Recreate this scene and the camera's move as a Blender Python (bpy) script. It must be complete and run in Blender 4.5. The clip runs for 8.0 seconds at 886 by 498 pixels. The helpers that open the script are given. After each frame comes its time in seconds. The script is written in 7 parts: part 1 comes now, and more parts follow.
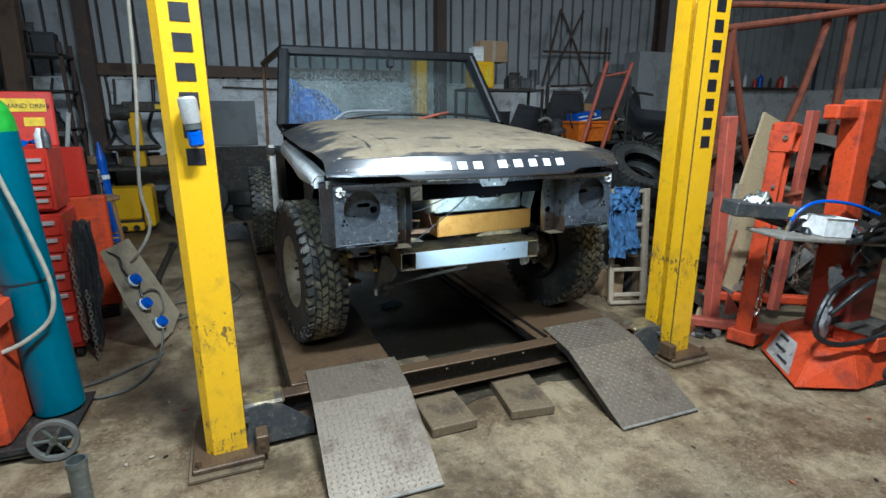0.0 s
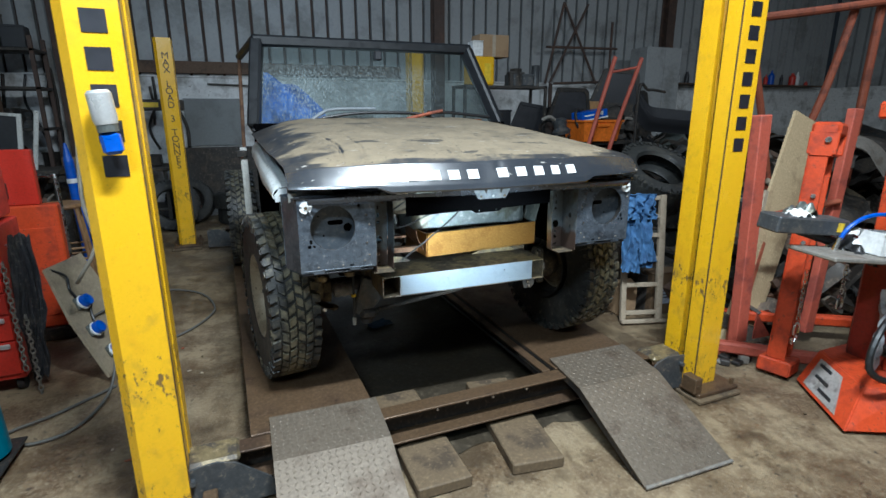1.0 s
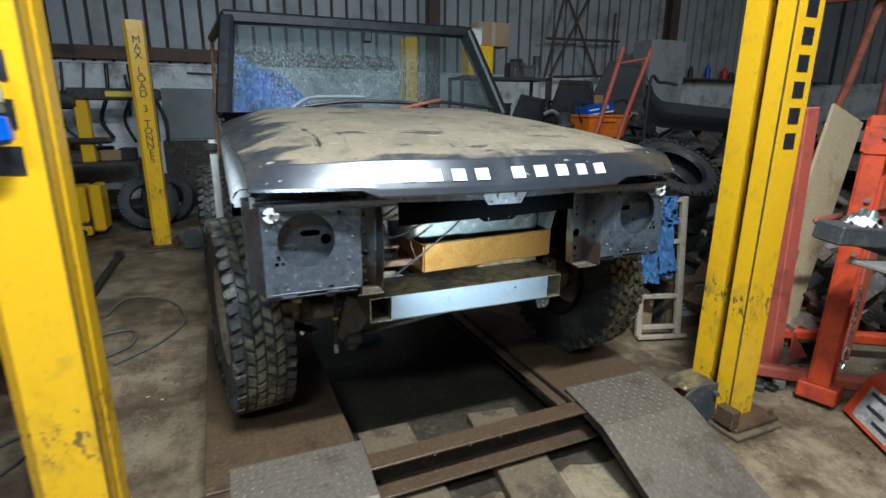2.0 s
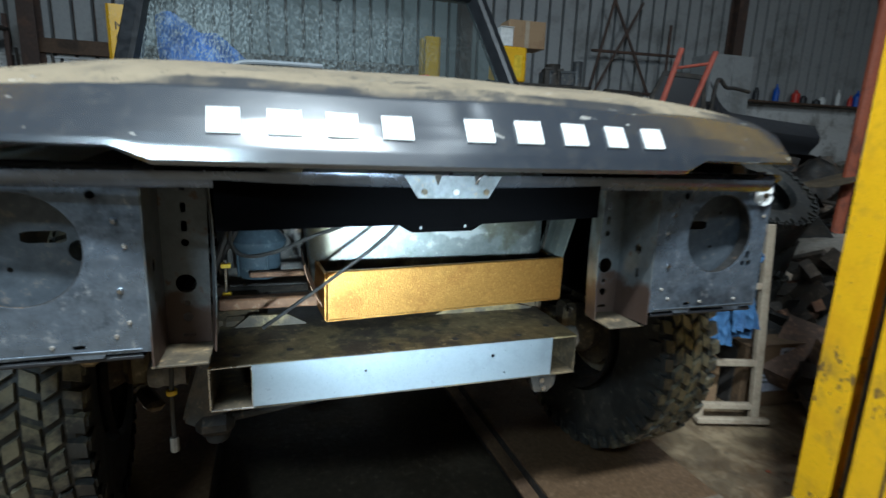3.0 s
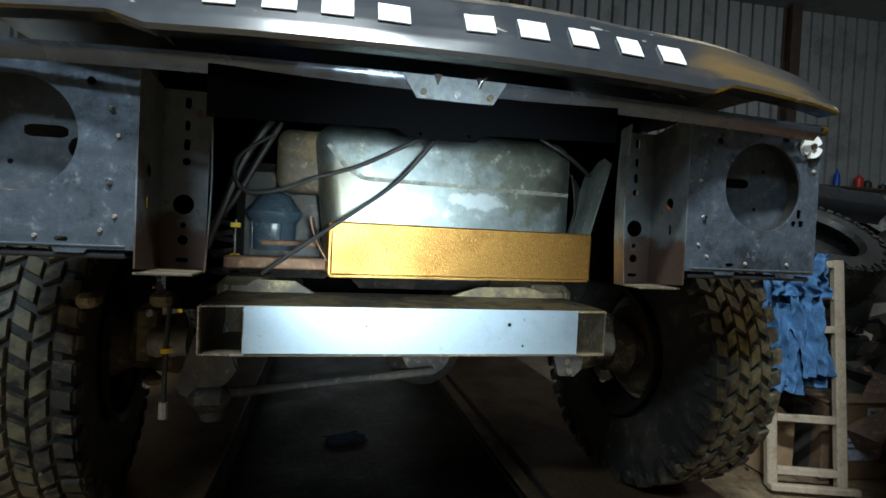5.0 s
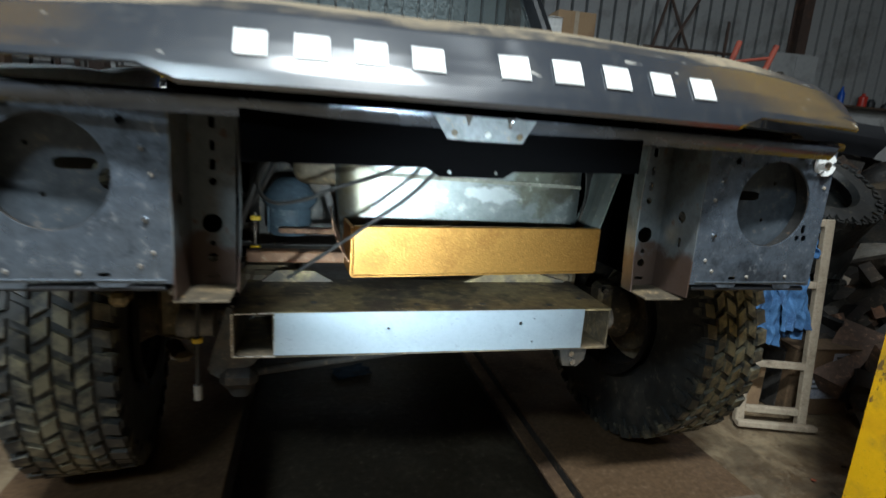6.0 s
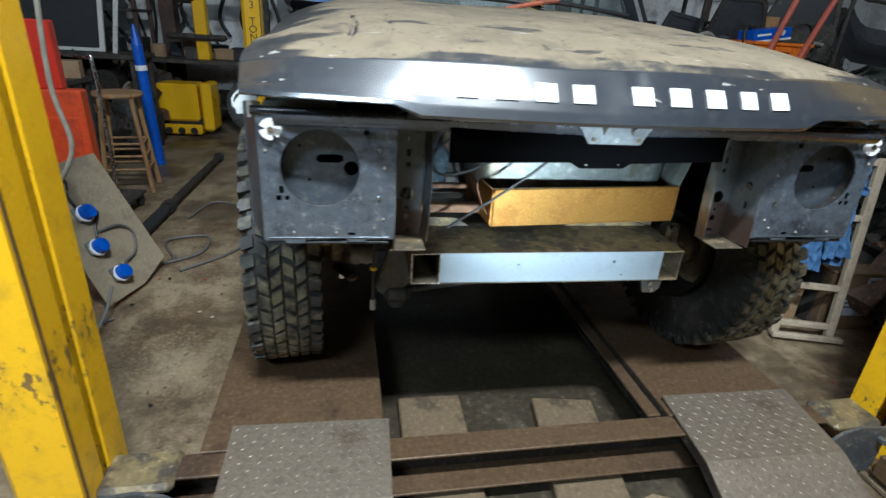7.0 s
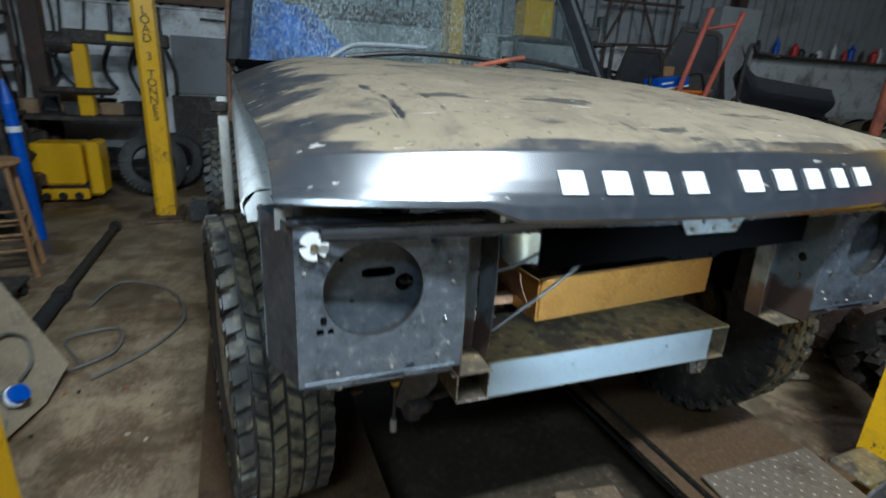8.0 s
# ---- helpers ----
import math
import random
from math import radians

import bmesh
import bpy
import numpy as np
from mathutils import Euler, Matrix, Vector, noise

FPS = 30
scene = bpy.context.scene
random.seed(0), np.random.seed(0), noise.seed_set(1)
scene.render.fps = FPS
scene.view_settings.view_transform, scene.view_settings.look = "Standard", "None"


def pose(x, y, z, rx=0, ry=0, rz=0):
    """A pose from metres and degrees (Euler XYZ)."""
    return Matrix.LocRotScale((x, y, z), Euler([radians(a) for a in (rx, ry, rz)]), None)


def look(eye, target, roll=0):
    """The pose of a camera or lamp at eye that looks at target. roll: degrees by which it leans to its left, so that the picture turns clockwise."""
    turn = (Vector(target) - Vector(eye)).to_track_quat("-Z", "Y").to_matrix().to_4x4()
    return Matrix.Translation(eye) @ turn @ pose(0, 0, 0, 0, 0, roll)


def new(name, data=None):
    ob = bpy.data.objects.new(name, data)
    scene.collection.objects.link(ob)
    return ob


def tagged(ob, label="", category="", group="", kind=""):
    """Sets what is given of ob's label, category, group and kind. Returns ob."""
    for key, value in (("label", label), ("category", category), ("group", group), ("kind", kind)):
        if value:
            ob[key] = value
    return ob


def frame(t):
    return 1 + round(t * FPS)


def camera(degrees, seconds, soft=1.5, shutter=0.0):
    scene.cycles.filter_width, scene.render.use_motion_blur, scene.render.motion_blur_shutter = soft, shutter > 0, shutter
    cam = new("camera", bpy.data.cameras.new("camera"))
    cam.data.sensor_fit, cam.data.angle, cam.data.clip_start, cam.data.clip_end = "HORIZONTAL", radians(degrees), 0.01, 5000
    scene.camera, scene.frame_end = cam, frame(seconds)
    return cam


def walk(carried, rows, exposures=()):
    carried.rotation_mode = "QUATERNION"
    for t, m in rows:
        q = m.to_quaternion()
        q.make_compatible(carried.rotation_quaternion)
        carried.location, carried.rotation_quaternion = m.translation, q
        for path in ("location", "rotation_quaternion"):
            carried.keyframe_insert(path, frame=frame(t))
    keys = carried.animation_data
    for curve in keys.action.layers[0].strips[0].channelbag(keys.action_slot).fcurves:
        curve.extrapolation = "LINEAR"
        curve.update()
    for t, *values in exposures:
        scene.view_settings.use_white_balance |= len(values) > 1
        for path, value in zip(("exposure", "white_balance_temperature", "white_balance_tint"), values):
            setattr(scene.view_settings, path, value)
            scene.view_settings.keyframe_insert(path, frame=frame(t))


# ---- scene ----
cam = camera(81.1, 8.0, shutter=0.4)
PATH = [
    (0, (0.264, 0.068, 1.736), (0.92, 1.889, 1.232), -0.1),
    (0.5, (0.338, 0.236, 1.713), (0.993, 2.056, 1.205), -0.1),
    (1, (0.485, 0.51, 1.735), (1.138, 2.331, 1.226), -0.1),
    (1.5, (0.507, 0.688, 1.736), (1.171, 2.505, 1.226), 0.0),
    (1.7, (0.51, 0.774, 1.731), (1.191, 2.577, 1.199), 0.4),
    (2.8, (1.167, 1.617, 1.512), (1.768, 3.471, 1.066), 1.9),
    (3, (1.235, 1.773, 1.457), (1.772, 3.653, 1.035), 2.2),
    (3.5, (1.316, 1.892, 1.188), (1.741, 3.827, 0.913), 2.4),
    (4, (1.336, 1.836, 1.093), (1.699, 3.798, 0.96), 2.5),
    (4.5, (1.349, 1.787, 1.103), (1.686, 3.758, 1.055), 2.4),
    (4.7, (1.35, 1.776, 1.101), (1.68, 3.749, 1.084), 2.4),
    (5.8, (1.319, 1.827, 1.249), (1.727, 3.754, 0.905), 4.3),
    (6, (1.266, 1.785, 1.353), (1.66, 3.698, 0.921), 4.0),
    (6.5, (1.155, 1.559, 1.601), (1.429, 3.412, 0.901), 4.0),
    (7, (0.917, 1.458, 1.6), (1.181, 3.274, 0.804), 3.7),
    (7.5, (0.709, 1.515, 1.628), (1.112, 3.321, 0.871), 3.6),
    (8, (0.594, 1.859, 1.644), (1.226, 3.647, 1.009), 3.2),
]
EXPOSURES = [(0, 0.02, 5270, 2), (1.5, 0.0, 5380, 4), (3.0, -0.07, 5330, 1), (3.5, -0.02, 5650, 1), (4.0, -0.1, 5650, 1), (4.7, -0.32, 5600, 1), (5.8, -0.24, 5650, 2), (6.5, -0.15, 5850, 7), (7.0, 0.08, 5480, 4), (7.5, 0.0, 5560, 3), (8.0, -0.2, 5250, 2)]
walk(cam, [(t, look(eye, target, roll)) for t, eye, target, roll in PATH], EXPOSURES)

# ---- light ----
world = bpy.data.worlds.new("world")
world.use_nodes = True
world.node_tree.nodes["Background"].inputs[0].default_value = (0.55, 0.62, 0.7, 1)
world.node_tree.nodes["Background"].inputs[1].default_value = 0.012
scene.world = world


def area_lamp(name, eye, target, sx, sy, watts, color):
    d = bpy.data.lights.new(name, "AREA")
    d.shape, d.size, d.size_y, d.energy, d.color = "RECTANGLE", sx, sy, watts, color
    ob = new(name, d)
    ob.matrix_world = look(eye, target)
    return ob


def spot_lamp(name, eye, target, degrees, blend, radius, watts, color):
    d = bpy.data.lights.new(name, "SPOT")
    d.spot_size, d.spot_blend, d.shadow_soft_size, d.energy, d.color = radians(degrees), blend, radius, watts, color
    ob = new(name, d)
    ob.matrix_world = look(eye, target)
    return ob


area_lamp("roof_lamp_middle", (1.2, 0.8, 4.7), (1.2, 1.3, 0), 1.05, 0.16, 425, (1.0, 0.975, 0.92))
# Added fill for the car's left front; no lamp is known there.
area_lamp("fill_lamp_left", (-0.9, -0.9, 4.4), (0.9, 3.0, 0.8), 1.4, 0.2, 115, (0.9, 0.98, 1.0))
area_lamp("roof_lamp_rear", (1.2, 7.2, 4.9), (1.2, 8.2, 1.5), 1.5, 0.35, 27, (0.78, 0.88, 1.0))
# Added fill that lifts the right-hand side and back wall, without a known source.
area_lamp("fill_lamp_right", (7.4, 3.2, 5.1), (8.2, 6.6, 1.2), 1.2, 0.3, 62, (1.0, 0.97, 0.92))
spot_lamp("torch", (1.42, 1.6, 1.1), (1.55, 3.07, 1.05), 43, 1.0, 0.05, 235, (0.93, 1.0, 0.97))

# ---- materials ----
def nodes_of(m):
    m.use_nodes = True
    nt = m.node_tree
    nt.nodes.clear()
    out = nt.nodes.new("ShaderNodeOutputMaterial")
    bsdf = nt.nodes.new("ShaderNodeBsdfPrincipled")
    nt.links.new(bsdf.outputs[0], out.inputs[0])
    return nt, bsdf


def node(nt, kind, **inputs):
    n = nt.nodes.new(kind)
    for k, v in inputs.items():
        n.inputs[k].default_value = v
    return n


def noise_node(nt, scale, detail=4.0, rough=0.6, stretch=None):
    co = nt.nodes.new("ShaderNodeTexCoord")
    n = node(nt, "ShaderNodeTexNoise", Scale=scale, Detail=detail, Roughness=rough)
    if stretch:
        mp = nt.nodes.new("ShaderNodeMapping")
        mp.inputs["Scale"].default_value = stretch
        nt.links.new(co.outputs["Object"], mp.inputs[0])
        nt.links.new(mp.outputs[0], n.inputs["Vector"])
    else:
        nt.links.new(co.outputs["Object"], n.inputs["Vector"])
    return n.outputs["Fac"]


def ramp(nt, fac, stops):
    r = nt.nodes.new("ShaderNodeValToRGB")
    els = r.color_ramp.elements
    while len(els) < len(stops):
        els.new(0.5)
    for e, (p, c) in zip(els, stops):
        e.position, e.color = p, (c if len(c) == 4 else (*c, 1)) if not isinstance(c, (int, float)) else (c, c, c, 1)
    nt.links.new(fac, r.inputs[0])
    return r.outputs[0]


def mix(nt, fac, a, b):
    m = nt.nodes.new("ShaderNodeMix")
    m.data_type = "RGBA"
    for sock, v in ((0, fac), (6, a), (7, b)):
        if hasattr(v, "is_linked"):
            nt.links.new(v, m.inputs[sock])
        else:
            m.inputs[sock].default_value = v if sock == 0 else (*v, 1)
    return m.outputs[2]


def bump(nt, bsdf, height, strength, distance=0.01):
    b = nt.nodes.new("ShaderNodeBump")
    b.inputs["Strength"].default_value, b.inputs["Distance"].default_value = strength, distance
    nt.links.new(height, b.inputs["Height"])
    nt.links.new(b.outputs[0], bsdf.inputs["Normal"])


def worn(name, base, second, third=None, metal=0.0, rough=(0.4, 0.7), scale=3.0, fine=40.0, spots=(0.52, 0.62), grain=0.25, relief=0.15, stretch=None, vary=0.0):
    """A weathered surface: base colour, a second colour in large stains, a third in fine specks, with grain, gloss and relief."""
    m = bpy.data.materials.new(name)
    nt, bsdf = nodes_of(m)
    big, small = noise_node(nt, scale, 6, 0.65, stretch), noise_node(nt, fine, 5, 0.7, stretch)
    col = mix(nt, ramp(nt, big, [(spots[0], 0.0), (spots[1], 1.0)]), base, second)
    if third:
        col = mix(nt, ramp(nt, small, [(0.58, 0.0), (0.68, 0.9)]), col, third)
    hsv = nt.nodes.new("ShaderNodeHueSaturation")
    val = nt.nodes.new("ShaderNodeMapRange")
    for k, v in (("From Min", 0.3), ("From Max", 0.7), ("To Min", 1 - grain), ("To Max", 1 + grain)):
        val.inputs[k].default_value = v
    nt.links.new(small, val.inputs["Value"])
    last = val.outputs[0]
    if vary:
        info = nt.nodes.new("ShaderNodeObjectInfo")
        v2 = nt.nodes.new("ShaderNodeMapRange")
        v2.inputs["To Min"].default_value, v2.inputs["To Max"].default_value = 1 - vary, 1 + vary
        nt.links.new(info.outputs["Random"], v2.inputs["Value"])
        mul = nt.nodes.new("ShaderNodeMath")
        mul.operation = "MULTIPLY"
        nt.links.new(last, mul.inputs[0])
        nt.links.new(v2.outputs[0], mul.inputs[1])
        last = mul.outputs[0]
    nt.links.new(last, hsv.inputs["Value"])
    nt.links.new(col, hsv.inputs["Color"])
    nt.links.new(hsv.outputs[0], bsdf.inputs["Base Color"])
    nt.links.new(ramp(nt, big, [(0.3, rough[0]), (0.7, rough[1])]), bsdf.inputs["Roughness"])
    bsdf.inputs["Metallic"].default_value = metal
    if relief:
        bump(nt, bsdf, small, relief)
    return m


def plain(name, base, rough=0.5, metal=0.0, emit=0.0):
    m = bpy.data.materials.new(name)
    nt, bsdf = nodes_of(m)
    fine = noise_node(nt, 25, 4)
    nt.links.new(mix(nt, ramp(nt, fine, [(0.35, 0.0), (0.65, 1.0)]), tuple(0.8 * c for c in base), tuple(min(1, 1.1 * c) for c in base)), bsdf.inputs["Base Color"])
    nt.links.new(ramp(nt, fine, [(0.3, max(0, rough - 0.1)), (0.7, min(1, rough + 0.12))]), bsdf.inputs["Roughness"])
    bsdf.inputs["Metallic"].default_value = metal
    return m


def glass_mat(name, tint=(0.9, 0.95, 0.93), rough=0.02, dirt=0.0):
    m = bpy.data.materials.new(name)
    nt, bsdf = nodes_of(m)
    bsdf.inputs["Base Color"].default_value = (*tint, 1)
    bsdf.inputs["Transmission Weight"].default_value = 1.0
    bsdf.inputs["Roughness"].default_value = rough
    bsdf.inputs["IOR"].default_value = 1.45
    if dirt:
        drops, film = noise_node(nt, 110, 3, 0.65, (1.0, 0.45, 0.45)), noise_node(nt, 2.6, 4, 0.55, (1.0, 0.4, 0.4))
        co, sep = nt.nodes.new("ShaderNodeTexCoord"), nt.nodes.new("ShaderNodeSeparateXYZ")
        nt.links.new(co.outputs["Object"], sep.inputs[0])
        low, wet = nt.nodes.new("ShaderNodeMapRange"), nt.nodes.new("ShaderNodeMapRange")
        for n, axis, values in ((low, "Z", (2.13, 2.02, 0.15, 1.0)), (wet, "X", (0.55, 0.05, 0.25, 1.0))):
            for k, v in zip(("From Min", "From Max", "To Min", "To Max"), values):
                n.inputs[k].default_value = v
            nt.links.new(sep.outputs[axis], n.inputs["Value"])
        where, amount = nt.nodes.new("ShaderNodeMath"), nt.nodes.new("ShaderNodeMath")
        where.operation = amount.operation = "MULTIPLY"
        nt.links.new(low.outputs[0], where.inputs[0])
        nt.links.new(wet.outputs[0], where.inputs[1])
        nt.links.new(where.outputs[0], amount.inputs[0])
        nt.links.new(ramp(nt, film, [(0.36, 0.5), (0.62, 1.0)]), amount.inputs[1])
        dust = node(nt, "ShaderNodeBsdfDiffuse", Color=(0.3, 0.35, 0.36, 1))
        clear = node(nt, "ShaderNodeBsdfTransparent", Color=(0.5, 0.58, 0.57, 1))
        shine = node(nt, "ShaderNodeBsdfGlossy", Color=(1, 1, 1, 1), Roughness=0.05)
        a, b = nt.nodes.new("ShaderNodeMixShader"), nt.nodes.new("ShaderNodeMixShader")
        mul = nt.nodes.new("ShaderNodeMath")
        mul.operation = "MULTIPLY_ADD"
        nt.links.new(ramp(nt, drops, [(0.42, 0.08), (0.66, 0.62)]), mul.inputs[0])
        nt.links.new(amount.outputs[0], mul.inputs[1])
        mul.inputs[2].default_value = dirt * 0.05
        nt.links.new(mul.outputs[0], a.inputs[0])
        nt.links.new(clear.outputs[0], a.inputs[1])
        nt.links.new(dust.outputs[0], a.inputs[2])
        b.inputs[0].default_value = 0.02
        nt.links.new(a.outputs[0], b.inputs[1])
        nt.links.new(shine.outputs[0], b.inputs[2])
        nt.links.new(b.outputs[0], nt.nodes["Material Output"].inputs[0])
    return m


def floor_mat():
    """Gritty concrete: pale worn patches, brown dirt trodden in, black oil, dark flecks, damp sheen."""
    m = bpy.data.materials.new("oily gritty concrete")
    nt, bsdf = nodes_of(m)
    broad, mid, grit, fleck = noise_node(nt, 0.5, 5, 0.6), noise_node(nt, 2.1, 9, 0.68), noise_node(nt, 60, 6, 0.75), noise_node(nt, 20, 5, 0.6)
    patch, scuff = noise_node(nt, 1.15, 8, 0.66), noise_node(nt, 7, 7, 0.7, (1.0, 0.45, 1.0))
    col = mix(nt, ramp(nt, mid, [(0.42, 0.0), (0.55, 1.0)]), (0.1, 0.061, 0.029), (0.275, 0.208, 0.122))
    col = mix(nt, ramp(nt, scuff, [(0.5, 0.0), (0.6, 0.7)]), col, (0.135, 0.09, 0.047))
    col = mix(nt, ramp(nt, broad, [(0.5, 0.0), (0.6, 0.55)]), col, (0.1, 0.075, 0.046))
    col = mix(nt, ramp(nt, grit, [(0.5, 0.0), (0.64, 0.5)]), col, (0.38, 0.31, 0.21))
    col = mix(nt, ramp(nt, noise_node(nt, 14, 8, 0.75), [(0.5, 0.0), (0.63, 0.6)]), col, (0.12, 0.083, 0.048))
    col = mix(nt, ramp(nt, patch, [(0.52, 0.0), (0.6, 0.7)]), col, (0.06, 0.043, 0.027))
    col = mix(nt, ramp(nt, fleck, [(0.63, 0.0), (0.67, 0.7)]), col, (0.04, 0.03, 0.022))
    nt.links.new(col, bsdf.inputs["Base Color"])
    nt.links.new(ramp(nt, patch, [(0.38, 0.8), (0.6, 0.3)]), bsdf.inputs["Roughness"])
    bump(nt, bsdf, grit, 0.55, 0.012)
    return m


def post_paint():
    """Thick yellow paint, chipped to bare steel in a scuffed band and grimy at the foot."""
    m = worn("chipped yellow paint", (0.8, 0.455, 0.004), (0.68, 0.35, 0.006), (0.55, 0.31, 0.02), rough=(0.2, 0.42), scale=4, fine=70, spots=(0.55, 0.75), grain=0.08, relief=0.05)
    nt = m.node_tree
    bsdf = nt.nodes["Principled BSDF"]
    old = bsdf.inputs["Base Color"].links[0].from_socket
    co, sep = nt.nodes.new("ShaderNodeTexCoord"), nt.nodes.new("ShaderNodeSeparateXYZ")
    nt.links.new(co.outputs["Object"], sep.inputs[0])
    chips, smear = noise_node(nt, 32, 6, 0.75, (1, 1, 0.55)), noise_node(nt, 9, 5, 0.65)
    z = nt.nodes.new("ShaderNodeMapRange")
    z.inputs["From Max"].default_value = 2.7
    nt.links.new(sep.outputs["Z"], z.inputs["Value"])
    amount = ramp(nt, z.outputs[0], [(0.0, 0.2), (0.06, 0.13), (0.13, 0.07), (0.2, 0.08), (0.25, 0.16), (0.285, 0.15), (0.32, 0.03), (1.0, 0.02)])
    add = nt.nodes.new("ShaderNodeMath")
    add.operation = "ADD"
    nt.links.new(chips, add.inputs[0])
    nt.links.new(amount, add.inputs[1])
    bare = ramp(nt, add.outputs[0], [(0.7, 0.0), (0.73, 0.9)])
    grime = nt.nodes.new("ShaderNodeMath")
    grime.operation = "MULTIPLY_ADD"
    nt.links.new(smear, grime.inputs[0])
    grime.inputs[1].default_value = 1.0
    nt.links.new(amount, grime.inputs[2])
    col = mix(nt, ramp(nt, grime.outputs[0], [(0.6, 0.0), (0.85, 0.7)]), old, (0.33, 0.2, 0.03))
    nt.links.new(mix(nt, bare, col, (0.12, 0.075, 0.04)), bsdf.inputs["Base Color"])
    return m


def pebbled(m, scale, strength):
    """Fine cells pressed into a varnished surface."""
    nt = m.node_tree
    bsdf = nt.nodes["Principled BSDF"]
    co = nt.nodes.new("ShaderNodeTexCoord")
    cells = node(nt, "ShaderNodeTexVoronoi", Scale=scale)
    nt.links.new(co.outputs["Object"], cells.inputs["Vector"])
    b = nt.nodes.new("ShaderNodeBump")
    b.inputs["Strength"].default_value, b.inputs["Distance"].default_value = strength, 0.006
    nt.links.new(cells.outputs["Distance"], b.inputs["Height"])
    nt.links.new(b.outputs[0], bsdf.inputs["Normal"])


CONCRETE = floor_mat()
POSTYELLOW = post_paint()
YELLOW = worn("yellow paint", (0.8, 0.455, 0.004), (0.68, 0.35, 0.006), (0.5, 0.28, 0.02), rough=(0.2, 0.42), scale=4, fine=70, spots=(0.55, 0.75), grain=0.08, relief=0.05)
RED = worn("red paint", (0.55, 0.035, 0.02), (0.4, 0.03, 0.02), (0.14, 0.03, 0.02), rough=(0.28, 0.5), scale=4, fine=50, grain=0.18, relief=0.06)
ORANGE = worn("orange-red paint", (0.56, 0.065, 0.016), (0.27, 0.034, 0.014), (0.075, 0.035, 0.022), rough=(0.34, 0.6), scale=5, fine=32, spots=(0.5, 0.66), grain=0.22, relief=0.1)
FADED = worn("faded red paint", (0.46, 0.1, 0.06), (0.3, 0.07, 0.05), (0.2, 0.1, 0.07), rough=(0.5, 0.75), scale=5, fine=45, grain=0.2)
RUST = worn("red oxide steel", (0.32, 0.085, 0.04), (0.2, 0.06, 0.035), (0.09, 0.05, 0.04), rough=(0.5, 0.8), scale=6, fine=50, grain=0.3)
BLACKPAINT = worn("dusty black car paint", (0.012, 0.013, 0.016), (0.022, 0.022, 0.024), (0.045, 0.04, 0.035), rough=(0.36, 0.55), scale=4, fine=50, grain=0.3, relief=0.04)
STEELPANEL = worn("bare black steel panel", (0.2, 0.24, 0.3), (0.085, 0.1, 0.125), (0.36, 0.385, 0.42), metal=0.75, rough=(0.2, 0.4), scale=8, fine=38, grain=0.3, relief=0.04)
def bracket_mat():
    """Grey primed steel, its lower end eaten by rust."""
    m = worn("primed grey bracket", (0.15, 0.168, 0.18), (0.085, 0.09, 0.09), (0.1, 0.062, 0.04), metal=0.4, rough=(0.42, 0.66), scale=7, fine=30, grain=0.25)
    nt = m.node_tree
    bsdf = nt.nodes["Principled BSDF"]
    old = bsdf.inputs["Base Color"].links[0].from_socket
    co, sep = nt.nodes.new("ShaderNodeTexCoord"), nt.nodes.new("ShaderNodeSeparateXYZ")
    nt.links.new(co.outputs["Object"], sep.inputs[0])
    wob = nt.nodes.new("ShaderNodeMath")
    wob.operation = "MULTIPLY_ADD"
    nt.links.new(noise_node(nt, 18, 5), wob.inputs[0])
    wob.inputs[1].default_value = -0.16
    nt.links.new(sep.outputs["Z"], wob.inputs[2])
    lvl = nt.nodes.new("ShaderNodeMapRange")
    for k, v in (("From Min", 1.045), ("From Max", 1.01), ("To Min", 0.0), ("To Max", 0.92)):
        lvl.inputs[k].default_value = v
    nt.links.new(wob.outputs[0], lvl.inputs["Value"])
    nt.links.new(mix(nt, lvl.outputs[0], old, (0.075, 0.044, 0.03)), bsdf.inputs["Base Color"])
    return m


BRACKET = bracket_mat()


def rippled(m, scale, strength):
    """Adds the slow ripples of pressed sheet to a material's fine relief."""
    nt = m.node_tree
    bsdf = nt.nodes["Principled BSDF"]
    old = bsdf.inputs["Normal"].links[0].from_node
    b = nt.nodes.new("ShaderNodeBump")
    b.inputs["Strength"].default_value, b.inputs["Distance"].default_value = strength, 0.03
    nt.links.new(noise_node(nt, scale, 2, 0.5), b.inputs["Height"])
    nt.links.new(old.outputs[0], b.inputs["Normal"])
    nt.links.new(b.outputs[0], bsdf.inputs["Normal"])


rippled(STEELPANEL, 7, 0.25)
DARKPANEL = worn("dark steel backplate", (0.11, 0.128, 0.15), (0.065, 0.075, 0.09), (0.18, 0.17, 0.16), metal=0.6, rough=(0.35, 0.55), scale=7, fine=45, grain=0.25, relief=0.05)
PLATE = worn("silver painted steel", (0.34, 0.4, 0.46), (0.3, 0.355, 0.41), (0.26, 0.3, 0.34), metal=0.72, rough=(0.38, 0.52), scale=6, fine=80, grain=0.06, relief=0.03)
CHASSIS = worn("dirty chassis steel", (0.085, 0.068, 0.045), (0.15, 0.11, 0.06), (0.24, 0.17, 0.09), metal=0.25, rough=(0.55, 0.85), scale=9, fine=50, grain=0.35)
DUSTYTOP = worn("tan dirty steel", (0.2, 0.155, 0.08), (0.075, 0.062, 0.048), (0.32, 0.25, 0.14), metal=0.25, rough=(0.35, 0.65), scale=9, fine=32, spots=(0.46, 0.56), grain=0.35)
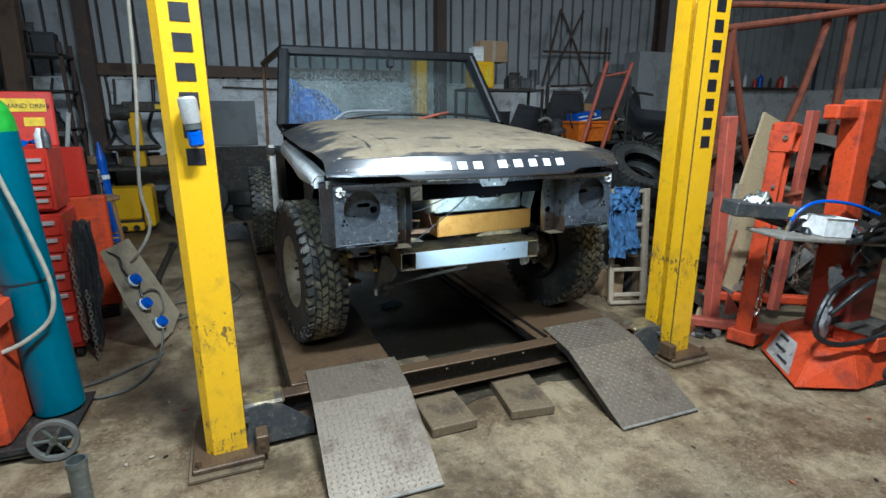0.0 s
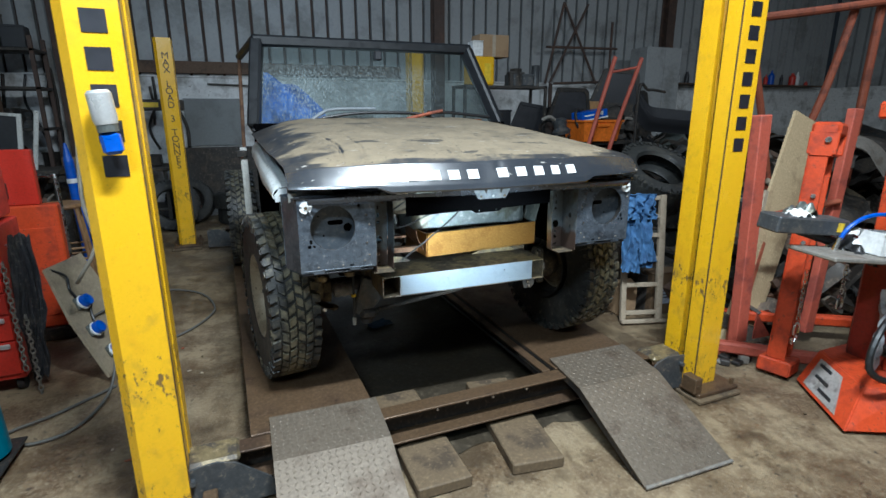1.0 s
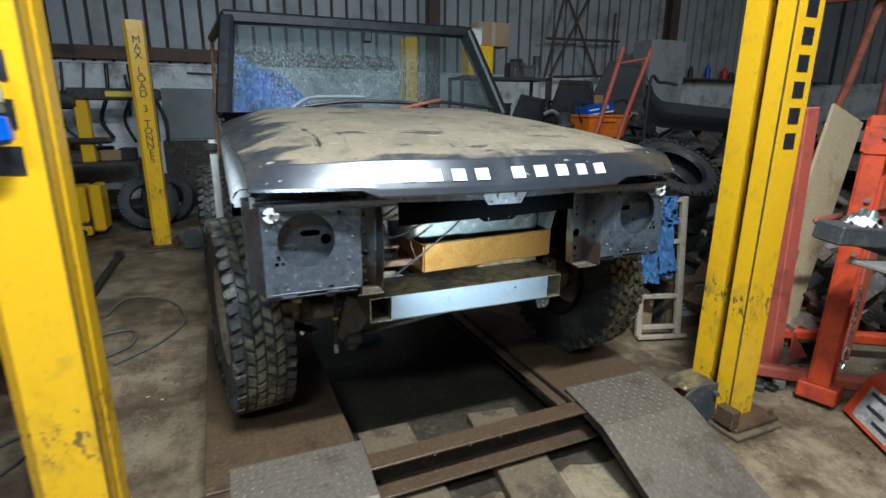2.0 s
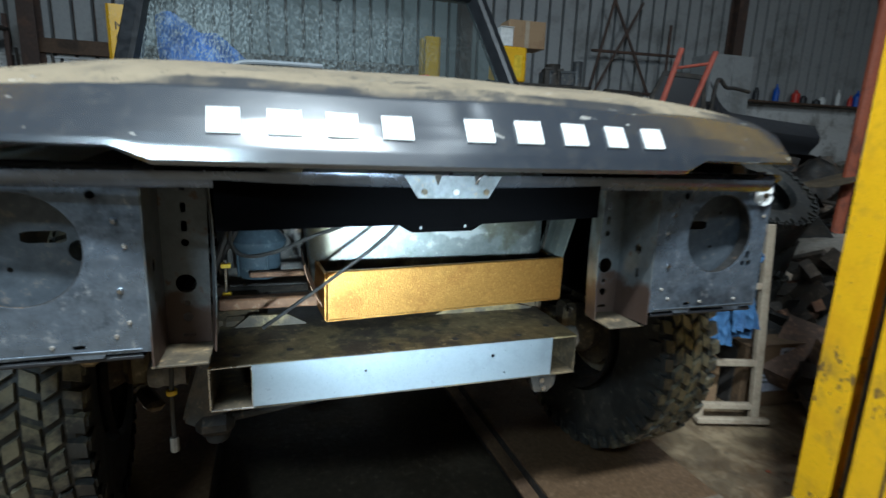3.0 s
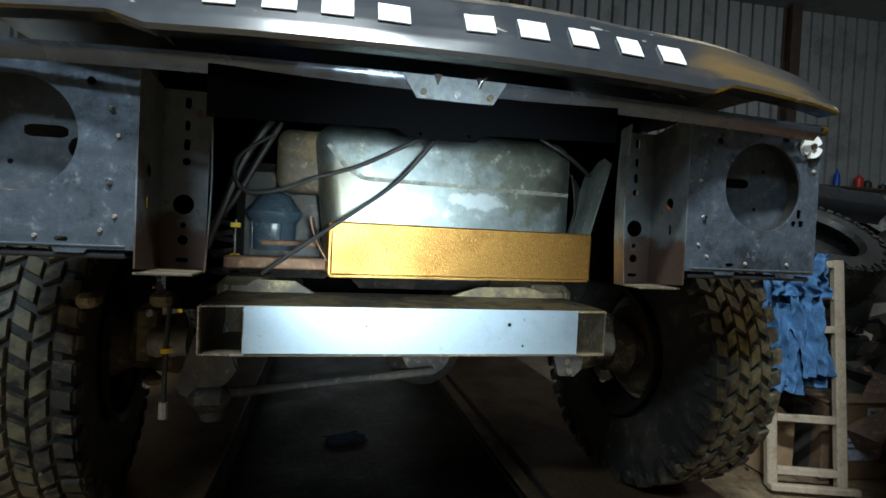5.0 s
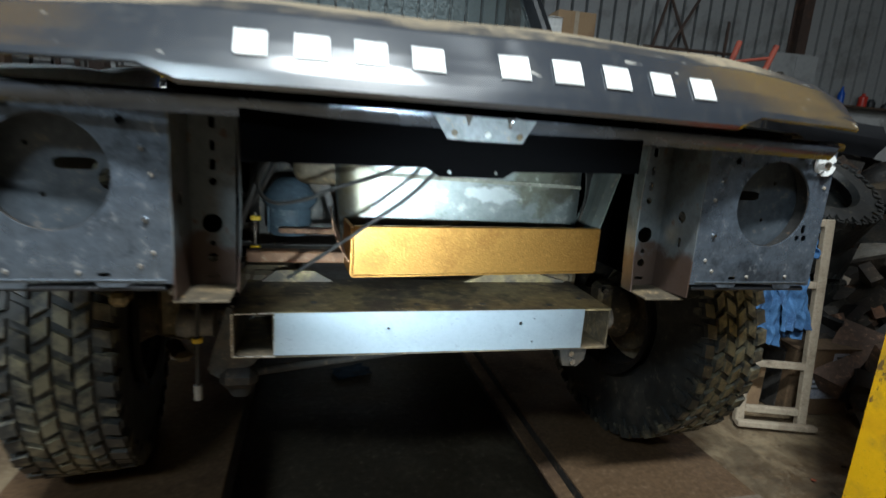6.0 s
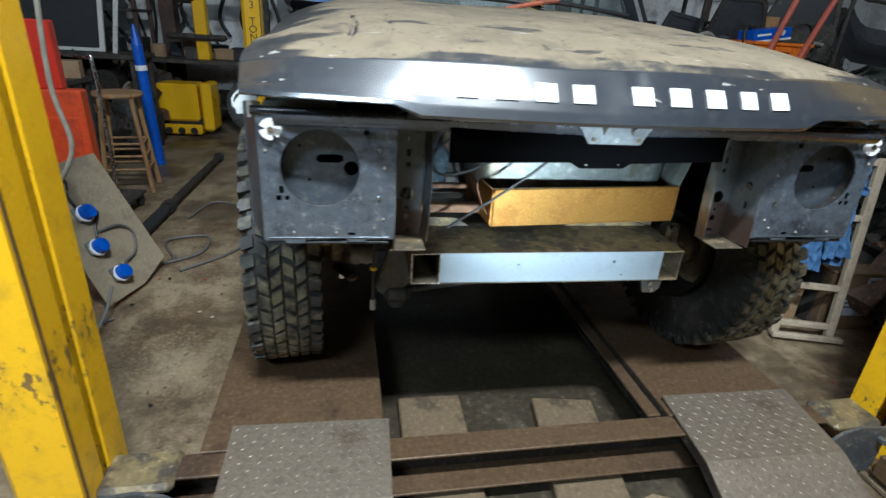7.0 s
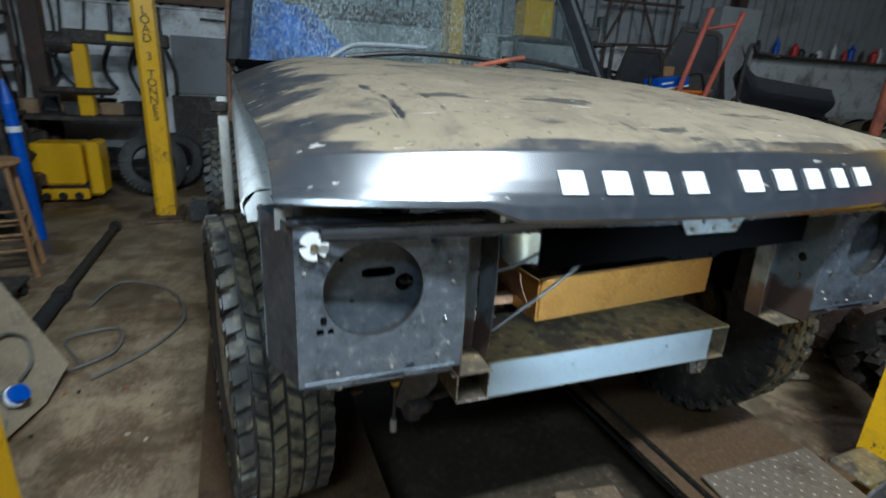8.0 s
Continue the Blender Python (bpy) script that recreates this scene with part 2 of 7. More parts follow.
# Oily concrete, its colour also darkened for the shade under the car.
OILSHADE = worn("oil-soaked concrete with car shade", (0.044, 0.035, 0.023), (0.068, 0.054, 0.035), (0.09, 0.073, 0.05), rough=(0.28, 0.65), scale=3, fine=30, grain=0.4, relief=0.3)
OILY = worn("black oily steel", (0.03, 0.028, 0.026), (0.055, 0.045, 0.035), (0.12, 0.08, 0.05), metal=0.4, rough=(0.4, 0.75), scale=8, fine=45, grain=0.35)
GALV = worn("galvanised tank steel", (0.215, 0.235, 0.222), (0.12, 0.115, 0.08), (0.34, 0.35, 0.32), metal=0.75, rough=(0.34, 0.55), scale=6, fine=26, grain=0.2)
WOODTRAY = worn("golden varnished hardboard", (0.42, 0.225, 0.055), (0.34, 0.17, 0.04), (0.52, 0.3, 0.085), metal=0.8, rough=(0.34, 0.46), scale=8, fine=150, grain=0.22, relief=0.1)
pebbled(WOODTRAY, 250, 0.17)
RUBBER = worn("muddy tyre rubber", (0.02, 0.021, 0.02), (0.04, 0.038, 0.032), (0.08, 0.07, 0.048), rough=(0.42, 0.75), scale=5, fine=26, grain=0.35)


def muddy(m):
    """Dried tan mud packed along the middle of a tread and in blotches round it."""
    nt = m.node_tree
    bsdf = nt.nodes["Principled BSDF"]
    old = bsdf.inputs["Base Color"].links[0].from_socket
    co, sep = nt.nodes.new("ShaderNodeTexCoord"), nt.nodes.new("ShaderNodeSeparateXYZ")
    nt.links.new(co.outputs["Object"], sep.inputs[0])
    off = nt.nodes.new("ShaderNodeMath")
    off.operation = "ABSOLUTE"
    nt.links.new(sep.outputs["X"], off.inputs[0])
    near = nt.nodes.new("ShaderNodeMapRange")
    for k, v in (("From Min", 0.0), ("From Max", 0.11), ("To Min", 0.17), ("To Max", -0.02)):
        near.inputs[k].default_value = v
    nt.links.new(off.outputs[0], near.inputs["Value"])
    add = nt.nodes.new("ShaderNodeMath")
    add.operation = "ADD"
    nt.links.new(noise_node(nt, 13, 7, 0.68), add.inputs[0])
    nt.links.new(near.outputs[0], add.inputs[1])
    nt.links.new(mix(nt, ramp(nt, add.outputs[0], [(0.5, 0.0), (0.7, 0.85)]), old, (0.2, 0.178, 0.112)), bsdf.inputs["Base Color"])
    return m


TREAD = muddy(worn("muddy tread rubber", (0.024, 0.025, 0.024), (0.05, 0.048, 0.041), (0.085, 0.072, 0.046), rough=(0.38, 0.68), scale=6, fine=26, grain=0.35))
BLACKRUBBER = plain("black rubber", (0.02, 0.02, 0.02), 0.7)
RIM = worn("tan painted rim", (0.34, 0.29, 0.2), (0.24, 0.2, 0.13), (0.1, 0.07, 0.04), metal=0.2, rough=(0.4, 0.7), scale=8, fine=40)
CHECKER = worn("worn chequer plate", (0.178, 0.146, 0.11), (0.115, 0.087, 0.062), (0.15, 0.122, 0.094), metal=0.45, rough=(0.4, 0.6), scale=3, fine=70, grain=0.3)
LIFTSTEEL = worn("rusty brown runway steel", (0.112, 0.07, 0.038), (0.062, 0.037, 0.022), (0.13, 0.09, 0.056), metal=0.3, rough=(0.34, 0.65), scale=2.2, fine=60, grain=0.35)
GREYARM = worn("oily grey steel", (0.075, 0.08, 0.085), (0.12, 0.11, 0.1), (0.2, 0.17, 0.13), metal=0.4, rough=(0.4, 0.65), scale=7, fine=40)
DULLSTEEL = worn("dusty light steel", (0.27, 0.25, 0.22), (0.2, 0.17, 0.14), (0.33, 0.28, 0.2), metal=0.35, rough=(0.5, 0.75), scale=6, fine=40)
PLANKWOOD = worn("grimy timber", (0.13, 0.092, 0.052), (0.065, 0.046, 0.028), (0.19, 0.14, 0.08), rough=(0.6, 0.85), scale=6, fine=50, grain=0.25)
BOARDWOOD = worn("dusty plywood", (0.33, 0.27, 0.18), (0.25, 0.2, 0.14), (0.4, 0.33, 0.23), rough=(0.65, 0.9), scale=4, fine=60, grain=0.15)
STOOLWOOD = worn("brown varnished wood", (0.33, 0.19, 0.08), (0.22, 0.12, 0.055), rough=(0.35, 0.6), scale=6, fine=60, stretch=(1, 1, 0.2))
SHEETING = worn("grey wall sheeting", (0.33, 0.335, 0.335), (0.235, 0.237, 0.23), (0.28, 0.26, 0.23), rough=(0.45, 0.7), scale=1.1, fine=18, grain=0.12, relief=0.03)
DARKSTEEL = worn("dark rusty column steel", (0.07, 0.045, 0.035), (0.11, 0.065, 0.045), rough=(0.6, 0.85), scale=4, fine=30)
WHITEWASH = worn("whitewashed masonry", (0.7, 0.7, 0.69), (0.3, 0.29, 0.27), (0.18, 0.16, 0.13), rough=(0.7, 0.9), scale=2.4, fine=14, spots=(0.5, 0.66), grain=0.18)
DARKTIMBER = worn("dark timber rail", (0.1, 0.06, 0.035), (0.06, 0.04, 0.028), rough=(0.6, 0.85), scale=4, fine=30)
JUNK = worn("grimy dark metal", (0.05, 0.045, 0.04), (0.09, 0.075, 0.06), (0.16, 0.13, 0.1), metal=0.3, rough=(0.5, 0.8), scale=6, fine=30, grain=0.3)
DARKPLASTIC = plain("dark plastic", (0.025, 0.026, 0.03), 0.45)
WHITE = plain("white paint", (0.78, 0.78, 0.76), 0.5)
TEAL = worn("teal cylinder paint", (0.0, 0.105, 0.16), (0.0, 0.085, 0.13), (0.02, 0.08, 0.1), rough=(0.3, 0.5), scale=3, fine=30, grain=0.08, relief=0.02)
GREEN = plain("green cylinder paint", (0.05, 0.36, 0.03), 0.4)
BRIGHTSTEEL = worn("bright brushed steel", (0.72, 0.72, 0.7), (0.6, 0.6, 0.58), (0.8, 0.8, 0.78), metal=0.55, rough=(0.25, 0.42), scale=8, fine=60, grain=0.1)
BLUE = plain("bright blue plastic", (0.01, 0.09, 0.5), 0.35)
STICKERYELLOW = plain("yellow sticker", (0.8, 0.55, 0.02), 0.45)
INK = plain("black ink", (0.015, 0.015, 0.02), 0.5)
CHROME = plain("bright steel", (0.6, 0.6, 0.6), 0.25, 1.0)
CABLE = plain("grey cable", (0.12, 0.115, 0.1), 0.6)
ROPE = plain("pale weathered cord", (0.34, 0.31, 0.25), 0.7)
GREYHOSE = plain("dark grey hose rubber", (0.02, 0.02, 0.02), 0.5)
BLACKCABLE = plain("black cable", (0.015, 0.015, 0.016), 0.4)
DENIM = worn("blue cloth", (0.06, 0.145, 0.3), (0.038, 0.09, 0.2), (0.11, 0.2, 0.36), rough=(0.8, 0.95), scale=10, fine=120, grain=0.2)
CARTON = worn("brown cardboard", (0.33, 0.22, 0.12), (0.28, 0.18, 0.1), rough=(0.7, 0.9), scale=5, fine=60, grain=0.1)
BAREWOOD = worn("pale stained wood", (0.4, 0.33, 0.24), (0.3, 0.24, 0.17), (0.2, 0.15, 0.1), rough=(0.6, 0.85), scale=7, fine=60)
SCREENGLASS = glass_mat("wet windscreen glass", dirt=0.5)

# ---- shapes ----
def box(x0, x1, y0, y1, z0, z1, bev=0.004):
    bm = bmesh.new()
    bmesh.ops.create_cube(bm, size=1)
    for v in bm.verts:
        v.co = Vector(((x0 + x1) / 2 + v.co.x * (x1 - x0), (y0 + y1) / 2 + v.co.y * (y1 - y0), (z0 + z1) / 2 + v.co.z * (z1 - z0)))
    if bev:
        bmesh.ops.bevel(bm, geom=bm.edges[:], offset=min(bev, 0.45 * min(x1 - x0, y1 - y0, z1 - z0)), segments=1, affect="EDGES")
    return bm


def cyl(p0, p1, r0, r1=None, n=20):
    p0, p1 = Vector(p0), Vector(p1)
    bm = bmesh.new()
    d = p1 - p0
    m = Matrix.Translation((p0 + p1) / 2) @ d.to_track_quat("Z", "Y").to_matrix().to_4x4()
    bmesh.ops.create_cone(bm, cap_ends=True, segments=n, radius1=r0, radius2=r0 if r1 is None else r1, depth=d.length, matrix=m)
    return bm


def spun(profile, n=32):
    """A solid of revolution about z from (radius, height) pairs."""
    bm = bmesh.new()
    rings = []
    for r, z in profile:
        if r < 1e-5:
            rings.append([bm.verts.new((0, 0, z))])
        else:
            rings.append([bm.verts.new((r * math.cos(2 * math.pi * i / n), r * math.sin(2 * math.pi * i / n), z)) for i in range(n)])
    for a, b in zip(rings, rings[1:]):
        for i in range(n):
            j = (i + 1) % n
            f = [a[i % len(a)], a[j % len(a)], b[j % len(b)], b[i % len(b)]]
            f = list(dict.fromkeys(f))
            if len(f) > 2:
                bm.faces.new(f)
    bmesh.ops.recalc_face_normals(bm, faces=bm.faces[:])
    return bm


def smooth_line(pts, steps=6):
    pts = [Vector(p) for p in pts]
    out = []
    for i in range(len(pts) - 1):
        a, b, c, d = pts[max(i - 1, 0)], pts[i], pts[i + 1], pts[min(i + 2, len(pts) - 1)]
        for k in range(steps):
            t = k / steps
            out.append(0.5 * ((2 * b) + (c - a) * t + (2 * a - 5 * b + 4 * c - d) * t * t + (3 * b - a - 3 * c + d) * t ** 3))
    return out + [pts[-1]]


def tube(pts, r, n=8, steps=6):
    """A round bar or cable along points."""
    line = smooth_line(pts, steps) if steps else [Vector(p) for p in pts]
    bm = bmesh.new()
    rings, side = [], None
    for i, p in enumerate(line):
        d = (line[min(i + 1, len(line) - 1)] - line[max(i - 1, 0)]).normalized()
        side = d.orthogonal() if side is None else side - d * side.dot(d)
        side.normalize()
        up = d.cross(side)
        rings.append([bm.verts.new(p + r * (math.cos(2 * math.pi * k / n) * side + math.sin(2 * math.pi * k / n) * up)) for k in range(n)])
    for a, b in zip(rings, rings[1:]):
        for k in range(n):
            bm.faces.new((a[k], a[(k + 1) % n], b[(k + 1) % n], b[k]))
    bm.faces.new(rings[0][::-1])
    bm.faces.new(rings[-1])
    return bm


def prism(poly, d0, d1, plane="xz"):
    """A polygon pushed along the axis missing from its plane."""
    bm = bmesh.new()
    put = {"xz": lambda a, b, d: (a, d, b), "yz": lambda a, b, d: (d, a, b), "xy": lambda a, b, d: (a, b, d)}[plane]
    lo, hi = [bm.verts.new(put(a, b, d0)) for a, b in poly], [bm.verts.new(put(a, b, d1)) for a, b in poly]
    bm.faces.new(lo)
    bm.faces.new(hi[::-1])
    for i in range(len(poly)):
        j = (i + 1) % len(poly)
        bm.faces.new((lo[i], hi[i], hi[j], lo[j]))
    bmesh.ops.recalc_face_normals(bm, faces=bm.faces[:])
    return bm


def circle(cx, cy, r, n=24):
    return [(cx + r * math.cos(2 * math.pi * i / n), cy + r * math.sin(2 * math.pi * i / n)) for i in range(n)]


def slot(cx, cy, w, h):
    return [(cx + sx * w / 2, cy + sy * h / 2) for sx, sy in ((-1, -0.6), (-0.7, -1), (0.7, -1), (1, -0.6), (1, 0.6), (0.7, 1), (-0.7, 1), (-1, 0.6))]


def inside(p, poly):
    hit = False
    for (ax, ay), (bx, by) in zip(poly, poly[1:] + poly[:1]):
        if (ay > p[1]) != (by > p[1]) and p[0] < (bx - ax) * (p[1] - ay) / (by - ay) + ax:
            hit = not hit
    return hit


def holed(outer, holes, d0, d1, plane="xz"):
    """A sheet with real holes, between the depths d0 and d1."""
    from mathutils.geometry import delaunay_2d_cdt
    pts, edges = [], []
    for loop in [outer] + holes:
        k = len(pts)
        pts += [Vector(p) for p in loop]
        edges += [(k + i, k + (i + 1) % len(loop)) for i in range(len(loop))]
    co, _, faces, *_ = delaunay_2d_cdt(pts, edges, [], 0, 1e-6)
    put = {"xz": lambda a, b, d: (a, d, b), "yz": lambda a, b, d: (d, a, b), "xy": lambda a, b, d: (a, b, d)}[plane]
    bm = bmesh.new()
    lo, hi = [bm.verts.new(put(p[0], p[1], d0)) for p in co], [bm.verts.new(put(p[0], p[1], d1)) for p in co]
    count = {}
    for f in faces:
        c = sum((co[i] for i in f), Vector((0, 0))) / len(f)
        if not inside(c, outer) or any(inside(c, h) for h in holes):
            continue
        bm.faces.new([lo[i] for i in f])
        bm.faces.new([hi[i] for i in reversed(f)])
        for a, b in zip(f, f[1:] + f[:1]):
            count[frozenset((a, b))] = count.get(frozenset((a, b)), 0) + 1
    for e, k in count.items():
        if k == 1:
            a, b = tuple(e)
            bm.faces.new((lo[a], lo[b], hi[b], hi[a]))
    bmesh.ops.delete(bm, geom=[v for v in bm.verts if not v.link_faces], context="VERTS")
    bmesh.ops.recalc_face_normals(bm, faces=bm.faces[:])
    return bm


def sheet(fn, us, vs, thick=0.0):
    """A curved sheet from fn(u, v), with thickness."""
    bm = bmesh.new()
    g = [[bm.verts.new(fn(u, v)) for v in vs] for u in us]
    for i in range(len(us) - 1):
        for j in range(len(vs) - 1):
            bm.faces.new((g[i][j], g[i + 1][j], g[i + 1][j + 1], g[i][j + 1]))
    bmesh.ops.recalc_face_normals(bm, faces=bm.faces[:])
    if thick:
        bmesh.ops.solidify(bm, geom=bm.faces[:], thickness=thick)
    return bm


def joined(*bms):
    out = bmesh.new()
    for b in bms:
        me = bpy.data.meshes.new("tmp")
        b.to_mesh(me)
        b.free()
        out.from_mesh(me)
        bpy.data.meshes.remove(me)
    return out


def moved(bm, m):
    bmesh.ops.transform(bm, matrix=m, verts=bm.verts[:])
    return bm


def part(name, bm, material, parent=None, label="", smooth=False):
    me = bpy.data.meshes.new(name)
    if smooth:
        for f in bm.faces:
            f.smooth = True
        for e in bm.edges:
            if len(e.link_faces) == 2 and e.calc_face_angle() > 0.6:
                e.smooth = False
    bm.to_mesh(me)
    bm.free()
    me.materials.append(material)
    ob = new(name, me)
    if parent:
        ob.parent = parent
    if label:
        ob["label"] = label
    return ob


def thing(name, label, category, m=Matrix(), group="", kind=""):
    ob = new(name)
    ob.empty_display_size = 0.1
    ob.matrix_world = m
    return tagged(ob, label, category, group, kind)


def solid(name, bm, material, label, category, m=Matrix(), group="", kind="", smooth=False):
    ob = part(name, bm, material, None, "", smooth)
    ob.matrix_world = m
    return tagged(ob, label, category, group, kind)


def rnd(a, b):
    return random.uniform(a, b)


# ---- building ----
LIFT = pose(1.51, 2.69, 0, 0, 0, 3.0)
CAR = pose(1.517, 2.79, 0, 0, 0, 1.9)
X0, X1, Y0, Y1, ROOF = -4.6, 14.5, -8.0, 10.3, 5.6


def floor_sheet():
    xs, ys = np.linspace(X0, X1, 120), np.linspace(Y0, Y1, 120)
    return sheet(lambda u, v: (u, v, 0.006 * noise.noise((u * 0.8, v * 0.8, 0)) - 0.004), xs, ys)


tagged(part("floor", floor_sheet(), CONCRETE), "oil-stained dusty concrete workshop floor", "floor", kind="structure")


def sheeting(length, z0, z1):
    """Box-profile sheets standing along x, grooves facing -y."""
    line, x = [], 0.0
    while x + 0.25 <= length:
        line += [(x, 0), (x + 0.198, 0), (x + 0.203, 0.1), (x + 0.245, 0.1)]
        x += 0.25
    bm = bmesh.new()
    lo, hi = [bm.verts.new((a, b, z0)) for a, b in line], [bm.verts.new((a, b, z1)) for a, b in line]
    for i in range(len(line) - 1):
        # Groove bottoms stay open, so the dark backing shows there as shade.
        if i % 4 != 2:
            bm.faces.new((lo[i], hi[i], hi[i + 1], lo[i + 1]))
    return bm


def wall(name, a, b, angle):
    """A masonry dado with sheeting above, from a along its own x."""
    length = (Vector(b) - Vector(a)).length
    root = thing(name, "workshop wall with whitewashed masonry below grey box-profile sheeting", "wall", pose(a[0], a[1], 0, 0, 0, angle), kind="structure")
    part("masonry", box(0, length, 0.0, 0.22, -0.1, 2.3, 0), WHITEWASH, root, "patchy whitewashed masonry")
    part("sheeting", sheeting(length, 2.3, ROOF), SHEETING, root, "grey ribbed steel sheeting")
    # Dark sheet behind the grooves gives them their shade by colour.
    part("groove_shade", box(0, length, 0.11, 0.16, 2.3, ROOF, 0), DARKSTEEL, root, "dark backing standing in for shade in the grooves")
    part("coping", box(0, length, -0.02, 0.22, 2.3, 2.33, 0.005), WHITEWASH, root)
    return root


wall("wall_north", (X0, Y1, 0), (X1, Y1, 0), 0)
wall("wall_west", (X0, Y0, 0), (X0, Y1, 0), 90)
wall("wall_east", (X1, Y1, 0), (X1, Y0, 0), -90)
wall("wall_south", (X1, Y0, 0), (X0, Y0, 0), 180)
tagged(part("ceiling", joined(box(X0 - 0.3, X1 + 0.3, Y0 - 0.3, Y1 + 0.3, ROOF, ROOF + 0.1, 0)), SHEETING), "grey sheeted shed roof", "ceiling", kind="structure")


def column(x):
    root = thing("steel_column", "dark rusty steel wall column", "column", pose(x, Y1 - 0.02, 0), "wall columns", "structure")
    part("web", box(-0.008, 0.008, -0.2, 0, 0, ROOF, 0), DARKSTEEL, root)
    part("flange", box(-0.1, 0.1, -0.215, -0.2, 0, ROOF, 0), DARKSTEEL, root)
    part("flange", box(-0.1, 0.1, -0.015, 0, 0, ROOF, 0), DARKSTEEL, root)


for cx in (-2.07, 3.85, 9.1):
    column(cx)
rail = thing("wall_rail", "dark timber rail along the wall", "rail", pose(0, Y1, 0), kind="structure")
part("rail_board", box(-2.2, 3.15, -0.07, -0.03, 2.36, 2.55, 0.006), DARKTIMBER, rail)

# ---- four-post lift ----
def lift_post(x, y, inner, height, marks):
    """A folded C-section post; inner is +1 where its open side faces +x."""
    m = LIFT @ pose(x, y, 0)
    root = thing("lift_post", "yellow painted steel post of a four-post car lift", "lift post", m, "lift posts")
    s = inner
    sec = [(0.09, 0.0), (-0.07, 0.0), (-0.105, 0.035), (-0.105, 0.245), (-0.07, 0.28), (0.09, 0.28), (0.09, 0.165), (0.08, 0.165), (0.08, 0.27), (-0.065, 0.27), (-0.095, 0.24), (-0.095, 0.04), (-0.065, 0.01), (0.08, 0.01), (0.08, 0.115), (0.09, 0.115)]
    bm = prism([(s * a, b) for a, b in sec], 0.05, height, "xy")
    part("column", bm, POSTYELLOW, root)
    part("rack", box(min(s * 0.02, s * 0.05), max(s * 0.02, s * 0.05), 0.125, 0.155, 0.05, height - 0.05, 0), OILY, root, "dark locking rack inside the slot")
    part("seam", box(min(s * 0.086, s * 0.094), max(s * 0.086, s * 0.094), 0.012, 0.02, 0.05, height, 0), LIFTSTEEL, root)
    part("base_plate", box(-0.17, 0.17, -0.1, 0.4, 0.02, 0.05, 0.006), LIFTSTEEL, root, "rusty base plate")
    part("packer", box(-0.19, 0.16, -0.13, 0.36, 0.0, 0.022, 0.004), PLANKWOOD, root, "timber packer under the plate")
    for bx_, by_ in ((-0.14, -0.07), (0.14, -0.07), (0.14, 0.36), (-0.14, 0.36)):
        part("anchor_bolt", cyl((bx_, by_, 0.05), (bx_, by_, 0.085), 0.014, n=6), LIFTSTEEL, root)
    if marks:
        part("stop_block", joined(box(s * 0.165 - 0.03, s * 0.165 + 0.03, -0.085, 0.02, 0.05, 0.15, 0.005), cyl((s * 0.165, -0.09, 0.1), (s * 0.165, -0.085, 0.1), 0.012, n=10)), LIFTSTEEL, root, "small steel stop block on the base plate")
    for k in range(marks):
        z = 1.512 + k * 0.119
        part("letter_block", box(-0.026 if s > 0 else -0.05, 0.05 if s > 0 else 0.026, -0.003, 0.001, z + 0.006, z + 0.08, 0), INK, root, "black letter-sized block")
    return root


lift_post(-1.50, 0.018, 1, 2.62, 8)
lift_post(1.586, -0.003, -1, 2.62, 8)
post_rl = lift_post(-1.68, 5.35, 1, 2.62, 0)
lift_post(1.6, 5.35, -1, 2.62, 0)


def runway(x0, x1):
    root = thing("lift_runway", "rust-brown steel runway of the car lift", "runway", LIFT @ pose(0, 0, 0), "lift runways")
    part("deck", box(x0, x1, 0.2, 5.3, 0.25, 0.262, 0.003), LIFTSTEEL, root)
    for xa in (x0, x1 - 0.012):
        part("side_channel", box(xa, xa + 0.012, 0.2, 5.3, 0.12, 0.25, 0.003), OILY, root)
    if x0 > 0:
        part("jacking_rail", box(x0 - 0.075, x0 - 0.022, 0.22, 5.3, 0.238, 0.25, 0.003), LIFTSTEEL, root, "worn rail along the inner edge")
        # Dark strip set below the gap beside the deck, as its shade.
        part("rail_gap_shade", box(x0 - 0.022, x0 - 0.002, 0.22, 5.3, 0.14, 0.16, 0), OILY, root)


runway(-1.15, -0.54)
runway(0.56, 1.15)


def crossbeam(y):
    root = thing("lift_crossbeam", "black oily channel-section crossbeam of the car lift", "crossbeam", LIFT @ pose(0, y, 0), "lift crossbeams")
    part("top_flange", box(-1.32, 1.32, 0, 0.1, 0.238, 0.25, 0.003), LIFTSTEEL, root, "brown worn top flange")
    part("web", box(-1.32, 1.32, 0.09, 0.1, 0.105, 0.238, 0), OILY, root)
    part("bottom_flange", box(-1.32, 1.32, -0.02, 0.1, 0.095, 0.107, 0.003), LIFTSTEEL, root)
    for bx_ in (-0.2, -0.02, 0.14, 0.36):
        part("bolt", cyl((bx_, 0.09, 0.175), (bx_, 0.082, 0.175), 0.009, n=6), CHROME, root)
    for s in (-1, 1):
        poly = [(s * 1.06, 0.03), (s * 1.43, 0.03), (s * 1.43, 0.25), (s * 1.3, 0.262), (s * 1.22, 0.24), (s * 1.06, 0.11)]
        part("gusset", prism(poly, -0.06, -0.048, "xz"), GREYARM, root, "dark grey gusset plate at the post")
        part("carriage", box(min(s * 1.2, s * 1.42), max(s * 1.2, s * 1.42), -0.04, 0.12, 0.225, 0.262, 0.014), DUSTYTOP, root, "dusty end of the beam")
        part("carriage_bolt", cyl((s * 1.4, -0.06, 0.2), (s * 1.4, -0.085, 0.2), 0.014, n=6), GREYARM, root)


crossbeam(0.11)
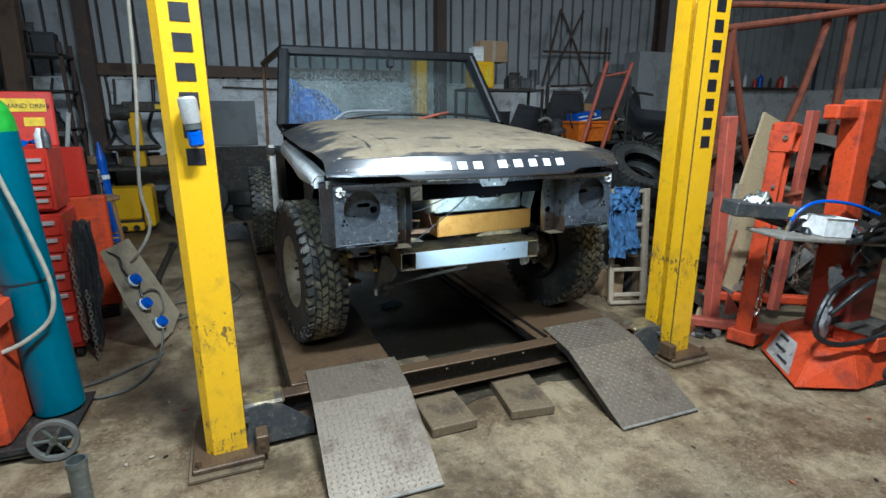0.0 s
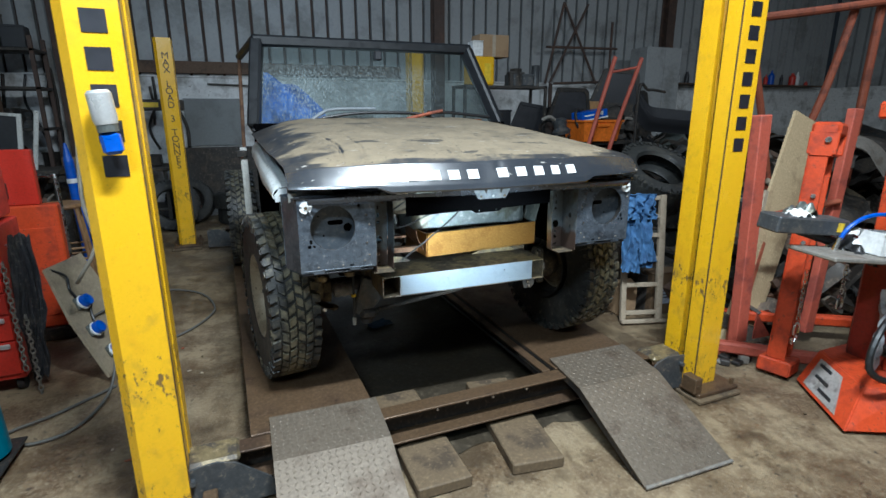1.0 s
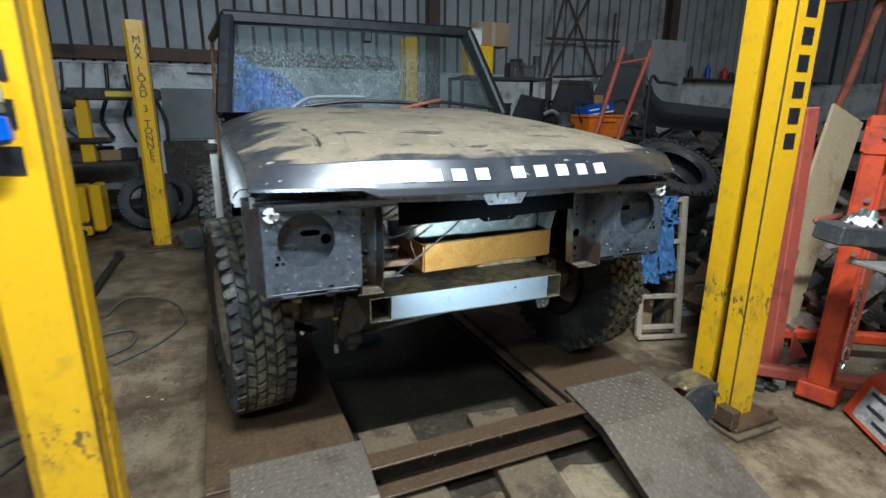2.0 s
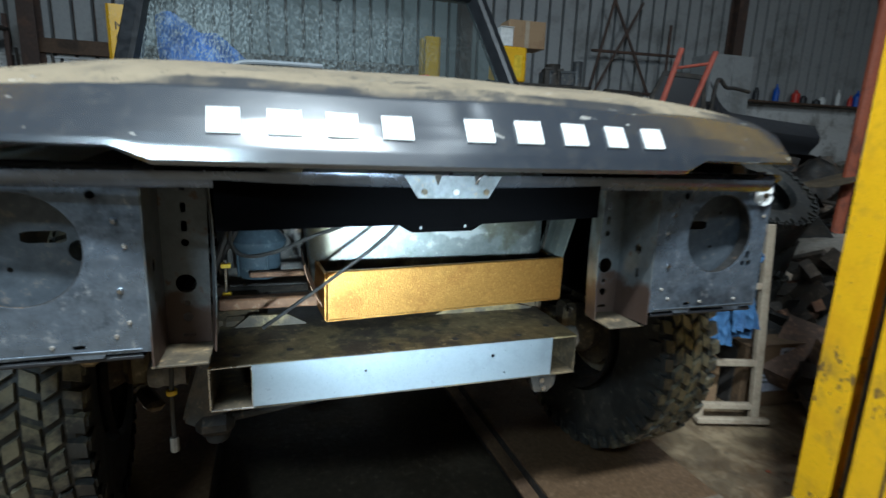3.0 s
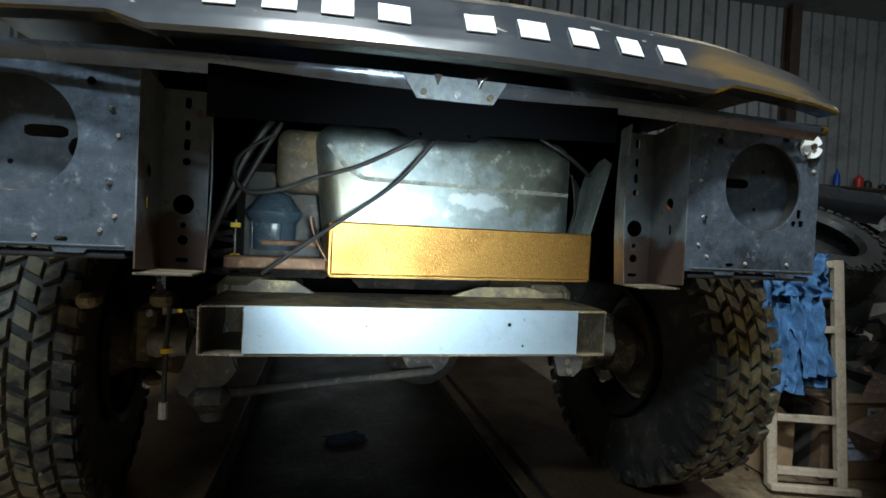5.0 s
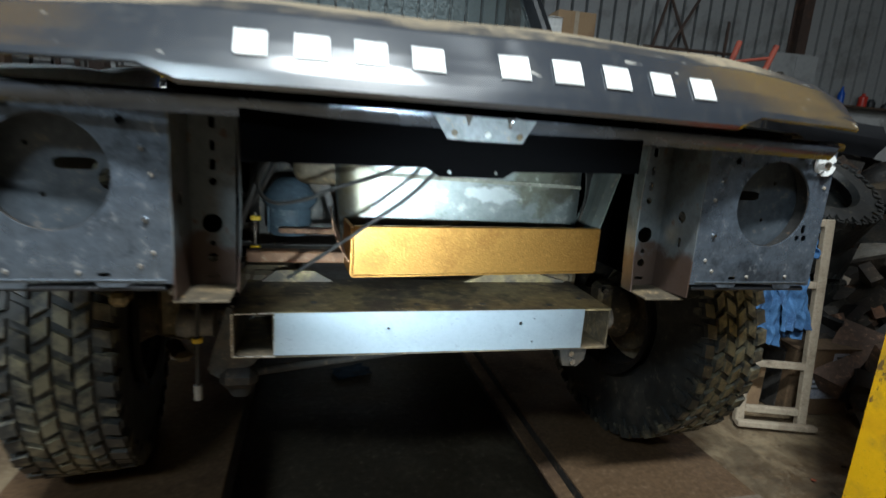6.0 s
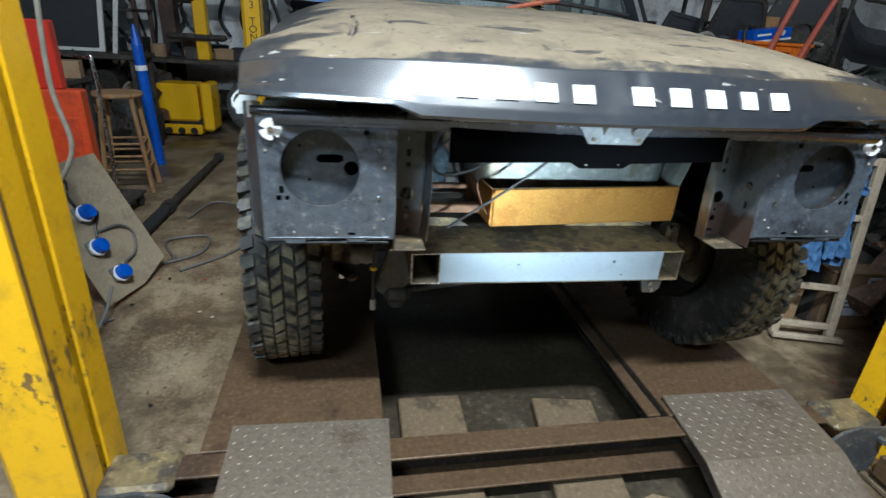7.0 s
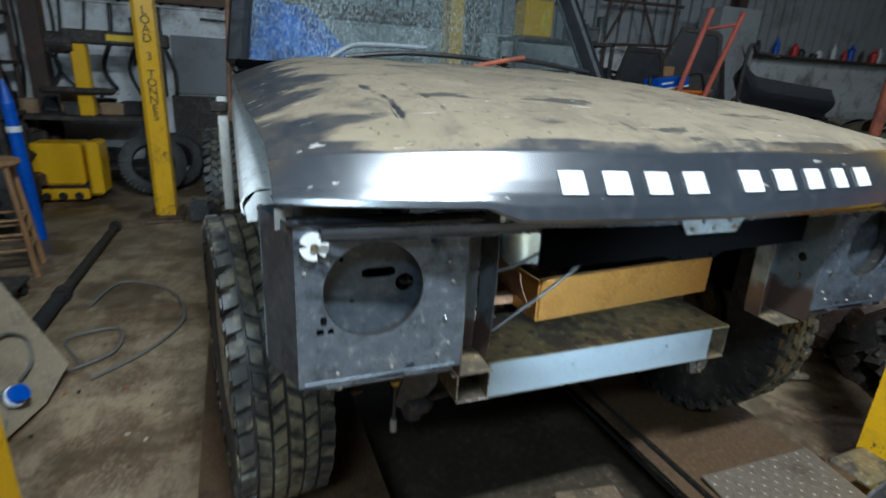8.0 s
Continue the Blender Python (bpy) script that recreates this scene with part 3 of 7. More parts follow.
crossbeam(5.2)


def drive_ramp(m, w):
    root = thing("drive_on_ramp", "worn chequer-plate drive-on ramp leading to a lift runway", "ramp", m, "drive-on ramps")
    prof = [(0.28, 0.285), (-0.03, 0.25), (-0.58, 0.012)]
    poly = prof + [(y, z - 0.008) for y, z in reversed(prof)]
    part("tread_plate", prism(poly, -w / 2, w / 2, "yz"), CHECKER, root)
    verts, faces = [], []
    for (ya, za), (yb, zb) in zip(prof, prof[1:]):
        d = Vector((0, yb - ya, zb - za))
        ln = d.length
        d.normalize()
        up = Vector((0, 0, 1)) - d * d.z
        up.normalize()
        rows, cols = int(ln / 0.028), int(w / 0.032)
        for i in range(rows):
            for j in range(cols):
                c = Vector((-w / 2 + 0.02 + j * (w - 0.03) / cols, ya, za)) + d * (0.015 + i * 0.028)
                a = Vector((1, 0, 0)) * 0.7 + d * (0.7 if (i + j) % 2 else -0.7)
                b = a.cross(up)
                k = len(verts)
                verts += [c + a * 0.011, c + b * 0.004, c - a * 0.011, c - b * 0.004, c + a * 0.004 + up * 0.0017, c - a * 0.004 + up * 0.0017]
                faces += [(k, k + 1, k + 4), (k + 1, k + 5, k + 4), (k + 1, k + 2, k + 5), (k + 2, k + 3, k + 5), (k + 3, k + 4, k + 5), (k + 3, k, k + 4)]
    me = bpy.data.meshes.new("tread_pattern")
    me.from_pydata([tuple(v) for v in verts], [], faces)
    me.materials.append(CHECKER)
    ob = new("tread_pattern", me)
    ob.parent = root
    tagged(ob, "raised chequer pattern", kind="stuff")
    for s in (-1, 1):
        part("side_rail", prism([(0.26, 0.27), (-0.03, 0.24), (-0.55, 0.012), (-0.5, 0.004), (0.0, 0.2), (0.26, 0.23)], s * (w / 2 - 0.012), s * (w / 2 - 0.004), "yz"), OILY, root)
    part("front_lip", cyl((-w / 2, -0.58, 0.012), (w / 2, -0.58, 0.012), 0.009, n=10), DULLSTEEL, root, "shiny worn front edge")
    return root


drive_ramp(LIFT @ pose(-0.80, 0.0, 0, 0, 0, -2.0), 0.535)
drive_ramp(LIFT @ pose(0.845, 0.0, 0, 0, 0, -1.5), 0.555)


def timber_block(m, w, d, h):
    solid("timber_block", box(-w / 2, w / 2, 0, d, 0, h, 0.006), PLANKWOOD, "grimy flat timber block on the floor under the lift", "timber block", m, "timber blocks")


timber_block(pose(1.195, 2.45, 0.0, 0, 0, 2), 0.275, 0.87, 0.06)
timber_block(pose(1.685, 2.44, 0.0, 0, 0, -6), 0.275, 0.84, 0.06)

# Thin sheet over the floor: oil stain and the car's shade in one colour.
solid("oily_shade_sheet", sheet(lambda u, v: (-0.85 + 1.7 * u + 0.12 * noise.noise((v * 9, u, 0)), 0.02 + 4.9 * v + 0.12 * noise.noise((u * 7, v, 3)), 0.004 + 0.004 * noise.noise((u * 3, v * 9, 2))), np.linspace(0, 1, 20), np.linspace(0, 1, 60)), OILSHADE, "oil stain between the runways, darkened as shade under the car", "oil stain", LIFT, kind="structure")
flat = sheet(lambda u, v: (0.2 * (u - 0.5) + 0.03 * noise.noise((u * 2, v * 3, 1)), 0.14 * (v - 0.5), 0.012 + 0.012 * abs(noise.noise((u * 4, v * 4, 6)))), np.linspace(0, 1, 16), np.linspace(0, 1, 12), 0.003)
solid("blue_cloth", flat, worn("oil-soaked blue cloth", (0.018, 0.04, 0.07), (0.012, 0.02, 0.03), rough=(0.7, 0.9), scale=14, fine=90), "small oil-soaked blue cloth lying on the floor", "cloth", pose(1.35, 4.52, 0.004, 0, 0, 20), smooth=True)

# ---- vehicle ----
def bonnet_paint():
    m = bpy.data.materials.new("black paint under tan dust")
    nt, bsdf = nodes_of(m)
    geo = nt.nodes.new("ShaderNodeNewGeometry")
    sep = nt.nodes.new("ShaderNodeSeparateXYZ")
    nt.links.new(geo.outputs["Normal"], sep.inputs[0])
    patch, fine = noise_node(nt, 2.4, 5, 0.58, (1.0, 1.8, 1.0)), noise_node(nt, 38, 5, 0.7)
    add = nt.nodes.new("ShaderNodeMath")
    add.operation = "MULTIPLY_ADD"
    nt.links.new(patch, add.inputs[0])
    add.inputs[1].default_value = 0.9
    nt.links.new(sep.outputs["Z"], add.inputs[2])
    lvl = nt.nodes.new("ShaderNodeMapRange")
    for k, v in (("From Min", 1.25), ("From Max", 1.33), ("To Min", 0.0), ("To Max", 1.0)):
        lvl.inputs[k].default_value = v
    co, across = nt.nodes.new("ShaderNodeTexCoord"), nt.nodes.new("ShaderNodeSeparateXYZ")
    nt.links.new(co.outputs["Object"], across.inputs[0])
    away, thin, less = nt.nodes.new("ShaderNodeMath"), nt.nodes.new("ShaderNodeMapRange"), nt.nodes.new("ShaderNodeMath")
    away.operation, less.operation = "ABSOLUTE", "ADD"
    nt.links.new(across.outputs["X"], away.inputs[0])
    nt.links.new(away.outputs[0], thin.inputs["Value"])
    for k, v in (("From Min", 0.7), ("From Max", 0.95), ("To Min", 0.0), ("To Max", -0.28)):
        thin.inputs[k].default_value = v
    nt.links.new(add.outputs[0], less.inputs[0])
    nt.links.new(thin.outputs[0], less.inputs[1])
    nt.links.new(less.outputs[0], lvl.inputs["Value"])
    smears = noise_node(nt, 11, 7, 0.75, (1.0, 0.5, 1.0))
    grit = ramp(nt, smears, [(0.3, 0.45), (0.46, 1.0)])
    mask = nt.nodes.new("ShaderNodeMath")
    mask.operation = "MULTIPLY"
    nt.links.new(lvl.outputs[0], mask.inputs[0])
    nt.links.new(grit, mask.inputs[1])
    film = nt.nodes.new("ShaderNodeMapRange")
    for k, v in (("From Min", 0.66), ("From Max", 0.88), ("To Min", 0.0), ("To Max", 1.0)):
        film.inputs[k].default_value = v
    nt.links.new(sep.outputs["Z"], film.inputs["Value"])
    gloss = mix(nt, ramp(nt, fine, [(0.5, 0.0), (0.72, 0.6)]), (0.026, 0.03, 0.038), (0.06, 0.06, 0.06))
    dull = mix(nt, ramp(nt, smears, [(0.4, 0.0), (0.62, 0.8)]), (0.02, 0.022, 0.027), (0.06, 0.052, 0.042))
    paint = mix(nt, film.outputs[0], gloss, dull)
    tan = mix(nt, noise_node(nt, 9, 6, 0.7), (0.145, 0.115, 0.074), (0.255, 0.207, 0.138))
    tan = mix(nt, ramp(nt, noise_node(nt, 3.2, 7, 0.72, (1.0, 0.6, 1.0)), [(0.5, 0.0), (0.56, 0.4)]), tan, (0.1, 0.082, 0.056))
    tan = mix(nt, ramp(nt, noise_node(nt, 42, 5, 0.7), [(0.6, 0.0), (0.64, 0.7)]), tan, (0.04, 0.035, 0.03))
    wiped = noise_node(nt, 2.3, 7, 0.6, (0.8, 1.7, 1.0))
    tan = mix(nt, ramp(nt, wiped, [(0.595, 0.0), (0.62, 0.85)]), tan, (0.032, 0.03, 0.028))
    rubbed = noise_node(nt, 6.5, 5, 0.6, (2.2, 0.7, 1.0))
    tan = mix(nt, ramp(nt, rubbed, [(0.66, 0.0), (0.69, 0.7)]), tan, (0.045, 0.04, 0.034))
    skin = mix(nt, mask.outputs[0], paint, tan)
    skin = mix(nt, ramp(nt, noise_node(nt, 30, 3, 0.6, (0.35, 1.6, 1.0)), [(0.67, 0.0), (0.69, 0.7)]), skin, (0.42, 0.4, 0.36))
    nt.links.new(skin, bsdf.inputs["Base Color"])
    both = nt.nodes.new("ShaderNodeMath")
    both.operation = "MAXIMUM"
    nt.links.new(mask.outputs[0], both.inputs[0])
    half = nt.nodes.new("ShaderNodeMath")
    half.operation = "MULTIPLY"
    half.inputs[1].default_value = 0.5
    nt.links.new(film.outputs[0], half.inputs[0])
    nt.links.new(half.outputs[0], both.inputs[1])
    r = nt.nodes.new("ShaderNodeMapRange")
    r.inputs["To Min"].default_value, r.inputs["To Max"].default_value = 0.24, 0.9
    nt.links.new(both.outputs[0], r.inputs["Value"])
    nt.links.new(r.outputs[0], bsdf.inputs["Roughness"])
    most = nt.nodes.new("ShaderNodeMath")
    most.operation = "MAXIMUM"
    nt.links.new(mask.outputs[0], most.inputs[0])
    nt.links.new(film.outputs[0], most.inputs[1])
    shine = nt.nodes.new("ShaderNodeMapRange")
    shine.inputs["To Min"].default_value, shine.inputs["To Max"].default_value = 1.0, 0.0
    nt.links.new(most.outputs[0], shine.inputs["Value"])
    ends, keep = nt.nodes.new("ShaderNodeMapRange"), nt.nodes.new("ShaderNodeMath")
    for k, v in (("From Min", 0.55), ("From Max", 0.85), ("To Min", 1.0), ("To Max", 0.15)):
        ends.inputs[k].default_value = v
    nt.links.new(across.outputs["X"], ends.inputs["Value"])
    keep.operation = "MULTIPLY"
    nt.links.new(shine.outputs[0], keep.inputs[0])
    nt.links.new(ends.outputs[0], keep.inputs[1])
    nt.links.new(keep.outputs[0], bsdf.inputs["Coat Weight"])
    dim = nt.nodes.new("ShaderNodeMath")
    dim.operation = "MULTIPLY"
    dim.inputs[1].default_value = 0.5
    nt.links.new(ends.outputs[0], dim.inputs[0])
    nt.links.new(dim.outputs[0], bsdf.inputs["Specular IOR Level"])
    bsdf.inputs["Coat Roughness"].default_value, bsdf.inputs["Coat IOR"].default_value = 0.23, 1.85
    bump(nt, bsdf, fine, 0.05)
    return m


BONNET = bonnet_paint()


def tank_mat():
    """Galvanised steel with one pale bloom and one dark oily patch."""
    m = worn("stained tank steel", (0.2, 0.222, 0.222), (0.125, 0.13, 0.105), (0.32, 0.33, 0.31), metal=0.9, rough=(0.36, 0.54), scale=5, fine=24, grain=0.25)
    nt = m.node_tree
    bsdf = nt.nodes["Principled BSDF"]
    col = bsdf.inputs["Base Color"].links[0].from_socket
    co = nt.nodes.new("ShaderNodeTexCoord")
    for centre, stretch, colour, most in (((0.17, 0.36, 1.2), (7.0, 3.0, 22.0), (0.42, 0.45, 0.46), 0.7), ((0.37, 0.36, 1.23), (12.0, 4.0, 10.0), (0.07, 0.066, 0.05), 0.75), ((-0.2, 0.38, 1.2), (10.0, 4.0, 5.0), (0.16, 0.13, 0.075), 0.6)):
        mp = nt.nodes.new("ShaderNodeMapping")
        mp.vector_type = "TEXTURE"
        mp.inputs["Location"].default_value = centre
        mp.inputs["Scale"].default_value = [1 / a for a in stretch]
        nt.links.new(co.outputs["Object"], mp.inputs[0])
        far = nt.nodes.new("ShaderNodeVectorMath")
        far.operation = "LENGTH"
        nt.links.new(mp.outputs[0], far.inputs[0])
        rag = nt.nodes.new("ShaderNodeMath")
        rag.operation = "MULTIPLY_ADD"
        nt.links.new(noise_node(nt, 22, 6, 0.7), rag.inputs[0])
        rag.inputs[1].default_value = 0.9
        nt.links.new(far.outputs["Value"], rag.inputs[2])
        col = mix(nt, ramp(nt, rag.outputs[0], [(0.85, most), (1.3, 0.0)]), col, colour)
    nt.links.new(col, bsdf.inputs["Base Color"])
    return m


TANK = tank_mat()
SEAM = worn("dirty seam steel", (0.15, 0.15, 0.125), (0.09, 0.085, 0.065), (0.24, 0.24, 0.2), metal=0.4, rough=(0.45, 0.65), scale=14, fine=50)
SMOKEPLASTIC = worn("smoky blue plastic", (0.05, 0.07, 0.09), (0.035, 0.05, 0.065), (0.1, 0.12, 0.13), rough=(0.12, 0.3), scale=10, fine=40)
rippled(BONNET, 5, 0.14)
WINGWHITE = worn("dirty white inner wing paint", (0.62, 0.62, 0.58), (0.4, 0.39, 0.35), (0.16, 0.14, 0.11), rough=(0.4, 0.65), scale=5, fine=40)
RAILGREY = worn("pale scuffed wing paint", (0.7, 0.74, 0.75), (0.55, 0.59, 0.6), (0.2, 0.19, 0.17), metal=0.1, rough=(0.3, 0.5), scale=6, fine=40)
WINGGREY = worn("grey-green inner wing paint", (0.16, 0.18, 0.17), (0.1, 0.11, 0.1), (0.22, 0.2, 0.16), metal=0.2, rough=(0.4, 0.65), scale=5, fine=40)

WIPERGREY = plain("dull silver wiper paint", (0.2, 0.22, 0.24), 0.55)
ENAMEL = plain("glossy black enamel", (0.02, 0.022, 0.027), 0.22)
LATCHGREY = worn("grey latch steel", (0.2, 0.22, 0.24), (0.14, 0.15, 0.16), (0.25, 0.18, 0.1), metal=0.5, rough=(0.35, 0.55), scale=12, fine=60)
# Near black without gloss: the engine bay's shade is put into the colour.
VERYBLACK = plain("near-black engine bay shade", (0.0015, 0.0015, 0.0018), 0.9)
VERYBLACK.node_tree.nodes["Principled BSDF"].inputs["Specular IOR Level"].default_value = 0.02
FRAMEBLACK = plain("weathered black frame paint", (0.008, 0.0095, 0.012), 0.42)
car = thing("off_road_car", "stripped black off-road car with dusty bonnet and missing front wings", "car", CAR)


def clamp(x, a=0.0, b=1.0):
    return max(a, min(b, x))


def nose_line(x):
    """How far back the bonnet's front edge lies."""
    return -0.16 + 0.155 * x * x


PROFILE = [(0.06, 1.408), (0.005, 1.4), (0.0, 1.408), (0.0085, 1.43), (0.02, 1.452), (0.035, 1.475), (0.052, 1.498), (0.07, 1.522), (0.1, 1.542), (0.143, 1.555), (0.223, 1.568), (0.373, 1.592), (0.573, 1.615), (0.823, 1.638), (1.123, 1.66), (1.473, 1.682), (1.823, 1.70)]


def bonnet_point(u, v):
    k = int(v)
    f = v - k
    (a, za), (b, zb) = PROFILE[k], PROFILE[min(k + 1, len(PROFILE) - 1)]
    d, z = a + (b - a) * f, za + (zb - za) * f
    back = clamp(d / 1.823)
    x = u * (0.915 + 0.075 * back)
    y = nose_line(x) * (1 - back) - 0.16 * back + d
    high = clamp((z - 1.39) / 0.15)
    side = clamp((abs(u) - 0.5) / 0.5)
    z -= (0.03 + 0.075 * clamp(d / 0.8)) * side ** 2.4 * high
    low = clamp((1.45 - z) / 0.05)
    z += low * 0.024 * clamp((abs(x) - 0.5) / 0.06)
    y += low * 0.008 * clamp((abs(x) - 0.5) / 0.06)
    y += 0.01 * clamp((abs(u) - 0.84) / 0.16) ** 2 * (1 - back)
    dent = math.exp(-((x + 0.06) / 0.075) ** 2 - ((z - 1.475) / 0.05) ** 2) + 0.5 * math.exp(-((x - 0.02) / 0.025) ** 2 - ((z - 1.5) / 0.03) ** 2)
    y += 0.007 * dent
    z += 0.005 * noise.noise((x * 4, y * 3, 0)) * high
    for cx_, depth in ((-0.66, 0.0065), (-0.56, 0.005), (-0.1, 0.004)):
        z -= depth * math.exp(-((x - cx_ - 0.05 * noise.noise((y * 2, cx_, 3))) / 0.007) ** 2) * clamp((d - 0.1) / 0.1) * clamp((0.9 - d) / 0.4)
    return (x, y, z)


bonnet = part("bonnet", sheet(bonnet_point, np.linspace(-1, 1, 361), np.linspace(0, len(PROFILE) - 1, 97), 0.003), BONNET, car, "dented black bonnet thick with tan dust", True)
for k, (cx, w) in enumerate(((-0.395, 0.05), (-0.303, 0.054), (-0.212, 0.052), (-0.12, 0.054), (0.027, 0.052), (0.124, 0.054), (0.222, 0.052), (0.319, 0.046), (0.414, 0.052))):
    bm = sheet(lambda u, v: tuple(Vector(bonnet_point((cx + u * w / 2) / 0.915, v)) + Vector((0, -0.0045, 0.0005))), np.linspace(-1, 1, 5), np.linspace(3.95, 5.65, 7), 0.002)
    part("letter_block", bm, WHITE, bonnet, "white letter-sized block")
# flange under the bonnet's front edge, with its latch plate
part("bonnet_flange", sheet(lambda u, v: (u, -0.076 + 0.06 * u * u + 0.016 * v * v, 1.389 - 0.008 * u * u - 0.026 * v), np.linspace(-0.84, 0.84, 41), np.linspace(0, 1, 7), 0.004), plain("glossy dark enamel", (0.13, 0.15, 0.19), 0.22, 0.75), car, "glossy black inner edge of the bonnet", True)
latch = part("latch_plate", holed([(-0.098, 1.387), (-0.07, 1.345), (0.07, 1.345), (0.095, 1.387)], [circle(-0.059, 1.358, 0.004, 10), circle(0.064, 1.357, 0.004, 10)], -0.084, -0.08), LATCHGREY, car, "grey bonnet latch plate")
part("latch_hook", tube([(0.04, -0.086, 1.372), (0.046, -0.092, 1.384), (0.054, -0.09, 1.391)], 0.002, 6), CHROME, latch)
for bx_ in (-0.034, 0.044):
    part("latch_spring", prism([(bx_ - 0.007, 1.389), (bx_ + 0.007, 1.389), (bx_, 1.37)], -0.09, -0.0845), OILY, latch, "dark spring clip")
for bx_ in (-0.059, 0.003, 0.064):
    part("latch_bolt", cyl((bx_, -0.084, 1.357), (bx_, -0.088, 1.357), 0.006, n=8), CHROME if bx_ == 0.003 else CHASSIS, latch)
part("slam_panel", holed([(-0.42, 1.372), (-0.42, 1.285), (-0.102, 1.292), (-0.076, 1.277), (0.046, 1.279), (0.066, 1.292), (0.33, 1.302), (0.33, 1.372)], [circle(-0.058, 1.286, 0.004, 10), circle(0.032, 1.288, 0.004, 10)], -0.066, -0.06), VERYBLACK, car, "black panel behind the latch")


def headlamp_panel(s):
    flip = lambda pts: [(s * a, b) for a, b in pts][::s]
    outer = [(0.547, 1.385), (0.547, 1.052), (0.62, 1.052), (0.625, 1.045), (0.67, 1.045), (0.675, 1.055), (0.78, 1.052), (0.785, 1.042), (0.83, 1.042), (0.835, 1.05), (0.885, 1.05), (0.885, 1.385)]
    holes = [circle(0.737, 1.245, 0.099, 40), slot(0.835, 1.19, 0.012, 0.02), slot(0.842, 1.168, 0.014, 0.014), slot(0.822, 1.168, 0.012, 0.012), slot(0.66, 1.068, 0.02, 0.008), circle(0.62, 1.34, 0.008, 10), slot(0.79, 1.355, 0.02, 0.01)]
    p = part("headlamp_panel", holed(flip(outer), [flip(h) for h in holes], 0.0, 0.003), STEELPANEL, car, "bare dark steel headlamp panel with an empty round opening")
    bowl = spun([(0.099, 0.0), (0.101, 0.005), (0.118, 0.012), (0.12, 0.05)], 40)
    bmesh.ops.solidify(bowl, geom=bowl.faces[:], thickness=0.002)
    # Rim wall and backplate are coloured darker to carry the opening's shade.
    part("opening_rim", moved(bowl, pose(s * 0.737, 0.003, 1.245, -90)), OILY, p)
    back = holed(flip([(0.61, 1.12), (0.87, 1.12), (0.87, 1.37), (0.61, 1.37)]), [flip(slot(0.715, 1.258, 0.07, 0.022)), flip(circle(0.66, 1.232, 0.02, 14)), flip(circle(0.79, 1.29, 0.005, 8)), flip(circle(0.77, 1.20, 0.005, 8))], 0.06, 0.063)
    part("lamp_backplate", back, DARKPANEL, p)
    disc = prism(flip([(0.85 + r * math.cos(a), 1.344 + r * math.sin(a)) for a, r in ((2 * math.pi * i / 36, 0.013 if i % 12 in (0, 1) else 0.026) for i in range(36))]), -0.012, -0.002)
    part("clip_disc", disc, WHITE, p, "white plastic clip")
    part("clip_screw", cyl((s * 0.85, -0.012, 1.344), (s * 0.85, -0.017, 1.344), 0.007, n=10), CHASSIS, p)
    for z in (1.295, 1.17):
        part("stud", cyl((s * 0.588, 0.0, z), (s * 0.588, -0.007, z), 0.006, 0.004, 10), CHROME, p)
    for bx_, bz_ in ((0.575, 1.25), (0.578, 1.11), (0.6, 1.085), (0.868, 1.29), (0.7, 1.072), (0.81, 1.073)):
        part("screw", cyl((s * bx_, 0.0, bz_), (s * bx_, -0.004, bz_), 0.0045, 0.003, 8), DULLSTEEL, p)
    part("lower_seam", box(min(s * 0.56, s * 0.875), max(s * 0.56, s * 0.875), -0.0025, 0.0, 1.056, 1.06, 0.001), DARKPANEL, p, "dirty pressed line above the lower edge")
    part("top_flange", tube([(s * 0.52, 0.0, 1.384), (s * 0.7, -0.004, 1.386), (s * 0.895, 0.004, 1.386)], 0.011, 12), ENAMEL, p, "glossy black rolled upper edge", True)
    part("lower_lip", box(min(s * 0.56, s * 0.88), max(s * 0.56, s * 0.88), 0.004, 0.09, 1.036, 1.046, 0.003), BLACKPAINT, p, "black folded lower lip")
    side = sheet(lambda u, v: (s * (0.885 + 0.05 * u), 0.003 + 0.13 * u, 1.05 + 0.33 * v), [0, 0.3, 0.6, 1], [0, 0.5, 1], 0.003)
    part("side_return", side, DARKPANEL, p, "dark steel outer return of the panel")
    part("return_edge", prism([(s * 0.938, 1.06), (s * 0.905, 1.055), (s * 0.905, 1.39), (s * 0.938, 1.385)][::s], 0.135, 0.139), STEELPANEL, p)


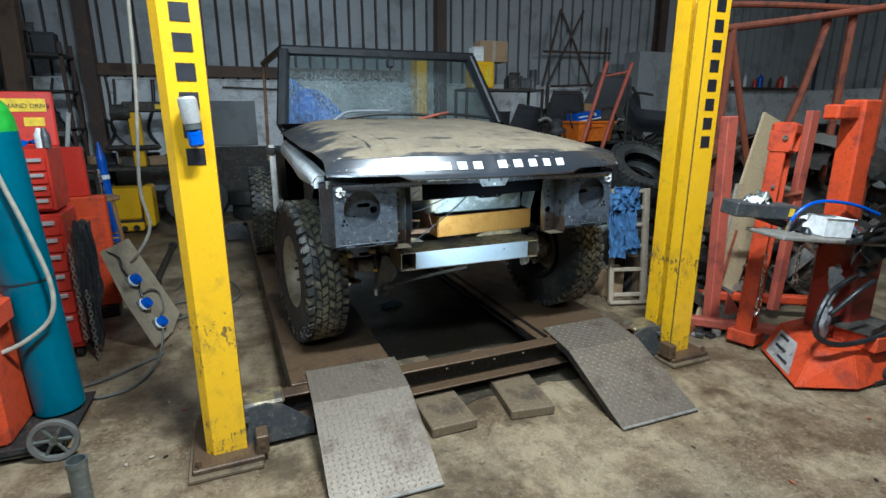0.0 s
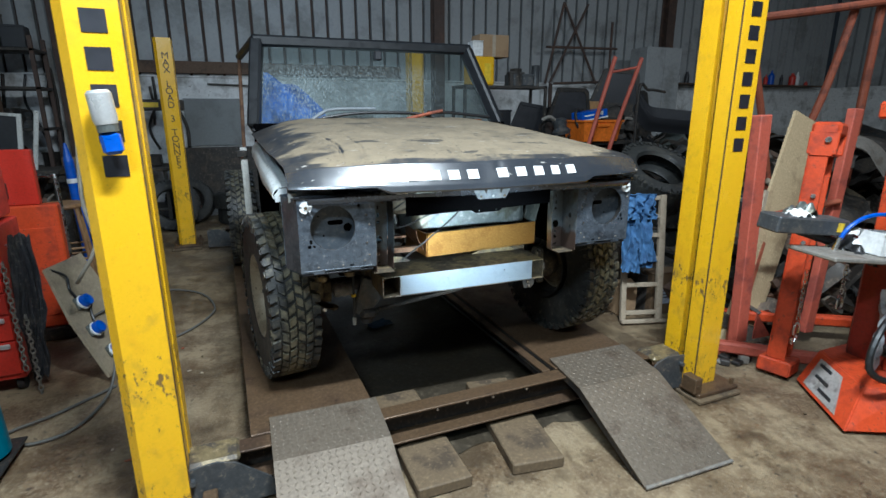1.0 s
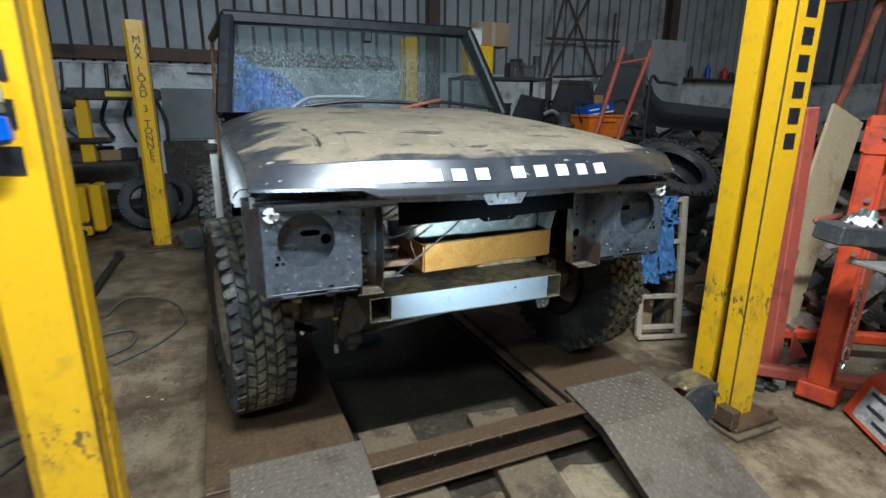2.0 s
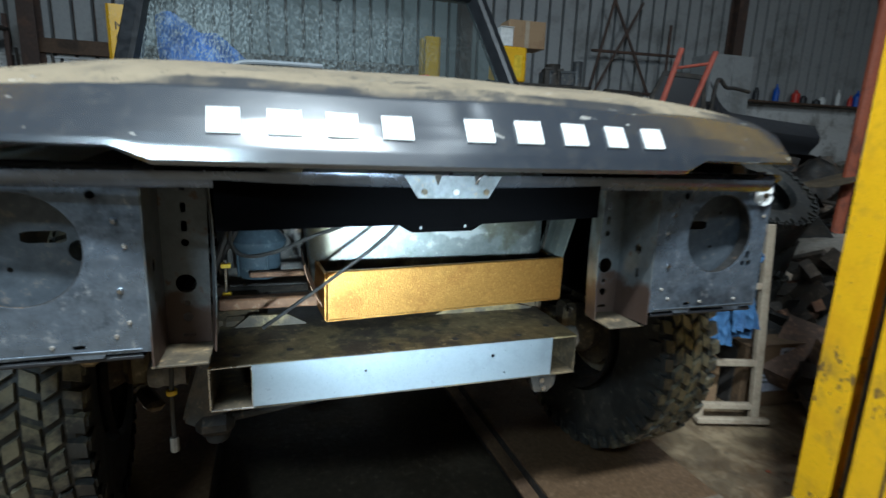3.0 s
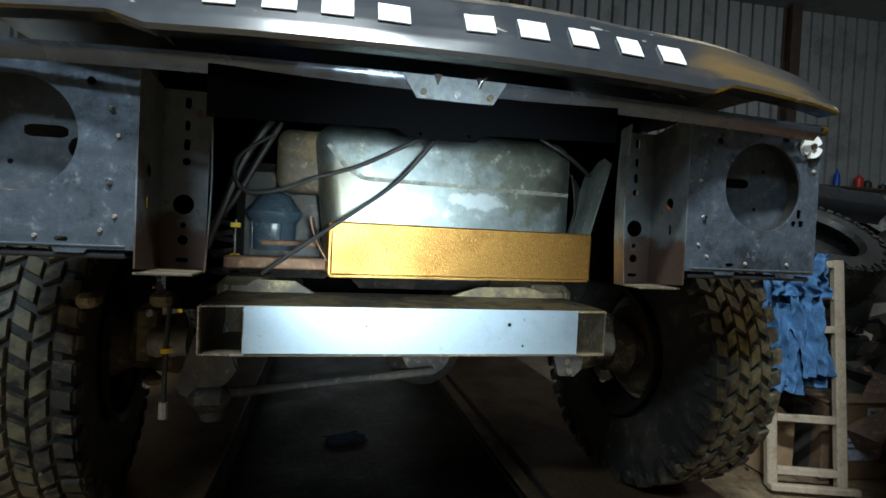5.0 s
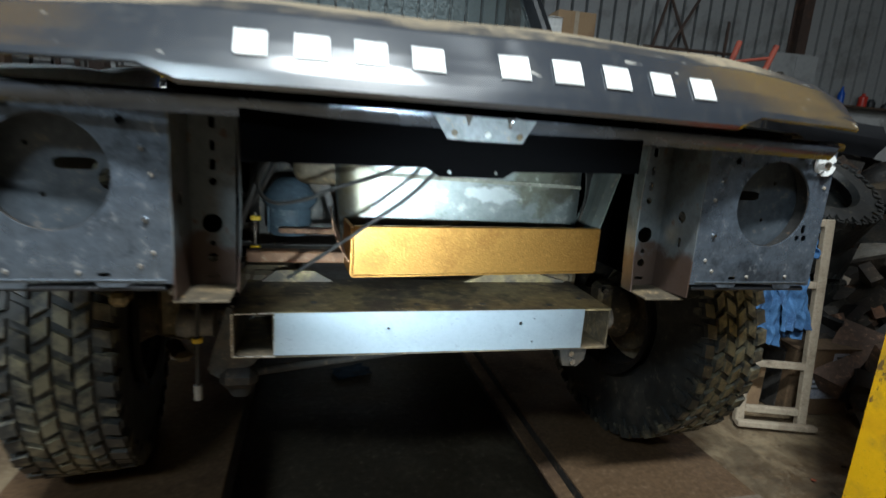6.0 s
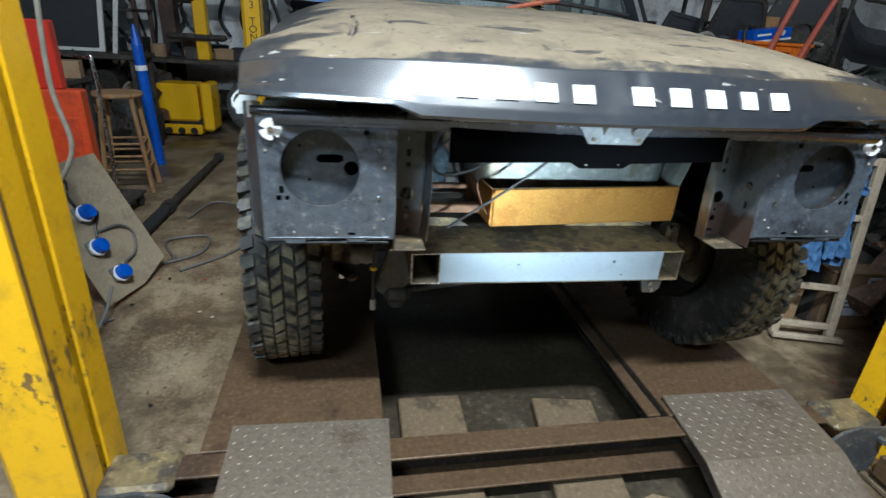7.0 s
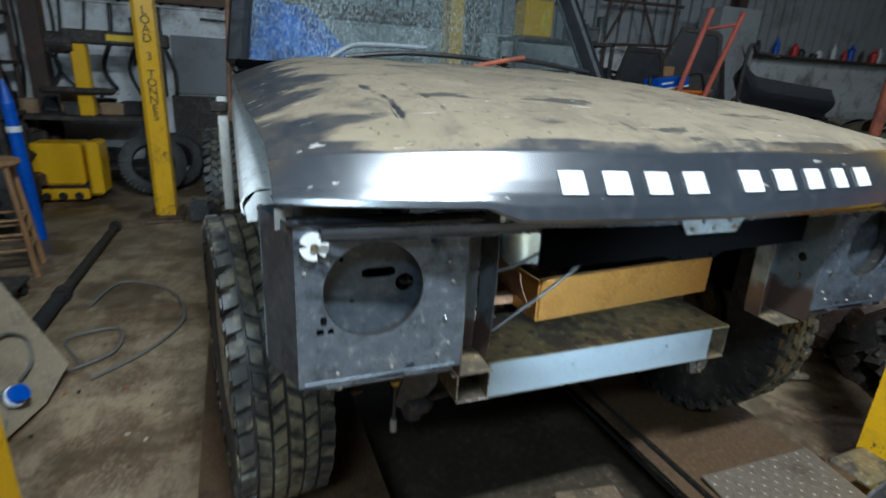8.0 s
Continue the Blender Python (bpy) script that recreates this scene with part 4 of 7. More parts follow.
def radiator_upright(s):
    flip = lambda pts: [(s * a, b) for a, b in pts][::s]
    p = part("radiator_upright", holed(flip([(0.545, 1.37), (0.545, 1.012), (0.46, 1.012), (0.455, 1.37)]), [flip(slot(0.5, 1.345, 0.012, 0.022)), flip(slot(0.5, 1.3, 0.01, 0.02)), flip(slot(0.5, 1.262, 0.012, 0.022)), flip(circle(0.5, 1.228, 0.008, 12)), flip(circle(0.503, 1.142, 0.02, 18)), flip(circle(0.503, 1.1, 0.006, 10)), flip(circle(0.503, 1.07, 0.01, 12)), flip(slot(0.503, 1.03, 0.024, 0.008))], 0.13, 0.133), BRACKET, car, "pitted grey steel upright, rusty at its foot")
    part("outer_cheek", holed([(0.0, 1.385), (0.0, 1.02), (0.133, 1.008), (0.133, 1.37)], [circle(0.06, 1.2, 0.014, 12), slot(0.055, 1.14, 0.012, 0.024)], min(s * 0.544, s * 0.547), max(s * 0.544, s * 0.547), "yz"), BRACKET, p)
    part("inner_flange", sheet(lambda u, v: (s * (0.46 - 0.012 * u - 0.008 * math.sin(v * 3)), 0.131 - 0.06 * u, 1.012 + 0.363 * v), [0, 0.5, 1], [0, 0.25, 0.5, 0.75, 1], 0.003), BRACKET, p)
    part("foot", box(min(s * 0.455, s * 0.555), max(s * 0.455, s * 0.555), 0.02, 0.13, 1.007, 1.012, 0.001), CHASSIS, p, "rusty turned-in foot")


for side_ in (-1, 1):
    headlamp_panel(side_)
    radiator_upright(side_)

# front crossmember with its open box ends
cross = part("front_crossmember", box(-0.476, 0.462, 0.165, 0.43, 0.93, 0.936, 0.001), DUSTYTOP, car, "dirty box-section crossmember with open ends")
part("bottom_plate", box(-0.476, 0.462, 0.165, 0.43, 0.824, 0.83, 0.001), CHASSIS, cross)
part("back_web", box(-0.472, 0.458, 0.42, 0.426, 0.83, 0.93, 0), CHASSIS, cross)
for xa in (-0.476, -0.386, 0.38, 0.458):
    part("end_wall", box(xa, xa + 0.004, 0.168, 0.42, 0.83, 0.93, 0), CHASSIS, cross)
part("cover_plate", holed([(-0.386, 0.832), (-0.386, 0.934), (0.384, 0.936), (0.384, 0.83)], [circle(-0.125, 0.893, 0.003, 8), circle(0.21, 0.9, 0.005, 8), circle(0.245, 0.85, 0.003, 8), circle(0.247, 0.912, 0.002, 8)], 0.161, 0.165), PLATE, cross, "silver-grey plate welded over the front")
for p0, p1 in (((-0.476, 0.832), (-0.476, 0.932)), ((-0.476, 0.932), (-0.386, 0.934)), ((-0.476, 0.83), (-0.384, 0.828)), ((-0.386, 0.83), (-0.386, 0.934))):
    part("cut_edge", cyl((p0[0], 0.163, p0[1]), (p1[0], 0.163, p1[1]), 0.0022, n=6), CHROME, cross)
for bx_, by_ in ((-0.42, 0.22), (-0.3, 0.23), (-0.05, 0.21), (0.12, 0.21), (0.3, 0.2), (0.41, 0.25)):
    part("bolt_hole", cyl((bx_, by_, 0.9355), (bx_, by_, 0.937), 0.009, n=10), DARKPLASTIC, cross)
bracket = part("tow_bracket", prism([(0.33, 0.826), (0.41, 0.826), (0.405, 0.79), (0.385, 0.772), (0.345, 0.775)], 0.172, 0.186), OILY, cross, "black bracket below the crossmember")
for bx_, bz_ in ((0.362, 0.812), (0.368, 0.788)):
    part("bolt", cyl((bx_, 0.172, bz_), (bx_, 0.162, bz_), 0.008, n=6), CHROME, bracket)
part("gusset_hump", prism([(0.12, 0.936), (0.2, 0.962), (0.34, 0.966), (0.44, 0.94), (0.44, 0.936)], 0.405, 0.42), DUSTYTOP, cross, "raised rear gusset")
part("gusset_hump", prism([(-0.44, 0.936), (-0.4, 0.968), (-0.3, 0.966), (-0.25, 0.936)], 0.405, 0.42), DUSTYTOP, cross)
part("horn_tip", box(-0.5, -0.36, 0.43, 0.6, 0.83, 0.97, 0.02), CHASSIS, cross)
part("horn_tip", box(0.36, 0.5, 0.43, 0.6, 0.83, 0.97, 0.02), CHASSIS, cross)
for s in (-1, 1):
    part("chassis_rail", joined(box(min(s * 0.38, s * 0.47), max(s * 0.38, s * 0.47), 0.42, 4.0, 0.83, 0.96, 0.01)), CHASSIS, car, "dirty chassis rail")

# tank, tray, bars and hoses behind the crossmember
BROWNBAR = worn("rust-brown bar", (0.22, 0.115, 0.06), (0.14, 0.075, 0.045), (0.3, 0.22, 0.15), rough=(0.55, 0.8), scale=9, fine=50)
tank = box(-0.265, 0.455, 0.36, 0.8, 1.0, 1.385, 0)
bmesh.ops.bevel(tank, geom=tank.edges[:], offset=0.06, segments=6, profile=0.5, affect="EDGES")
for v in tank.verts:
    if v.co.z < 1.2:
        v.co.x += (1.2 - v.co.z) * 0.22 if v.co.x < 0 else 0
    v.co.y += 0.004 * noise.noise(v.co * 6)
tank_ob = part("fuel_tank", tank, TANK, car, "grey galvanised tank in the engine bay", True)
part("tank_seam", prism([(0.43, 1.226), (0.43, 1.236), (-0.13, 1.247), (-0.175, 1.27), (-0.225, 1.325), (-0.232, 1.318), (-0.182, 1.26), (-0.135, 1.236)], 0.353, 0.36), SEAM, tank_ob, "dirty pressed seam along the tank")
part("tray_bracket", sheet(lambda u, v: (-0.262 + 0.05 * v ** 1.6 + 0.012 * v * v, 0.272 + 0.2 * u, 1.135 - 0.135 * v), np.linspace(0, 1, 3), np.linspace(0, 1, 9), 0.003), BROWNBAR, car, "rusty curved strip beside the tray", True)
small = box(-0.36, -0.22, 0.4, 0.56, 1.2, 1.365, 0)
bmesh.ops.bevel(small, geom=small.edges[:], offset=0.035, segments=5, profile=0.5, affect="EDGES")
part("expansion_tank", small, CHASSIS, car, "dusty brown rounded container", True)
res = part("reservoir", moved(spun([(0.0, 0.0), (0.055, 0.0), (0.06, 0.01), (0.062, 0.075), (0.078, 0.095), (0.08, 0.108), (0.066, 0.125), (0.045, 0.155), (0.026, 0.165), (0.0, 0.168)], 32), pose(-0.375, 0.56, 1.04)), SMOKEPLASTIC, car, "smoky blue plastic reservoir", True)
for a in range(4):
    t = 0.4 + a * math.pi / 2
    part("moulded_rib", cyl((-0.375 + 0.061 * math.cos(t), 0.56 + 0.061 * math.sin(t), 1.045), (-0.375 + 0.063 * math.cos(t), 0.56 + 0.063 * math.sin(t), 1.12), 0.004, n=6), SMOKEPLASTIC, res)
tray = part("drip_tray", moved(joined(box(-0.345, 0.345, -0.008, 0.008, 0.0, 0.125, 0.003), box(-0.345, 0.345, 0.0, 0.3, -0.006, 0.0, 0), box(-0.35, -0.342, 0.0, 0.28, 0.0, 0.12, 0), box(0.342, 0.35, 0.0, 0.28, 0.0, 0.12, 0)), pose(0.133, 0.275, 1.0, 0, 0, 5.0)), WOODTRAY, car, "brown hardboard tray in front of the tank")
part("brace_bar", box(-0.47, -0.19, 0.36, 0.4, 1.0, 1.03, 0.004), BROWNBAR, car, "red-brown steel bar")
part("brace_bar", box(-0.4, -0.25, 0.47, 0.5, 1.055, 1.07, 0.004), BROWNBAR, car)
part("engine_side", joined(box(-0.5, -0.2, 0.65, 1.5, 0.95, 1.3, 0.03), box(-0.15, 0.4, 0.85, 1.5, 0.9, 1.35, 0.04)), OILY, car, "dark engine bay contents")
for pts, r in (([(-0.34, 0.2, 1.31), (-0.41, 0.2, 1.26), (-0.42, 0.2, 1.21), (-0.39, 0.2, 1.18), (-0.32, 0.2, 1.19), (-0.25, 0.2, 1.22), (-0.14, 0.2, 1.26), (0.01, 0.19, 1.34), (0.09, 0.2, 1.37)], 0.006), ([(-0.36, 0.22, 1.0), (-0.28, 0.21, 1.06), (-0.2, 0.2, 1.12), (-0.07, 0.2, 1.22), (0.03, 0.19, 1.34)], 0.006), ([(0.32, 0.3, 1.37), (0.4, 0.3, 1.33), (0.49, 0.35, 1.29)], 0.007), ([(-0.36, 0.3, 1.36), (-0.42, 0.3, 1.26), (-0.46, 0.3, 1.15), (-0.5, 0.32, 1.05)], 0.012), ([(-0.34, 0.32, 1.36), (-0.39, 0.33, 1.27), (-0.45, 0.34, 1.16), (-0.5, 0.36, 1.1)], 0.01)):
    part("hose", tube(pts, r * 0.78), GREYHOSE if r < 0.0065 else BLACKCABLE, car, "black hose")
stud = part("clip_rod", cyl((-0.455, 0.42, 1.0), (-0.455, 0.42, 1.12), 0.004, n=8), CHROME, car, "thin threaded rod with yellow clips")
for z in (1.02, 1.1):
    part("yellow_clip", box(-0.466, -0.442, 0.412, 0.43, z, z + 0.012, 0.002), STICKERYELLOW, stud)
part("support_strut", sheet(lambda u, v: (0.455 + 0.07 * u + 0.03 * math.sin(2.6 * v), 0.42 + 0.06 * u, 1.06 + 0.24 * v - 0.05 * u), np.linspace(0, 1, 5), np.linspace(0, 1, 12), 0.004), OILY, car, "curved dark bracket", True)
part("inner_arch", sheet(lambda u, v: (0.47 + 0.06 * u, 0.3 + 0.15 * v, 1.1 + 0.22 * u + 0.02 * math.sin(v * 5)), np.linspace(0, 1, 5), np.linspace(0, 1, 5), 0.004), WINGGREY, car)

# inner wings, bulkhead, windscreen, tub
for s, m1 in ((-1, WINGGREY), (1, BLACKPAINT)):
    arch = [(0.1, 1.05), (0.1, 1.37), (1.66, 1.47), (1.66, 0.95), (1.3, 0.95)] + [(0.76 + 0.53 * math.cos(a), 0.78 + 0.53 * math.sin(a)) for a in np.linspace(0.35, 2.6, 14)]
    wing = part("inner_wing", prism(arch, min(s * 0.84, s * 0.845), max(s * 0.84, s * 0.845), "yz"), m1, car, "bare inner wing over the wheel")
    part("wing_flange", sheet(lambda u, v: (s * (0.7 + (0.19 + 0.06 * u) * v), 0.06 + 1.58 * u, 1.372 + 0.1 * u), np.linspace(0, 1, 12), np.linspace(0, 1, 4), 0.004), m1, wing, "folded top flange of the inner wing")
    section = [(0.885, -0.006), (0.905, 0.0), (0.93, 0.0), (0.948, -0.014), (0.962, -0.035), (0.97, -0.065), (0.968, -0.1), (0.955, -0.125)]

    def rail(u, v):
        k = min(int(v), len(section) - 2)
        f = v - k
        x, dz = (section[k][i] + (section[k + 1][i] - section[k][i]) * f for i in (0, 1))
        y = 0.16 + 1.445 * u
        z = 1.402 + 0.145 * ((y - 0.045) / 1.56) ** 0.85 - 0.012 * math.exp(-((u - 0.45) / 0.1) ** 2)
        return (s * (x + 0.028 * u), y, z + dz * (0.5 + 0.5 * min(1.0, 3 * u)))
    part("wing_rail", sheet(rail, np.linspace(0, 1, 24), np.linspace(0, len(section) - 1, 22), 0.004), RAILGREY if s < 0 else m1, wing, "pale folded rail along the bonnet edge", True)
    part("rail_end", prism([(s * 0.88, 1.398), (s * 0.88, 1.365), (s * 0.912, 1.36), (s * 0.912, 1.4)][::s], 0.05, 0.058), WINGWHITE if s < 0 else m1, wing, "pale end plate")
    part("rail_tip", prism([(s * 0.905, 1.412), (s * 0.905, 1.355), (s * 0.958, 1.35), (s * 0.962, 1.38), (s * 0.94, 1.408)][::s], 0.152, 0.158), RAILGREY if s < 0 else m1, wing)
    part("rail_hole", cyl((s * 0.932, 0.153, 1.378), (s * 0.932, 0.149, 1.378), 0.008, n=14), CHASSIS, wing)
    pillar = part("hinge_pillar", moved(box(-0.024, 0.024, 0, 0.05, 0, 0.56, 0.006), pose(s * 1.045, 1.9, 0.93, 0, 0)), WINGWHITE, car, "white painted door pillar")
    for z in (1.44,):
        part("hinge", box(min(s * 1.02, s * 1.1), max(s * 1.02, s * 1.1), 1.87, 1.9, z - 0.02, z + 0.03, 0.006), OILY, pillar)
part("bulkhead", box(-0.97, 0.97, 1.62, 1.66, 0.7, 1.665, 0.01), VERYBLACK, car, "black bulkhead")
# Side sheets added to close the bay; their blackness is its shade.
for s in (-1, 1):
    part("bay_shade_sheet", box(min(s * 0.6, s * 0.61), max(s * 0.6, s * 0.61), 0.3, 1.62, 0.98, 1.5, 0.004), VERYBLACK, car, "added black sheet shading the side of the engine bay")
part("scuttle", box(-0.985, 0.985, 1.62, 1.78, 1.6, 1.64, 0.015), BLACKPAINT, car, "black scuttle below the windscreen")
part("tub_floor", box(-0.8, 0.8, 1.7, 4.1, 0.8, 0.84, 0.01), BLACKPAINT, car)
for s in (-1, 1):
    part("body_side", box(min(s * 0.84, s * 0.88), max(s * 0.84, s * 0.88), 1.7, 4.1, 0.8, 1.35, 0.02), BLACKPAINT, car, "black body side")
part("tail_panel", box(-0.88, 0.88, 4.06, 4.1, 0.8, 1.35, 0.02), BLACKPAINT, car)

A, B, C, D = Vector((-0.96, 1.72, 1.63)), Vector((0.962, 1.72, 1.63)), Vector((0.775, 1.99, 2.245)), Vector((-0.88, 1.99, 2.245))


def bar(p, q, w, d):
    L = (q - p).length
    m = Matrix.Translation(p) @ (q - p).to_track_quat("Z", "Y").to_matrix().to_4x4()
    return moved(box(-w / 2, w / 2, -d / 2, d / 2, 0, L, 0.015), m)


screen = part("windscreen_frame", joined(bar(A, D, 0.085, 0.1), bar(B, C, 0.085, 0.1), bar(D + Vector((-0.04, 0, 0.0)), C + Vector((0.04, 0, 0)), 0.085, 0.08), bar(A, B, 0.07, 0.07)), FRAMEBLACK, car, "black windscreen frame standing without a roof")
gl = lambda u, v: tuple((A + (B - A) * u) * (1 - v) + (D + (C - D) * u) * v + Vector((0, -0.025 * math.sin(math.pi * u), 0)))
pane = part("windscreen_glass", sheet(gl, np.linspace(0.02, 0.98, 24), np.linspace(0.03, 0.97, 8)), SCREENGLASS, screen, "wet and dusty windscreen glass", True)
pane.visible_shadow = False
part("roof_rail", bar(D + Vector((-0.01, 0.0, 0.02)), Vector((-0.99, 2.95, 2.215)), 0.06, 0.05), FRAMEBLACK, car, "black roof rail running back from the windscreen")
part("mirror_mount", box(-0.03, 0.03, 1.9, 1.97, 2.13, 2.2, 0.01), DARKPLASTIC, screen)
for pts, mt in (([(-0.62, 1.6, 1.655), (-0.5, 1.62, 1.735), (-0.4, 1.64, 1.76), (-0.1, 1.66, 1.765)], WIPERGREY), ([(-0.5, 1.62, 1.70), (-0.2, 1.64, 1.735), (0.2, 1.64, 1.73), (0.35, 1.62, 1.70)], BLACKCABLE), ([(0.12, 1.58, 1.69), (0.3, 1.6, 1.73), (0.42, 1.62, 1.75)], RUST), ([(0.3, 1.62, 1.74), (0.5, 1.64, 1.735), (0.85, 1.66, 1.70)], BLACKCABLE)):
    part("wiper_arm", tube(pts, 0.012), mt, car, "wiper arm lying on the screen")
part("door_pole", cyl((-1.03, 2.7, 1.3), (-0.99, 2.93, 2.21), 0.016, n=10), BROWNBAR, car, "rusty steel pole")


# wheels
def tyre_bm(R, w):
    prof = [(0.225, -w * 0.36), (0.25, -w * 0.46), (R * 0.8, -w * 0.5), (R * 0.93, -w * 0.47), (R * 0.966, -w * 0.4), (R * 0.976, 0), (R * 0.966, w * 0.4), (R * 0.93, w * 0.47), (R * 0.8, w * 0.5), (0.25, w * 0.46), (0.225, w * 0.36)]
    return spun(prof, 64)


def lugs_bm(R, w, n=46):
    bm = bmesh.new()

    def lug(x0, x1, a, da, r0, r1, skew):
        pts = []
        for r, shrink in ((r0, 1.0), (r1, 0.8)):
            for xx, sgn in ((x0, -1), (x1, -1), (x1, 1), (x0, 1)):
                ang = a + sgn * da * shrink / 2 + skew * (xx - (x0 + x1) / 2)
                xm = (x0 + x1) / 2 + (xx - (x0 + x1) / 2) * (1 if shrink == 1 else 0.88)
                pts.append(bm.verts.new((xm, r * math.cos(ang), r * math.sin(ang))))
        for f in ((0, 1, 2, 3), (4, 5, 6, 7), (0, 1, 5, 4), (1, 2, 6, 5), (2, 3, 7, 6), (3, 0, 4, 7)):
            bm.faces.new([pts[i] for i in f])
    for i in range(n):
        a = 2 * math.pi * i / n
        st = 2 * math.pi / n
        for s in (-1, 1):
            b = a + (0.5 * st if s > 0 else 0)
            lug(s * w * 0.335, s * w * 0.5, b, st * 0.79, R * 0.945, R * (1.0 if i % 2 else 0.99), 0.5 * s)
            lug(s * w * 0.175, s * w * 0.315, b + 0.42 * st, st * 0.79, R * 0.95, R * 1.0, -1.2 * s)
            lug(s * w * 0.012, s * w * 0.155, b + 0.1 * st, st * 0.79, R * 0.95, R * 1.0, 1.2 * s)
            lug(s * w * 0.46, s * w * 0.52, b, st * (0.6 if i % 2 else 0.44), R * (0.85 if i % 2 else 0.9), R * 0.97, 0)
    bmesh.ops.recalc_face_normals(bm, faces=bm.faces[:])
    return bm


WR, WW = 0.47, 0.25


def wheel(x, y, steer, s):
    """A wheel; s is the side that faces out."""
    root = new("wheel")
    root.parent = car
    root.matrix_local = pose(x, y, 0.262 + WR - 0.005, 0, 0, steer + (0 if s < 0 else 180))
    root["label"] = "mud-terrain wheel with a dusty chunky tyre"
    ty = part("tyre", moved(tyre_bm(WR, WW), pose(0, 0, 0, 0, 90)), RUBBER, root, "", True)
    part("tread", lugs_bm(WR, WW), TREAD, root, "chunky mud tread")
    rim = spun([(0.23, 0.095), (0.24, 0.104), (0.235, 0.112), (0.215, 0.1), (0.2, 0.07), (0.19, 0.0), (0.12, 0.01), (0.08, 0.05), (0.0, 0.05)], 40)
    bmesh.ops.solidify(rim, geom=rim.faces[:], thickness=0.004)
    part("rim", moved(rim, pose(0, 0, 0, 0, -90)), RIM, root, "", True)
    part("rim_barrel", moved(spun([(0.215, -0.13), (0.235, -0.14), (0.228, -0.12), (0.2, -0.1), (0.2, 0.05)], 40), pose(0, 0, 0, 0, -90)), OILY, root, "", True)
    part("brake_disc", moved(spun([(0.0, -0.02), (0.15, -0.02), (0.15, -0.04), (0.0, -0.04)], 32), pose(0, 0, 0, 0, -90)), CHASSIS, root)
    part("caliper", box(0.02, 0.09, -0.16, -0.07, -0.06, 0.09, 0.015), CHASSIS, root)
    part("swivel_hub", moved(spun([(0.0, -0.05), (0.09, -0.05), (0.1, -0.1), (0.07, -0.16), (0.0, -0.17)], 24), pose(0, 0, 0, 0, -90)), CHASSIS, root)
    for a in range(5):
        t = a * 2 * math.pi / 5
        part("wheel_nut", cyl((-0.05, 0.07 * math.cos(t), 0.07 * math.sin(t)), (-0.075, 0.07 * math.cos(t), 0.07 * math.sin(t)), 0.011, n=6), OILY, root)
    return root


wheel(-0.95, 0.75, 7, -1)
wheel(0.925, 0.73, 7, 1)
wheel(-1.09, 3.25, 0, -1)
wheel(0.915, 3.3, 0, 1)
axle_z = 0.262 + WR
for y in (0.75, 3.3):
    ax = part("axle_tube", cyl((-0.8, y, axle_z), (0.8, y, axle_z), 0.045, n=16), OILY, car, "dirty axle tube")
    part("differential", moved(spun([(0.0, -0.1), (0.09, -0.09), (0.13, -0.02), (0.13, 0.05), (0.08, 0.12), (0, 0.13)], 24), pose(0.1, y, axle_z, 90)), OILY, ax, "round differential housing", True)
part("track_rod", cyl((-0.5, 0.42, 0.665), (0.1, 0.5, 0.70), 0.013, n=10), OILY, car, "dull dark steering rod")
part("rod_end", box(-0.55, -0.45, 0.38, 0.45, 0.63, 0.69, 0.02), OILY, car)
for s in (-1, 1):
    part("radius_arm", bar(Vector((s * 0.42, 0.75, 0.72)), Vector((s * 0.36, 2.0, 0.86)), 0.06, 0.09), CHASSIS, car)
    part("coil_spring", tube([(s * 0.53 + 0.06 * math.cos(k * 0.9), 0.78 + 0.06 * math.sin(k * 0.9), 0.76 + 0.008 * k) for k in range(48)], 0.009, 6, 0), OILY, car)
arm = prism([(-0.525, 0.872), (-0.468, 0.858), (-0.432, 0.737), (-0.45, 0.71), (-0.521, 0.64), (-0.582, 0.678), (-0.572, 0.72)], 0.4, 0.45)
bmesh.ops.bevel(arm, geom=arm.edges[:], offset=0.007, segments=2, affect="EDGES")
part("drop_arm", arm, GREYARM, car, "dusty grey cast drop arm under the nose", True)
part("rod_boot", moved(spun([(0.0, -0.03), (0.03, -0.028), (0.04, 0.0), (0.034, 0.024), (0, 0.03)], 20), pose(-0.5, 0.45, 0.62)), BLACKRUBBER, car, "black rubber boot", True)
for s in (-1, 1):
    hub = part("swivel_housing", joined(cyl((s * 0.66, 0.74, axle_z), (s * 0.78, 0.74, axle_z), 0.095, 0.075, 24), box(min(s * 0.7, s * 0.76), max(s * 0.7, s * 0.76), 0.62, 0.7, 0.69, 0.86, 0.014)), DUSTYTOP, car, "tan mud-caked swivel housing")
    part("steering_lever", bar(Vector((s * 0.73, 0.66, 0.66)), Vector((s * 0.66, 0.5, 0.68)), 0.05, 0.03), CHASSIS, hub)
    for z in (0.64, 0.845):
        part("hub_bolt", cyl((s * 0.71, 0.615, z), (s * 0.71, 0.6, z), 0.012, n=6), CHROME, hub)
    part("boot", moved(spun([(0.0, -0.05), (0.036, -0.05), (0.042, -0.03), (0.036, -0.012), (0.042, 0.006), (0.036, 0.024), (0.04, 0.045), (0.0, 0.05)], 20), pose(s * 0.62, 0.5, 0.785, 0, 90)), DULLSTEEL, hub, "pale ribbed rubber boot", True)
part("hose_band", cyl((-0.59, 0.35, 0.79), (-0.59, 0.35, 0.802), 0.013, n=12), STICKERYELLOW, car, "yellow band on the brake hose")
part("brake_hose", tube([(-0.585, 0.36, 0.93), (-0.59, 0.35, 0.8), (-0.592, 0.35, 0.66)], 0.006), BLACKCABLE, car)
